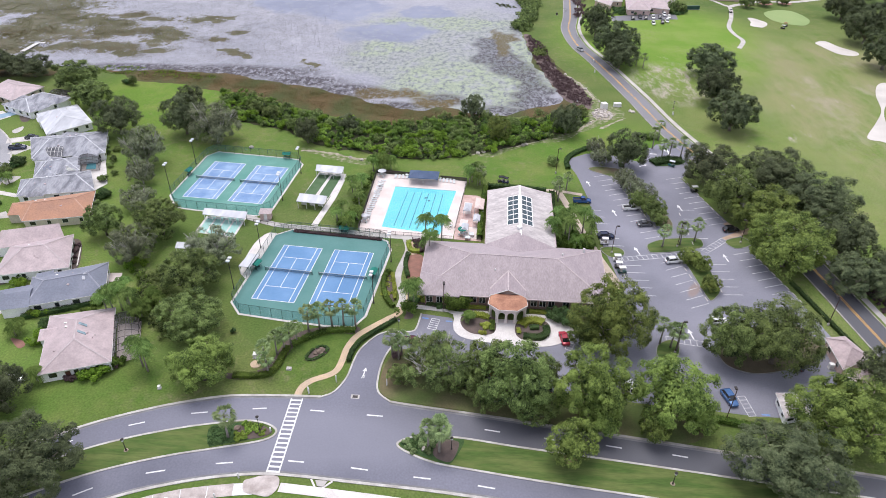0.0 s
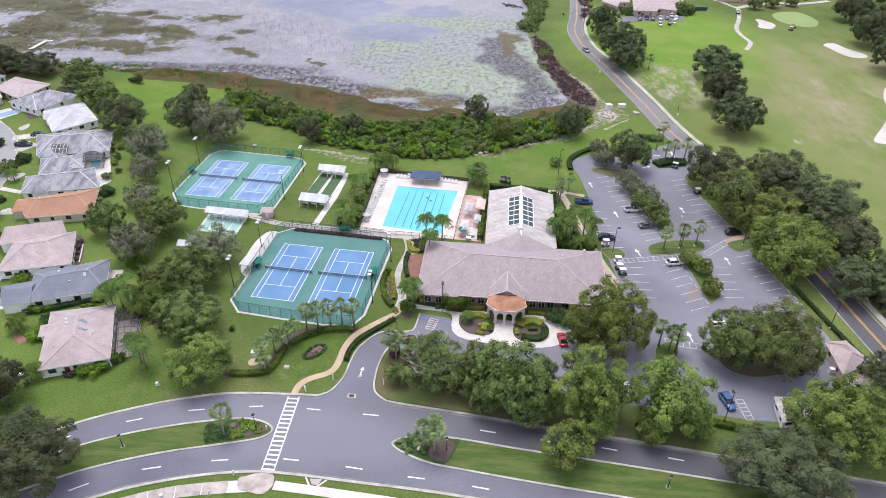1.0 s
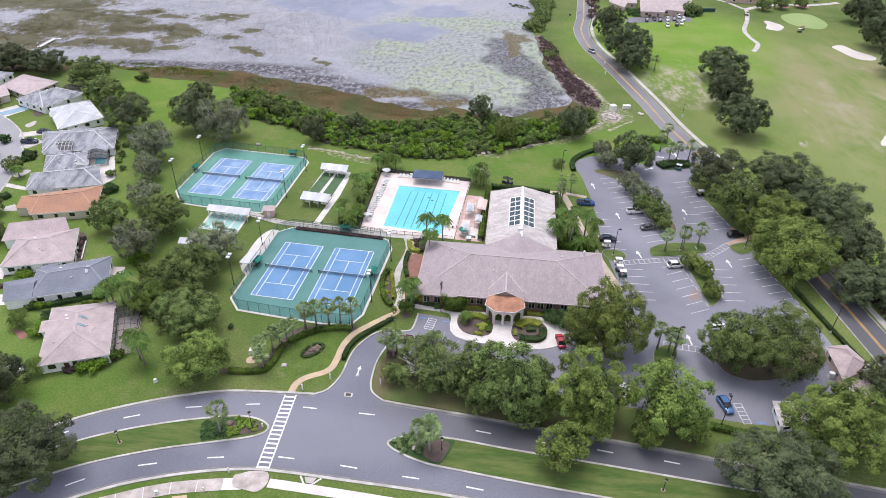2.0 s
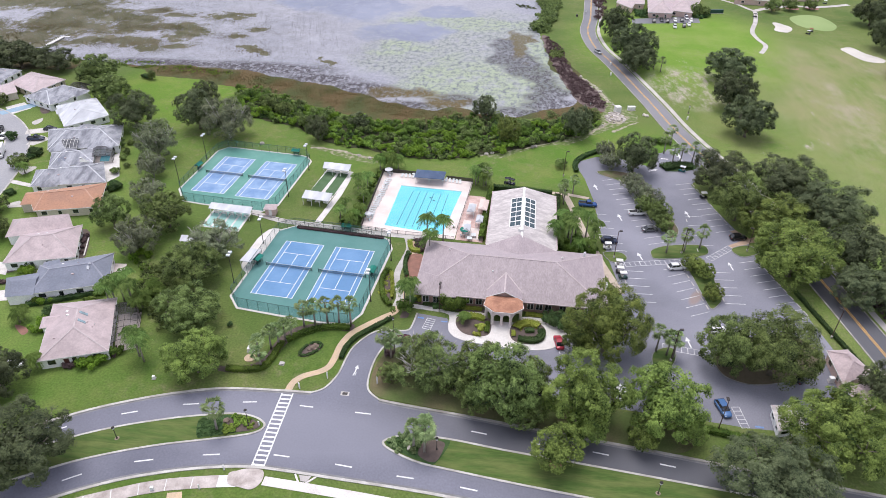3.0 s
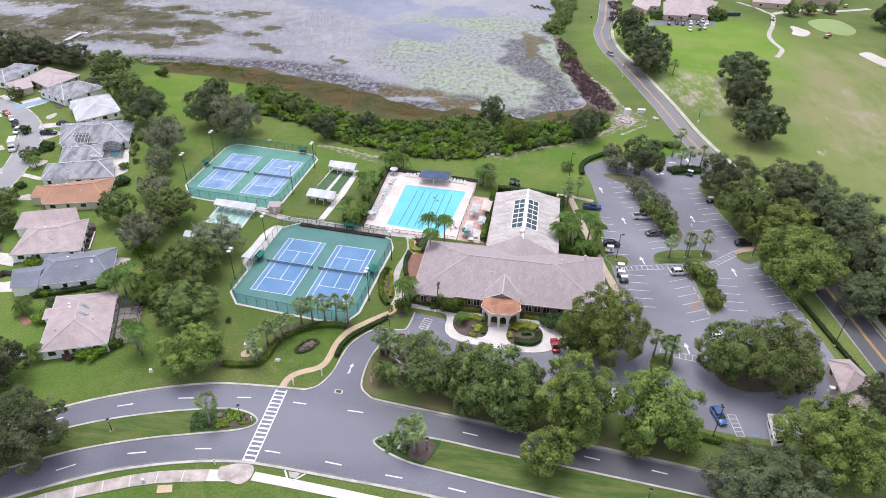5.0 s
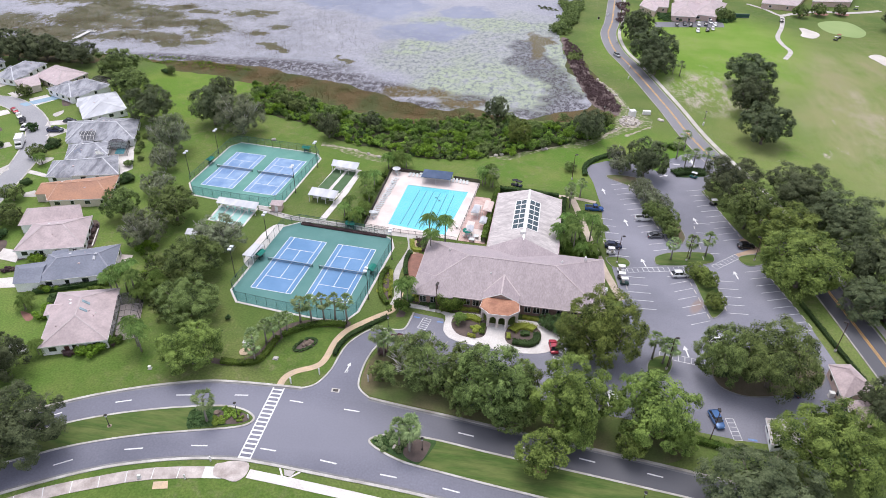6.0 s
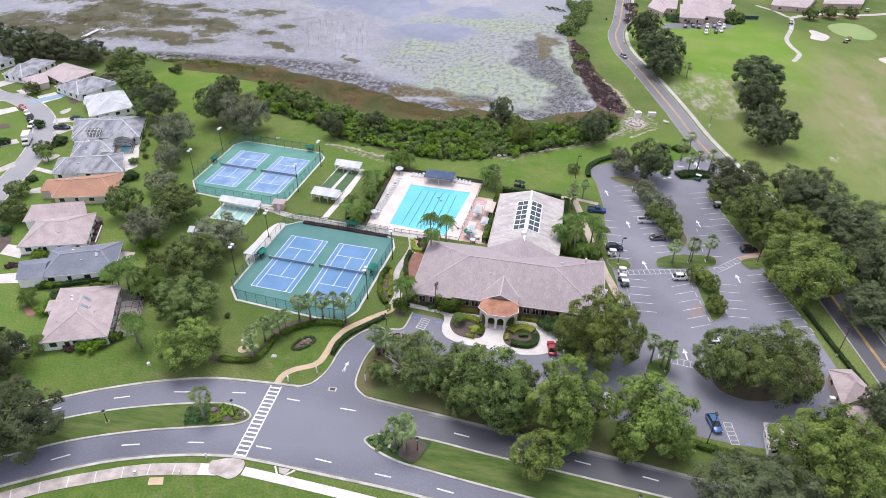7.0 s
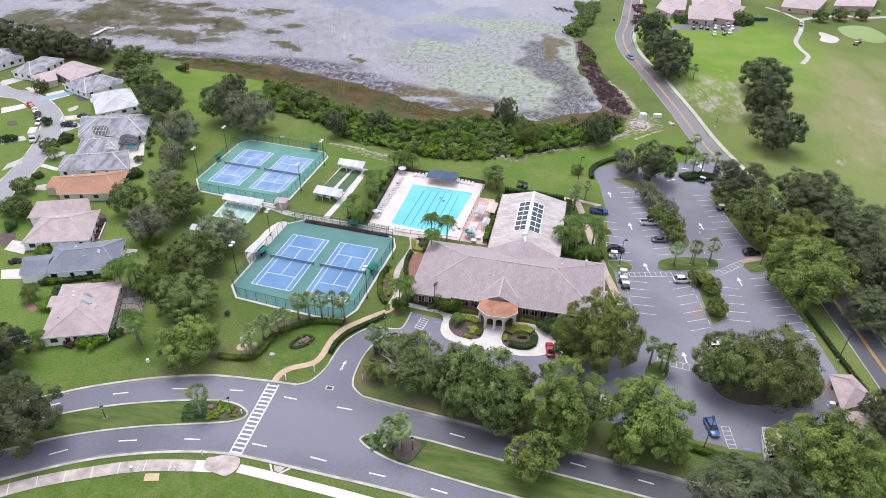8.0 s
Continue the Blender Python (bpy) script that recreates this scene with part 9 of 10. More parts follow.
def car(at, turn, colour, kind, label, group="parked cars", z=0.045):
    """A car facing its own +y: kind sedan, suv or pickup."""
    names = {"sedan": "car", "suv": "suv", "pickup": "pickup_truck"}
    th = thing(names[kind], label, "car", (*at, z), turn, group)
    h = {"sedan": 0.0, "suv": 0.25, "pickup": 0.3}[kind]
    L = {"sedan": 2.3, "suv": 2.35, "pickup": 2.8}[kind]
    p = paint(colour)
    bm = bmesh.new()
    b = 0.85 + h * 0.6
    loft(bm, [(-L, 0.76, 0.38, b - 0.12, b - 0.06, 0.9), (-L + 0.12, 0.86, 0.26, b - 0.02, b + 0.03, 0.92), (-L * 0.55, 0.92, 0.22, b, b + 0.05, 0.93), (0, 0.93, 0.22, b, b + 0.05, 0.93), (L * 0.5, 0.92, 0.22, b - 0.02, b + 0.03, 0.92), (L - 0.45, 0.88, 0.24, b - 0.12, b - 0.04, 0.9), (L - 0.08, 0.8, 0.3, b - 0.25, b - 0.18, 0.86), (L, 0.7, 0.38, b - 0.32, b - 0.26, 0.84)])
    body = part("body", bm, p, th, "", True)
    top = {"sedan": 1.42, "suv": 1.66, "pickup": 1.82}[kind]
    y0, y1, y2, y3 = {"sedan": (-1.75, -0.95, 0.35, 1.15), "suv": (-2.15, -1.5, 0.35, 1.2), "pickup": (-0.55, -0.35, 0.75, 1.45)}[kind]
    bm = bmesh.new()
    loft(bm, [(y0, 0.84, b - 0.1, b + 0.05, b + 0.09, 0.95), (y1, 0.82, b - 0.1, b + 0.06, top - 0.03, 0.82), (y2, 0.82, b - 0.1, b + 0.06, top - 0.03, 0.82), (y3, 0.84, b - 0.1, b + 0.04, b + 0.07, 0.95)])
    part("glasshouse", bm, CARGLASS, th, "dark car windows")
    bm = bmesh.new()
    loft(bm, [(y1 - 0.05, 0.66, top - 0.07, top - 0.03, top - 0.01, 0.9), (y1 + 0.25, 0.69, top - 0.06, top, top + 0.03, 0.9), (y2 - 0.25, 0.69, top - 0.06, top, top + 0.03, 0.9), (y2 + 0.05, 0.66, top - 0.07, top - 0.03, top - 0.01, 0.9)])
    part("roof", bm, p, th)
    for s in (-1, 1):
        for ya, yb in ((y0 + 0.05, y1), (y2, y3 - 0.05), ((y1 + y2) / 2, (y1 + y2) / 2)):
            bm = bmesh.new()
            tube(bm, [(s * 0.84, ya, b + 0.05) if ya != yb else (s * 0.83, ya, b + 0.03), (s * 0.69, yb, top - 0.02)], [0.045, 0.045], 5)
            part("pillar", bm, p, th)
        bm = bmesh.new()
        box(bm, s * 0.95 - 0.09, s * 0.95 + 0.09, y3 - 0.4, y3 - 0.22, b + 0.04, b + 0.2)
        part("mirror", bm, p, th)
        bm = bmesh.new()
        box(bm, s * 0.62 - 0.16, s * 0.62 + 0.16, L - 0.16, L - 0.03, b - 0.33, b - 0.2)
        part("headlight", bm, LAMP_GLASS, th, "clear headlight")
        bm = bmesh.new()
        box(bm, s * 0.68 - 0.12, s * 0.68 + 0.12, -L - 0.01, -L + 0.12, b - 0.28, b - 0.08)
        part("tail_light", bm, REDLENS, th, "red tail light")
        for y in (-L * 0.6, L * 0.6):
            wh = shared("wheel", TYRE, th, pose(s * 0.82, y, 0.34))
            shared("rim", RIM_MESH, wh)
    if kind == "pickup":
        bm = bmesh.new()
        box(bm, -0.75, 0.75, -L + 0.15, -0.65, b + 0.02, b + 0.1)
        part("bed", bm, RUBBER, th, "dark open truck bed")
        for s in (-1, 1):
            bm = bmesh.new()
            box(bm, s * 0.82 - 0.07, s * 0.82 + 0.07, -L + 0.1, -0.6, b, b + 0.28)
            part("bed_side", bm, p, th)
        bm = bmesh.new()
        box(bm, -0.85, 0.85, -L + 0.05, -L + 0.15, b - 0.1, b + 0.28)
        part("tailgate", bm, p, th)
    return th


WHITE, BLACK, BLUE, SKYBLUE, SILVER, RED, GREY, NAVY = (0.88, 0.88, 0.87), (0.012, 0.012, 0.014), (0.03, 0.09, 0.28), (0.09, 0.19, 0.40), (0.4, 0.41, 0.42), (0.48, 0.05, 0.075), (0.06, 0.065, 0.075), (0.02, 0.03, 0.07)
car((81.3, 71.1), -87, BLUE, "pickup", "bright blue pickup truck parked beside the lawn")
car((95.9, 68), -78, WHITE, "pickup", "white pickup truck with an open bed, parked")
car((98.3, 59.2), -78, (0.13, 0.135, 0.145), "sedan", "dark grey compact car parked in a bay")
car((85.9, 51.6), -87, NAVY, "suv", "dark blue car parked beside a golf cart")
car((102.6, 41), -77, WHITE, "suv", "white car with a dark sunroof, parked")
car((122.9, 58), -80, BLACK, "suv", "black car parked at the brick path")
car((103.2, -8.3), -165, SKYBLUE, "suv", "light blue van parked beside hatched lines")
car((122.6, 2.8), -48, GREY, "sedan", "dark grey sedan standing in the car park lane")
car((53.3, -3.2), 6, RED, "sedan", "red car parked in the row under the oaks")
car((55.4, -4.1), 6, SILVER, "suv", "silver car parked in the row under the oaks")
car((65.2, -7.4), 6, GREY, "sedan", "dark grey car parked in the row under the oaks")
car((82.3, -6.3), 6, WHITE, "suv", "white car parked in the row under the oaks")
car((70.2, 7.6), 9, RED, "sedan", "red car parked before the clubhouse")
car((35, 4.2), 84, (0.10, 0.02, 0.03), "sedan", "dark red car parked near the drive")
car((53.5, -2.8), 20, RED, "suv", "red car parked under the oaks")
car((64.5, -5.3), 21, BLACK, "suv", "black car parked under the oaks")
car((82.9, -6.7), 14, WHITE, "suv", "white car parked under the oaks")
car((107.6, 16.4), -77, WHITE, "suv", "white car half hidden under a tree")
car((-111.7, 91.5), -78, NAVY, "pickup", "dark blue pickup truck on a driveway")
car((-111.8, 100.1), -78, GREY, "sedan", "dark grey car on a driveway")
car((-138.2, 104.9), -125, RED, "sedan", "red car parked along the street", "cars along the street")
car((-133.3, 100.9), -136, WHITE, "sedan", "white car parked along the street", "cars along the street")
car((-128.6, 96.5), -152, BLACK, "suv", "black car parked along the street", "cars along the street")
car((-123.8, 91.3), -167, WHITE, "suv", "white car parked along the street", "cars along the street")
car((-47.8, -14.1), -73, WHITE, "suv", "white car parked beside a house")
car((96.8, 219.1), -152, SILVER, "suv", "silver car on the far road", "cars on the road")
k = 0
for x, y in [(132.7, 278.3), (137.1, 280.4), (140.2, 279.1), (144.7, 281.3), (148.7, 282.3), (152.1, 287.5), (142.4, 269.2), (147.9, 271.6), (151, 274.5), (153.7, 282.5)]:
    car((x, y), (172, 178, 168, 175, 170, 182, 176, 168, 174, 171)[k], (BLACK, GREY, BLACK, WHITE, GREY, WHITE, WHITE, BLACK, WHITE, WHITE)[k], "suv", "car parked before the golf clubhouse", "cars at the golf clubhouse", 0.0 if k in (6, 7, 8) else 0.045)
    k += 1

van = thing("delivery_truck", "white delivery truck with a red stripe", "truck", (*(-116.4, 79), 0.05), 208)
bm = bmesh.new()
box(bm, -1.2, 1.2, -3.4, 1.6, 0.8, 3.3)
part("cargo_box", bm, WHITE_METAL, van)
bm = bmesh.new()
box(bm, 1.2, 1.22, -3.0, 1.2, 1.8, 2.3)
part("stripe", bm, REDLENS, van, "red stripe")
bm = bmesh.new()
loft(bm, [(1.65, 1.1, 0.5, 1.6, 2.4, 0.9), (2.5, 1.1, 0.5, 1.5, 2.3, 0.86), (2.9, 1.1, 0.5, 1.2, 1.4, 0.9), (3.6, 1.0, 0.5, 1.0, 1.15, 0.9)])
part("cab", bm, WHITE_METAL, van)
bm = bmesh.new()
box(bm, -0.9, 0.9, 2.6, 2.95, 1.35, 2.0)
part("windscreen", bm, CARGLASS, van)
for s in (-1, 1):
    for y in (-2.2, 2.4):
        wh = shared("wheel", TYRE, van, pose(s * 1.0, y, 0.4) @ Matrix.Scale(1.2, 4))
        shared("rim", RIM_MESH, wh)


def golf_cart(at, turn, body, roof, label, z=0.045):
    th = thing("golf_cart", label, "golf cart", (*at, z), turn, "golf carts")
    bm = bmesh.new()
    loft(bm, [(-1.15, 0.55, 0.25, 0.7, 0.8, 0.9), (-0.5, 0.6, 0.22, 0.6, 0.68, 0.92), (0.2, 0.6, 0.2, 0.32, 0.36, 0.95), (0.7, 0.58, 0.2, 0.5, 0.7, 0.85), (1.15, 0.45, 0.25, 0.45, 0.55, 0.85)])
    part("body", bm, body, th, "", True)
    bm = bmesh.new()
    box(bm, -0.55, 0.55, -0.55, -0.05, 0.65, 0.78)
    box(bm, -0.55, 0.55, -0.65, -0.55, 0.78, 1.15)
    part("seat", bm, WOOD, th)
    bm = bmesh.new()
    loft(bm, [(-1.0, 0.6, 1.82, 1.86, 1.9, 0.9), (-0.8, 0.64, 1.84, 1.9, 1.95, 0.9), (0.6, 0.64, 1.84, 1.9, 1.95, 0.9), (0.85, 0.58, 1.8, 1.84, 1.88, 0.9)])
    part("roof", bm, roof, th)
    for x in (-0.55, 0.55):
        for y, yb in ((-0.95, -0.9), (0.72, 0.6)):
            bm = bmesh.new()
            tube(bm, [(x, y, 0.55), (x, yb, 1.86)], [0.025, 0.025], 5)
            part("post", bm, POLE, th)
        for y in (-0.8, 0.8):
            wh = shared("wheel", TYRE, th, pose(x * 1.05, y, 0.24) @ Matrix.Scale(0.7, 4))
            shared("rim", RIM_MESH, wh)


CART_BLACK = paint(BLACK)
golf_cart((85.1, 48.4), -268, WHITE_METAL, WHITE_METAL, "white golf cart parked beside a blue car")
golf_cart((87.5, 40.4), -92, WHITE_METAL, WHITE_METAL, "white golf cart parked beside the path")
golf_cart((87.4, 37.2), -92, CART_BLACK, WHITE_METAL, "dark golf cart with a white roof")
golf_cart((87.9, 35), -83, GREEN_METAL, WHITE_METAL, "dark golf cart with a white roof")
golf_cart((118.1, 80.8), -78, CART_BLACK, WHITE_METAL, "black golf cart with a white roof in a bay")
golf_cart((114.6, 98), 63, mat("cart_teal", (0.02, 0.13, 0.13), (0.03, 0.16, 0.16), 1, 5, 0.3, 0), LAMP_GLASS, "teal golf cart with a pale roof")
golf_cart((212.1, 268), 56, CART_BLACK, WHITE_METAL, "golf cart standing on the fairway", 0.0)
golf_cart((215, 272.6), -267, CART_BLACK, REDLENS, "dark golf cart standing on the fairway", 0.0)
golf_cart((192.5, 297.6), 29, CART_BLACK, CART_BLACK, "dark golf cart on the cart path")
golf_cart((244.6, 335.6), 71, GREEN_METAL, WHITE_METAL, "golf cart beside the far golf building", 0.0)
golf_cart((57.7, 81.5), 71, paint(NAVY), CART_BLACK, "small dark utility cart on the back lawn", 0.0)
golf_cart((56.4, 82.1), -264, CART_BLACK, CART_BLACK, "small dark utility cart on the back lawn", 0.0)

# ---- lamps ----
def flood_pole(at, turn, height=8.4):
    th = thing("court_light", "dark pole with two white floodlights by a tennis court", "light pole", (*at, 0.0), turn, "court floodlights")
    bm = bmesh.new()
    tube(bm, [(0, 0, 0), (0, 0, 0.4), (0, 0, 0.42), (0, 0, height)], [0.22, 0.22, 0.11, 0.075], 8)
    part("pole", bm, POLE, th)
    bm = bmesh.new()
    tube(bm, [(-0.8, 0, height), (0.8, 0, height)], [0.05, 0.05], 6)
    part("crossarm", bm, POLE, th)
    for x in (-0.65, 0.65):
        bm = bmesh.new()
        box(bm, x - 0.38, x + 0.38, -0.2, 0.65, height - 0.02, height + 0.26)
        part("floodlight", bm, LAMP_GLASS, th, "white floodlight head")


for at, turn, h in (((-48, 68.3), -90, 8.9), ((-46.3, 85.9), -90, 8.7), ((-11.8, 20.4), -90, 9.1), ((26.4, 35.1), 90, 9.3), ((24.3, 17.5), 90, 9.1), ((-9.6, 82.4), 90, 9), ((-11.1, 64.7), 90, 9.2), ((-10.3, 38.7), -90, 8.2)):
    flood_pole(at, turn, h)


def lot_lamp(at, turn, height=7.8, label="bronze car park lamp post with a shoebox head"):
    th = thing("lamp_post", label, "lamp post", (*at, 0.03), turn, "car park lamps")
    bm = bmesh.new()
    tube(bm, [(0, 0, 0), (0, 0, 0.6), (0, 0, 0.62)], [0.26, 0.26, 0.12], 10)
    part("footing", bm, CONCRETE, th, "concrete footing")
    bm = bmesh.new()
    tube(bm, [(0, 0, 0.6), (0, 0, height)], [0.10, 0.08], 8)
    part("pole", bm, mat("pole_brown", (0.07, 0.035, 0.03), (0.09, 0.045, 0.04), 1, 6, 0.5, 0) if "pole_brown" not in bpy.data.materials else bpy.data.materials["pole_brown"], th)
    bm = bmesh.new()
    tube(bm, [(0, 0, height - 0.15), (0, 0.5, height - 0.05)], [0.05, 0.05], 6)
    part("arm", bm, POLE, th)
    bm = bmesh.new()
    loft(bm, [(0.2, 0.26, height - 0.08, height + 0.08, height + 0.16, 0.8), (0.95, 0.26, height - 0.08, height + 0.08, height + 0.16, 0.8)])
    head = part("head", bm, POLE, th, "dark bronze lamp head")
    bm = bmesh.new()
    box(bm, -0.2, 0.2, 0.3, 0.9, height - 0.11, height - 0.07)
    part("lens", bm, LAMP_GLASS, head, "pale lamp lens")
    return head


for at, turn, h in (((86.5, 44.1), -80, 8.7), ((105.4, 48.6), -80, 8), ((134.1, 17.6), 60, 8.6), ((100.9, -14.1), 0, 8.8), ((74.7, 89.4), -80, 9), ((123.9, 52), 80, 7.5), ((41.5, 18.8), 0, 5.9), ((41.7, 15.7), 0, 8), ((95, 5.1), -80, 9.3)):
    lot_lamp(at, turn, h)


def street_lamp(at, height, label):
    th = thing("street_lamp", label, "street lamp", (*at, 0.1), 0, "boulevard lamps")
    bm = bmesh.new()
    tube(bm, [(0, 0, 0), (0, 0, 0.35), (0, 0, 0.4), (0, 0, height - 0.6)], [0.18, 0.16, 0.08, 0.06], 8)
    part("pole", bm, POLE, th)
    bm = bmesh.new()
    tube(bm, [(0, 0, height - 0.6), (0, 0, height - 0.5), (0, 0, height - 0.05)], [0.1, 0.22, 0.28], 8)
    part("lantern", bm, LAMP_GLASS, th, "frosted lantern")
    bm = bmesh.new()
    tube(bm, [(0, 0, height - 0.05), (0, 0, height + 0.05), (0, 0, height + 0.2)], [0.34, 0.3, 0.05], 8)
    part("cap", bm, POLE, th)
    bm = bmesh.new()
    tube(bm, [(0, 0, -0.02), (0, 0, 0.06)], [0.5, 0.45], 12)
    part("soil_ring", bm, SOIL, th, "ring of bare soil")


street_lamp((-16.2, -29.9), 3.2, "short dark street lamp on the grass median")
street_lamp((8.2, -24.2), 5.0, "dark street lamp at the median tip")
street_lamp((45.8, -25.2), 3.4, "short dark street lamp in the planting bed")
street_lamp((86.8, -30), 3.2, "short dark street lamp on the grass median")
street_lamp((31.9, 6.7), 4.5, "dark street lamp beside the entrance drive")
for at in [(87.5, 146.8), (126.6, 149.1)]:
    street_lamp(at, 3.0, "short street lamp beside the far road")

# ---- small things ----
def post(at, height, label, name="bollard", w=0.11, material=None, lean=0.0, tilt=0.0):
    th = thing(name, label, "post", (*at, 0.05), tilt, "white posts")
    bm = bmesh.new()
    box(bm, -w, w, -w, w, 0, height)
    part("shaft", bm, material or WHITE_METAL, th)
    bm = bmesh.new()
    solid(bm, [(-w - 0.03, -w - 0.03, height), (w + 0.03, -w - 0.03, height), (w + 0.03, w + 0.03, height), (-w - 0.03, w + 0.03, height), (0, 0, height + 0.12)], [(0, 1, 4), (1, 2, 4), (2, 3, 4), (3, 0, 4), (3, 2, 1, 0)])
    part("cap", bm, material or WHITE_METAL, th)


for px, h in (((20.3, -9.4), 1.9), ((15.2, -13), 1.6), ((31.2, -9.6), 2.0), ((7.1, -34.4), 1.4), ((14.9, -12.5), 1.3), ((10, -23.5), 1.2), ((4.2, -38.8), 1.3)):
    post(px, h, "white square marker post beside the road")
for px in [(101.3, 202.5), (100, 188.5), (97.9, 241.7), (95.8, 290.1), (125, 142.7)]:
    post(px, 1.2, "white marker post on the far road verge", "marker_post", 0.25)


def cabinet(at, size, turn, label, material, name="utility_cabinet"):
    th = thing(name, label, "utility box", (*at, 0.02), turn)
    x, y, z = size
    bm = bmesh.new()
    box(bm, -x / 2, x / 2, -y / 2, y / 2, 0.1, z)
    part("body", bm, material, th)
    bm = bmesh.new()
    box(bm, -x / 2 - 0.05, x / 2 + 0.05, -y / 2 - 0.05, y / 2 + 0.05, z, z + 0.08)
    part("lid", bm, material, th)
    bm = bmesh.new()
    box(bm, -x / 2 - 0.15, x / 2 + 0.15, -y / 2 - 0.15, y / 2 + 0.15, 0, 0.1)
    part("base", bm, CONCRETE, th, "concrete base")


cabinet((1.2, -3.1), (1.5, 1.1, 1.0), 5, "white utility cabinet beside the hedge", WHITE_METAL)
cabinet((-16.5, -13.9), (0.5, 0.45, 0.7), 10, "small white utility box on the lawn", WHITE_METAL)
cabinet((-4.1, -40), (0.5, 0.4, 0.8), 10, "small grey utility box beside the pavement", PLASTIC)
cabinet((104.2, 149.4), (2.9, 1.4, 1.4), 8, "white storage trailer near the shore", WHITE_METAL)
cabinet((98.4, 146.6), (2.2, 2.2, 2.3), 20, "white tank beside a rock pile", WHITE_METAL)
cabinet((9.2, -6.3), (0.9, 0.7, 0.25), 0, "low concrete valve box in the lawn", CONCRETE)
cabinet((90.3, 282.5), (0.9, 0.9, 1.1), 0, "dark bin on the far lawn", POLE)
for px in ((80.2, 32.3), (82.5, 30.4)):
    cabinet(px, (1.6, 1.2, 1.2), 0, "pale air conditioning unit beside the clubhouse", PLASTIC, "air_conditioner")
cabinet((171.6, 302.8), (8.7, 1.3, 2), 8, "dark teal screened golf net enclosure", GREEN_METAL, "net_enclosure")
cabinet((128.7, 2.9), (1.0, 0.8, 1.2), 0, "white utility box beside the small building", WHITE_METAL)
flat("round_pad", rounded([((1.6, -5.4)[0] + 1.25 * math.cos(a), (1.6, -5.4)[1] + 1.25 * math.sin(a)) for a in (0, 1.05, 2.1, 3.14, 4.2, 5.25)], True, 3), 0.15, CONCRETE_TAN, "round tan concrete pad beside the hedge", "pavement", 0.0)
# rocks by the shore and in the beds
def rock(at, r, label, seed, material=None):
    rng = random.Random(seed)
    bm = bmesh.new()
    bmesh.ops.create_icosphere(bm, subdivisions=2, radius=r)
    for v in bm.verts:
        v.co *= 1 + 0.3 * noise.noise(v.co * (1.6 / r) + Vector((seed * 3.1, 0, 0)))
        v.co.z *= 0.65
    ob = tagged(new("rock", finish(bm, "rock", material or ROCK)), label, "rock", "rocks")
    ob.location = (*at, r * 0.3)
    ob.rotation_euler = (0, 0, rng.uniform(0, 6.28))
    return ob


rk = random.Random(3)
px0 = Vector((96.9, 140.6))
for i in range(64):
    a, q = rk.uniform(0, 6.28), rk.uniform(0, 1) ** 0.6
    rock((px0.x + math.cos(a) * q * 4.0, px0.y + math.sin(a) * q * 5.2), rk.uniform(0.3, 0.8), "pale limestone boulder in a rock pile", i)
for i, (x, y) in enumerate([(50.4, 102.9), (48.5, 101.9), (65.6, 110.5), (64.6, 110), (4.6, 95.1), (8.8, 93.4), (91.4, 132.1), (88.5, 180.3), (86.4, 184.4), (90.2, 172.1), (93.3, 167.1), (97.5, 153.6), (-31.5, 99.5), (108.7, 144.6), (109.6, 143.6)]):
    rock((x, y), rk.uniform(0.5, 0.9), "pale weathered boulder beside the shore lawn", 50 + i)
for i, (x, y, r) in enumerate(((14.6, -0.7, 0.75), (15.4, -0.2, 0.6), (14.9, 0.4, 0.5), (13.9, -1.2, 0.5), (15.2, -1.0, 0.45))):
    rock((x, y), r, "brown weathered boulder in an oval planting bed", 95 + i, ROCK_BROWN)
rock((3.2, -23.2), 0.7, "brown boulder in the median planting bed", 91, ROCK_BROWN)
rock((40.5, -25.5), 0.55, "pale boulder in the median planting bed", 92)

# bare pale soil washed out along the thicket and the shore
BARE_SOIL = mat("bare_soil", (0.40, 0.36, 0.29), (0.24, 0.23, 0.15), 0.7, 5, 0.95, 0.5, vary=0.2, contrast=(0.42, 0.58))
for line, width in (([(-13.7, 99.0), (-7.8, 98.8), (-1.1, 97.3), (6.9, 94.0), (14.2, 95.6)], 1.3), ([(46.1, 100.9), (53.0, 105.0), (63.8, 109.8), (73.7, 116.4)], 1.1), ([(85.7, 124.6), (89.5, 129.5), (93.5, 134.6)], 1.6), ([(94.3, 126.8), (99.5, 132), (105.6, 137.7)], 0.9), ([(86.5, 183.4), (91.6, 174), (96.2, 156)], 1.5)):
    left, right = sides(line, width / 2)
    flat("bare_soil", ragged([tuple(p) for p in left] + [tuple(p) for p in right][::-1], 0.7, 1.3, True, 0.7), 0.022, BARE_SOIL, "pale bare soil washed out along the lawn edge", "soil")

flat("bare_soil", ragged([(92.6, 138), (94.5, 146), (99.5, 147.5), (102, 141), (98.5, 135), (94.5, 135)], 1.2, 2.0, True, 0.9), 0.022, BARE_SOIL, "pale bare soil round a rock pile", "soil")

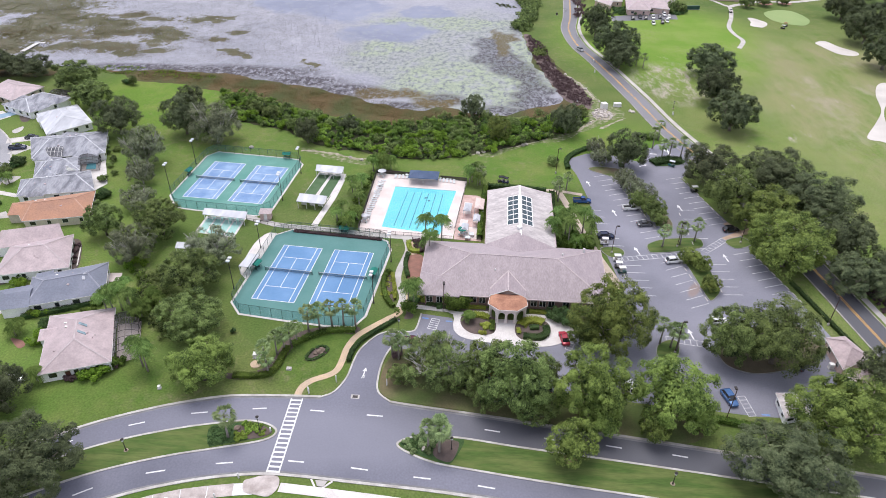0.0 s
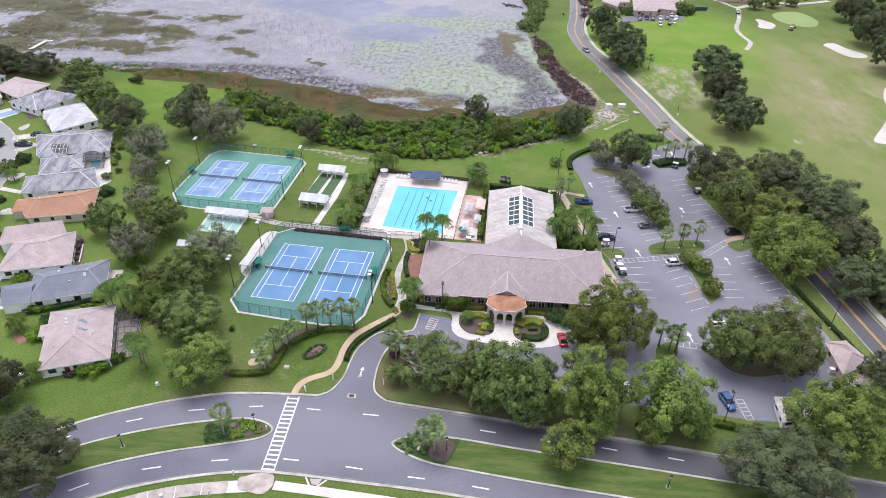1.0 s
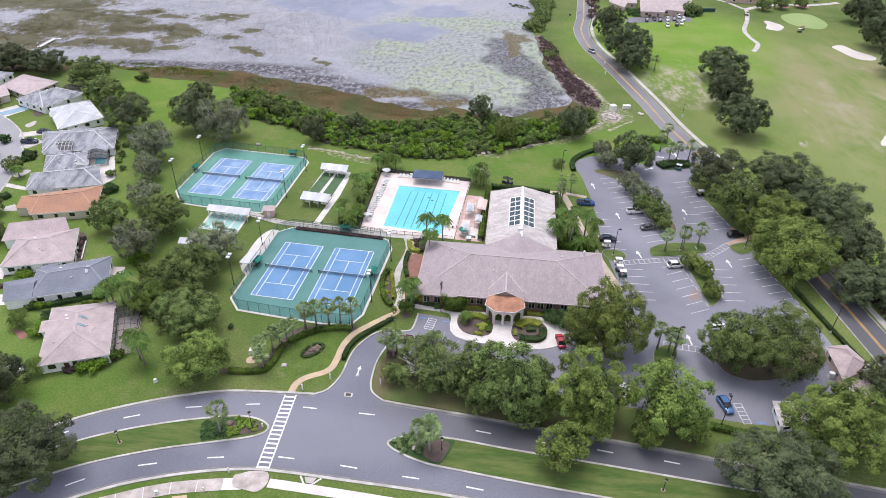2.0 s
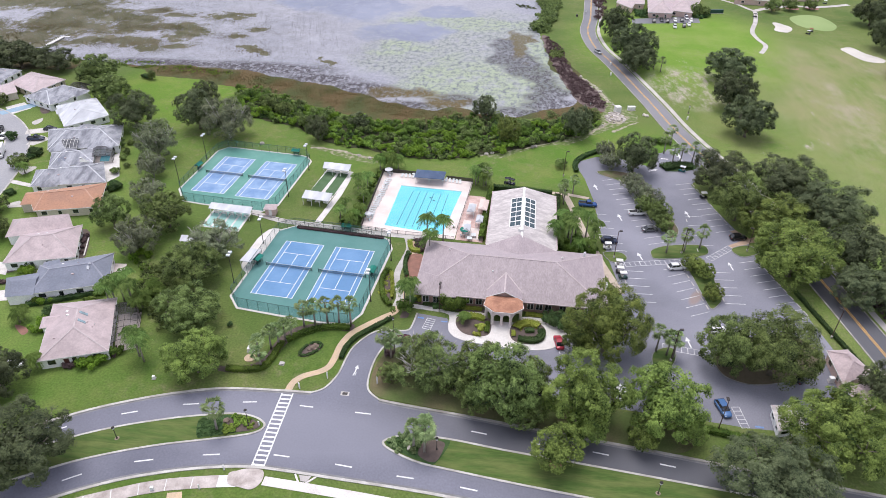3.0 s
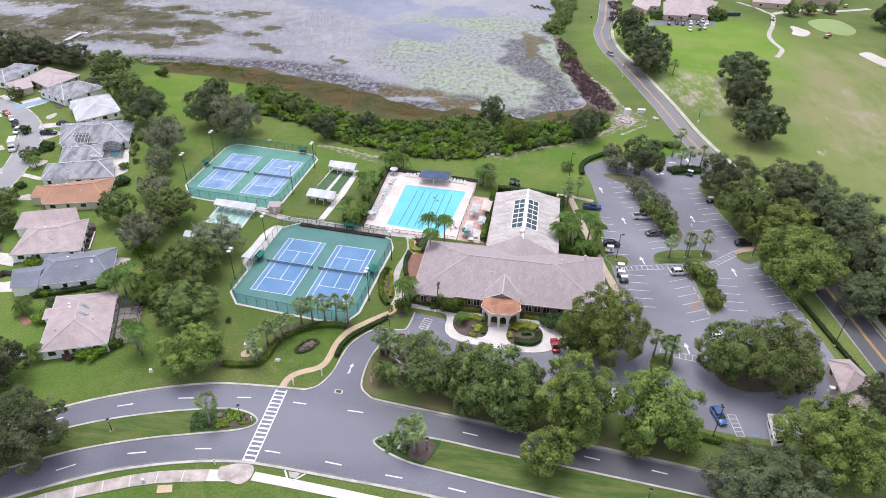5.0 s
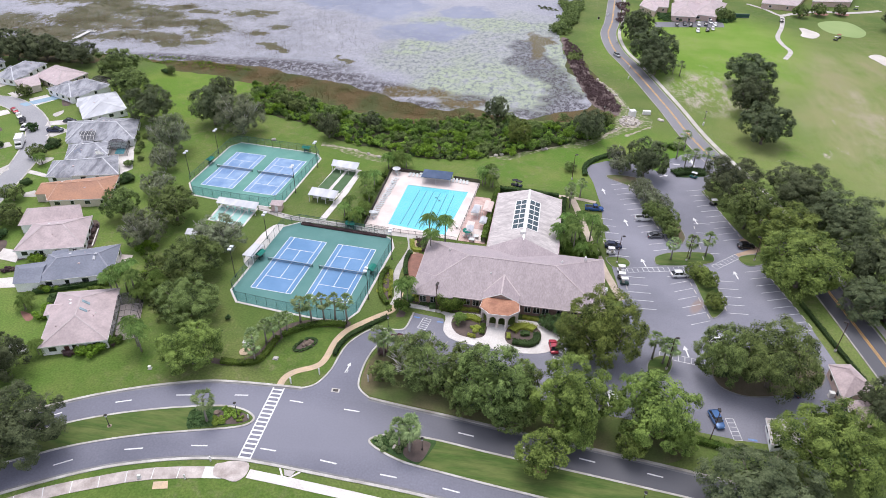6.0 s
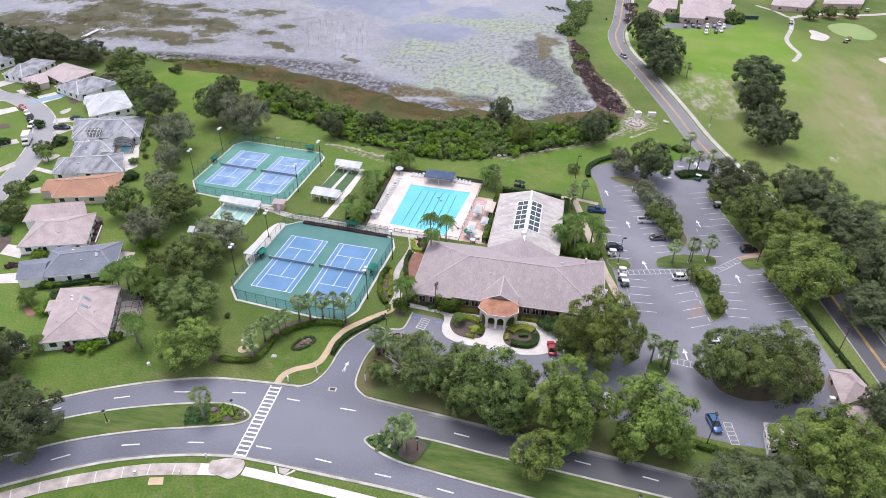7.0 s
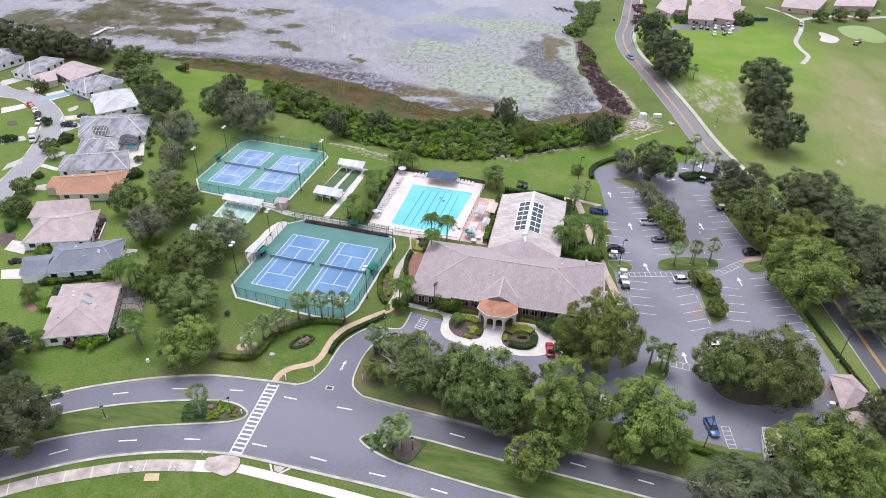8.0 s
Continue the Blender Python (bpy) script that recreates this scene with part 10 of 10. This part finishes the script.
# dock in the lake
dock = thing("dock", "white wooden dock reaching into the reeds", "dock", kind="thing")
DOCK = [(-169.5, 189.4), (-169.6, 202.4), (-166.1, 203)]
bm = bmesh.new()
band(bm, DOCK, 1.9, 0.75, 0.62)
part("walkway", bm, PLANK, dock)
for (ax, ay), (bx, by) in zip(DOCK, DOCK[1:]):
    n = max(2, int(math.hypot(bx - ax, by - ay) / 3))
    for i in range(n):
        u = i / n
        for s in (-0.9, 0.9):
            bm = bmesh.new()
            x, y = ax + (bx - ax) * u, ay + (by - ay) * u + s
            tube(bm, [(x, y, 0), (x, y, 1.5)], [0.1, 0.1], 6)
            part("pile", bm, PLANK, dock)
float_ob = thing("floating_weed", "dark raft of weeds floating in the lake", "weeds", (*(59.8, 298.8), 0.06))
rg = np.random.default_rng(4)
ob = new("leaves", quads("leaves", leaf_cloud(rg, rg.normal(size=(30, 3)) * (3.0, 2.2, 0.2), np.full(30, 1.1), 30, 0.35, 0.3), LEAF_DARK))
ob.parent = float_ob

# garden beds of the houses
for pts, word in (([(-64.3, 37.7), (-60.8, 37.9), (-55.6, 26.8), (-58, 25.7)], "long brown planting bed beside a house"), ([(-104.4, 70.8), (-100.1, 72.7), (-98.9, 71.2), (-100.6, 66.9)], "pale stone ring bed round a palm"), ([(-84.5, 24), (-80.5, 24.9), (-78.2, 20.3), (-79.7, 18.2)], "curved brown planting bed in a lawn"), ([(-75.7, 17.9), (-73.8, 19.5), (-69.8, 19.3), (-71.1, 17.1), (-74, 16.4)], "stone edged bed beside a house"), ([(-122.7, 105.7), (-121, 109.6), (-119.4, 106.5), (-120.2, 103.5)], "oval pale gravel bed in a front lawn"), ([(-127.8, 118.8), (-124.5, 119.5), (-121.7, 114.7), (-123.9, 113.6)], "brown planting bed beside a driveway"), ([(-136.6, 89.9), (-133.8, 91.1), (-131.2, 88.5), (-134.1, 87.3)], "brown planting bed in a round lawn"), ([(-56.7, -1.5), (-53.6, -2), (-52.1, -3.4), (-53, -4.5)], "square brick bed with a small shrub")):
    flat("garden_bed", rounded(pts, True, 3), 0.06, CONCRETE if "pale" in word else MULCH_RED if "brick" in word else MULCH, word, "garden bed")
# small trees in red mulch before the golf buildings
for x, y in [(209.3, 318), (220.8, 321), (233, 323)]:
    flat("mulch_ring", [(x + 4.2 * math.cos(a * 0.785), y + 3.6 * math.sin(a * 0.785)) for a in range(8)], 0.06, MULCH_RED, "red mulch ring under a young tree", "mulch")
plant("oak", [(205.3, 310.4, 4.8), (217.1, 315.4, 4.9), (230.1, 319.9, 4.2), (159.1, 297.4, 4.5), (162.9, 294.9, 3.8), (156.7, 292.9, 3.4)])
bush_stuff("golf_clubhouse_shrubs", "dark shrubs round the golf clubhouse", scatter(21, [(124.8, 299.9), (134.2, 299.9), (144.5, 295.6), (144.2, 288.8), (125.1, 286.2)], 30, 2.07, 1.38) + scatter(22, [(157.3, 298.9), (166.4, 298.9), (164.5, 291.8), (156.5, 290.8)], 20, 2.05, 1.5), LEAF_HEDGE, 51, 40, 0.4)
bush_stuff("bare_scrub", "leafless brown scrub beside the far road", scatter(23, [(101.6, 316.2), (108.6, 317), (106, 279.4), (101.6, 276.6)], 16, 2.06, 2.41), LEAF_RUST, 52, 50, 0.3)

# weathered litter of twigs under the belt and on the far verge
bush_stuff("verge_brush", "grey-brown brush along the far road verge", scatter(24, [(145.1, 42.8), (148.6, 40.6), (149.8, 22.1), (151.3, 19.1), (154.6, 25.7), (151.3, 43.3)], 70, 1.26, 0.84), LEAF_RUST, 53, 30, 0.22)
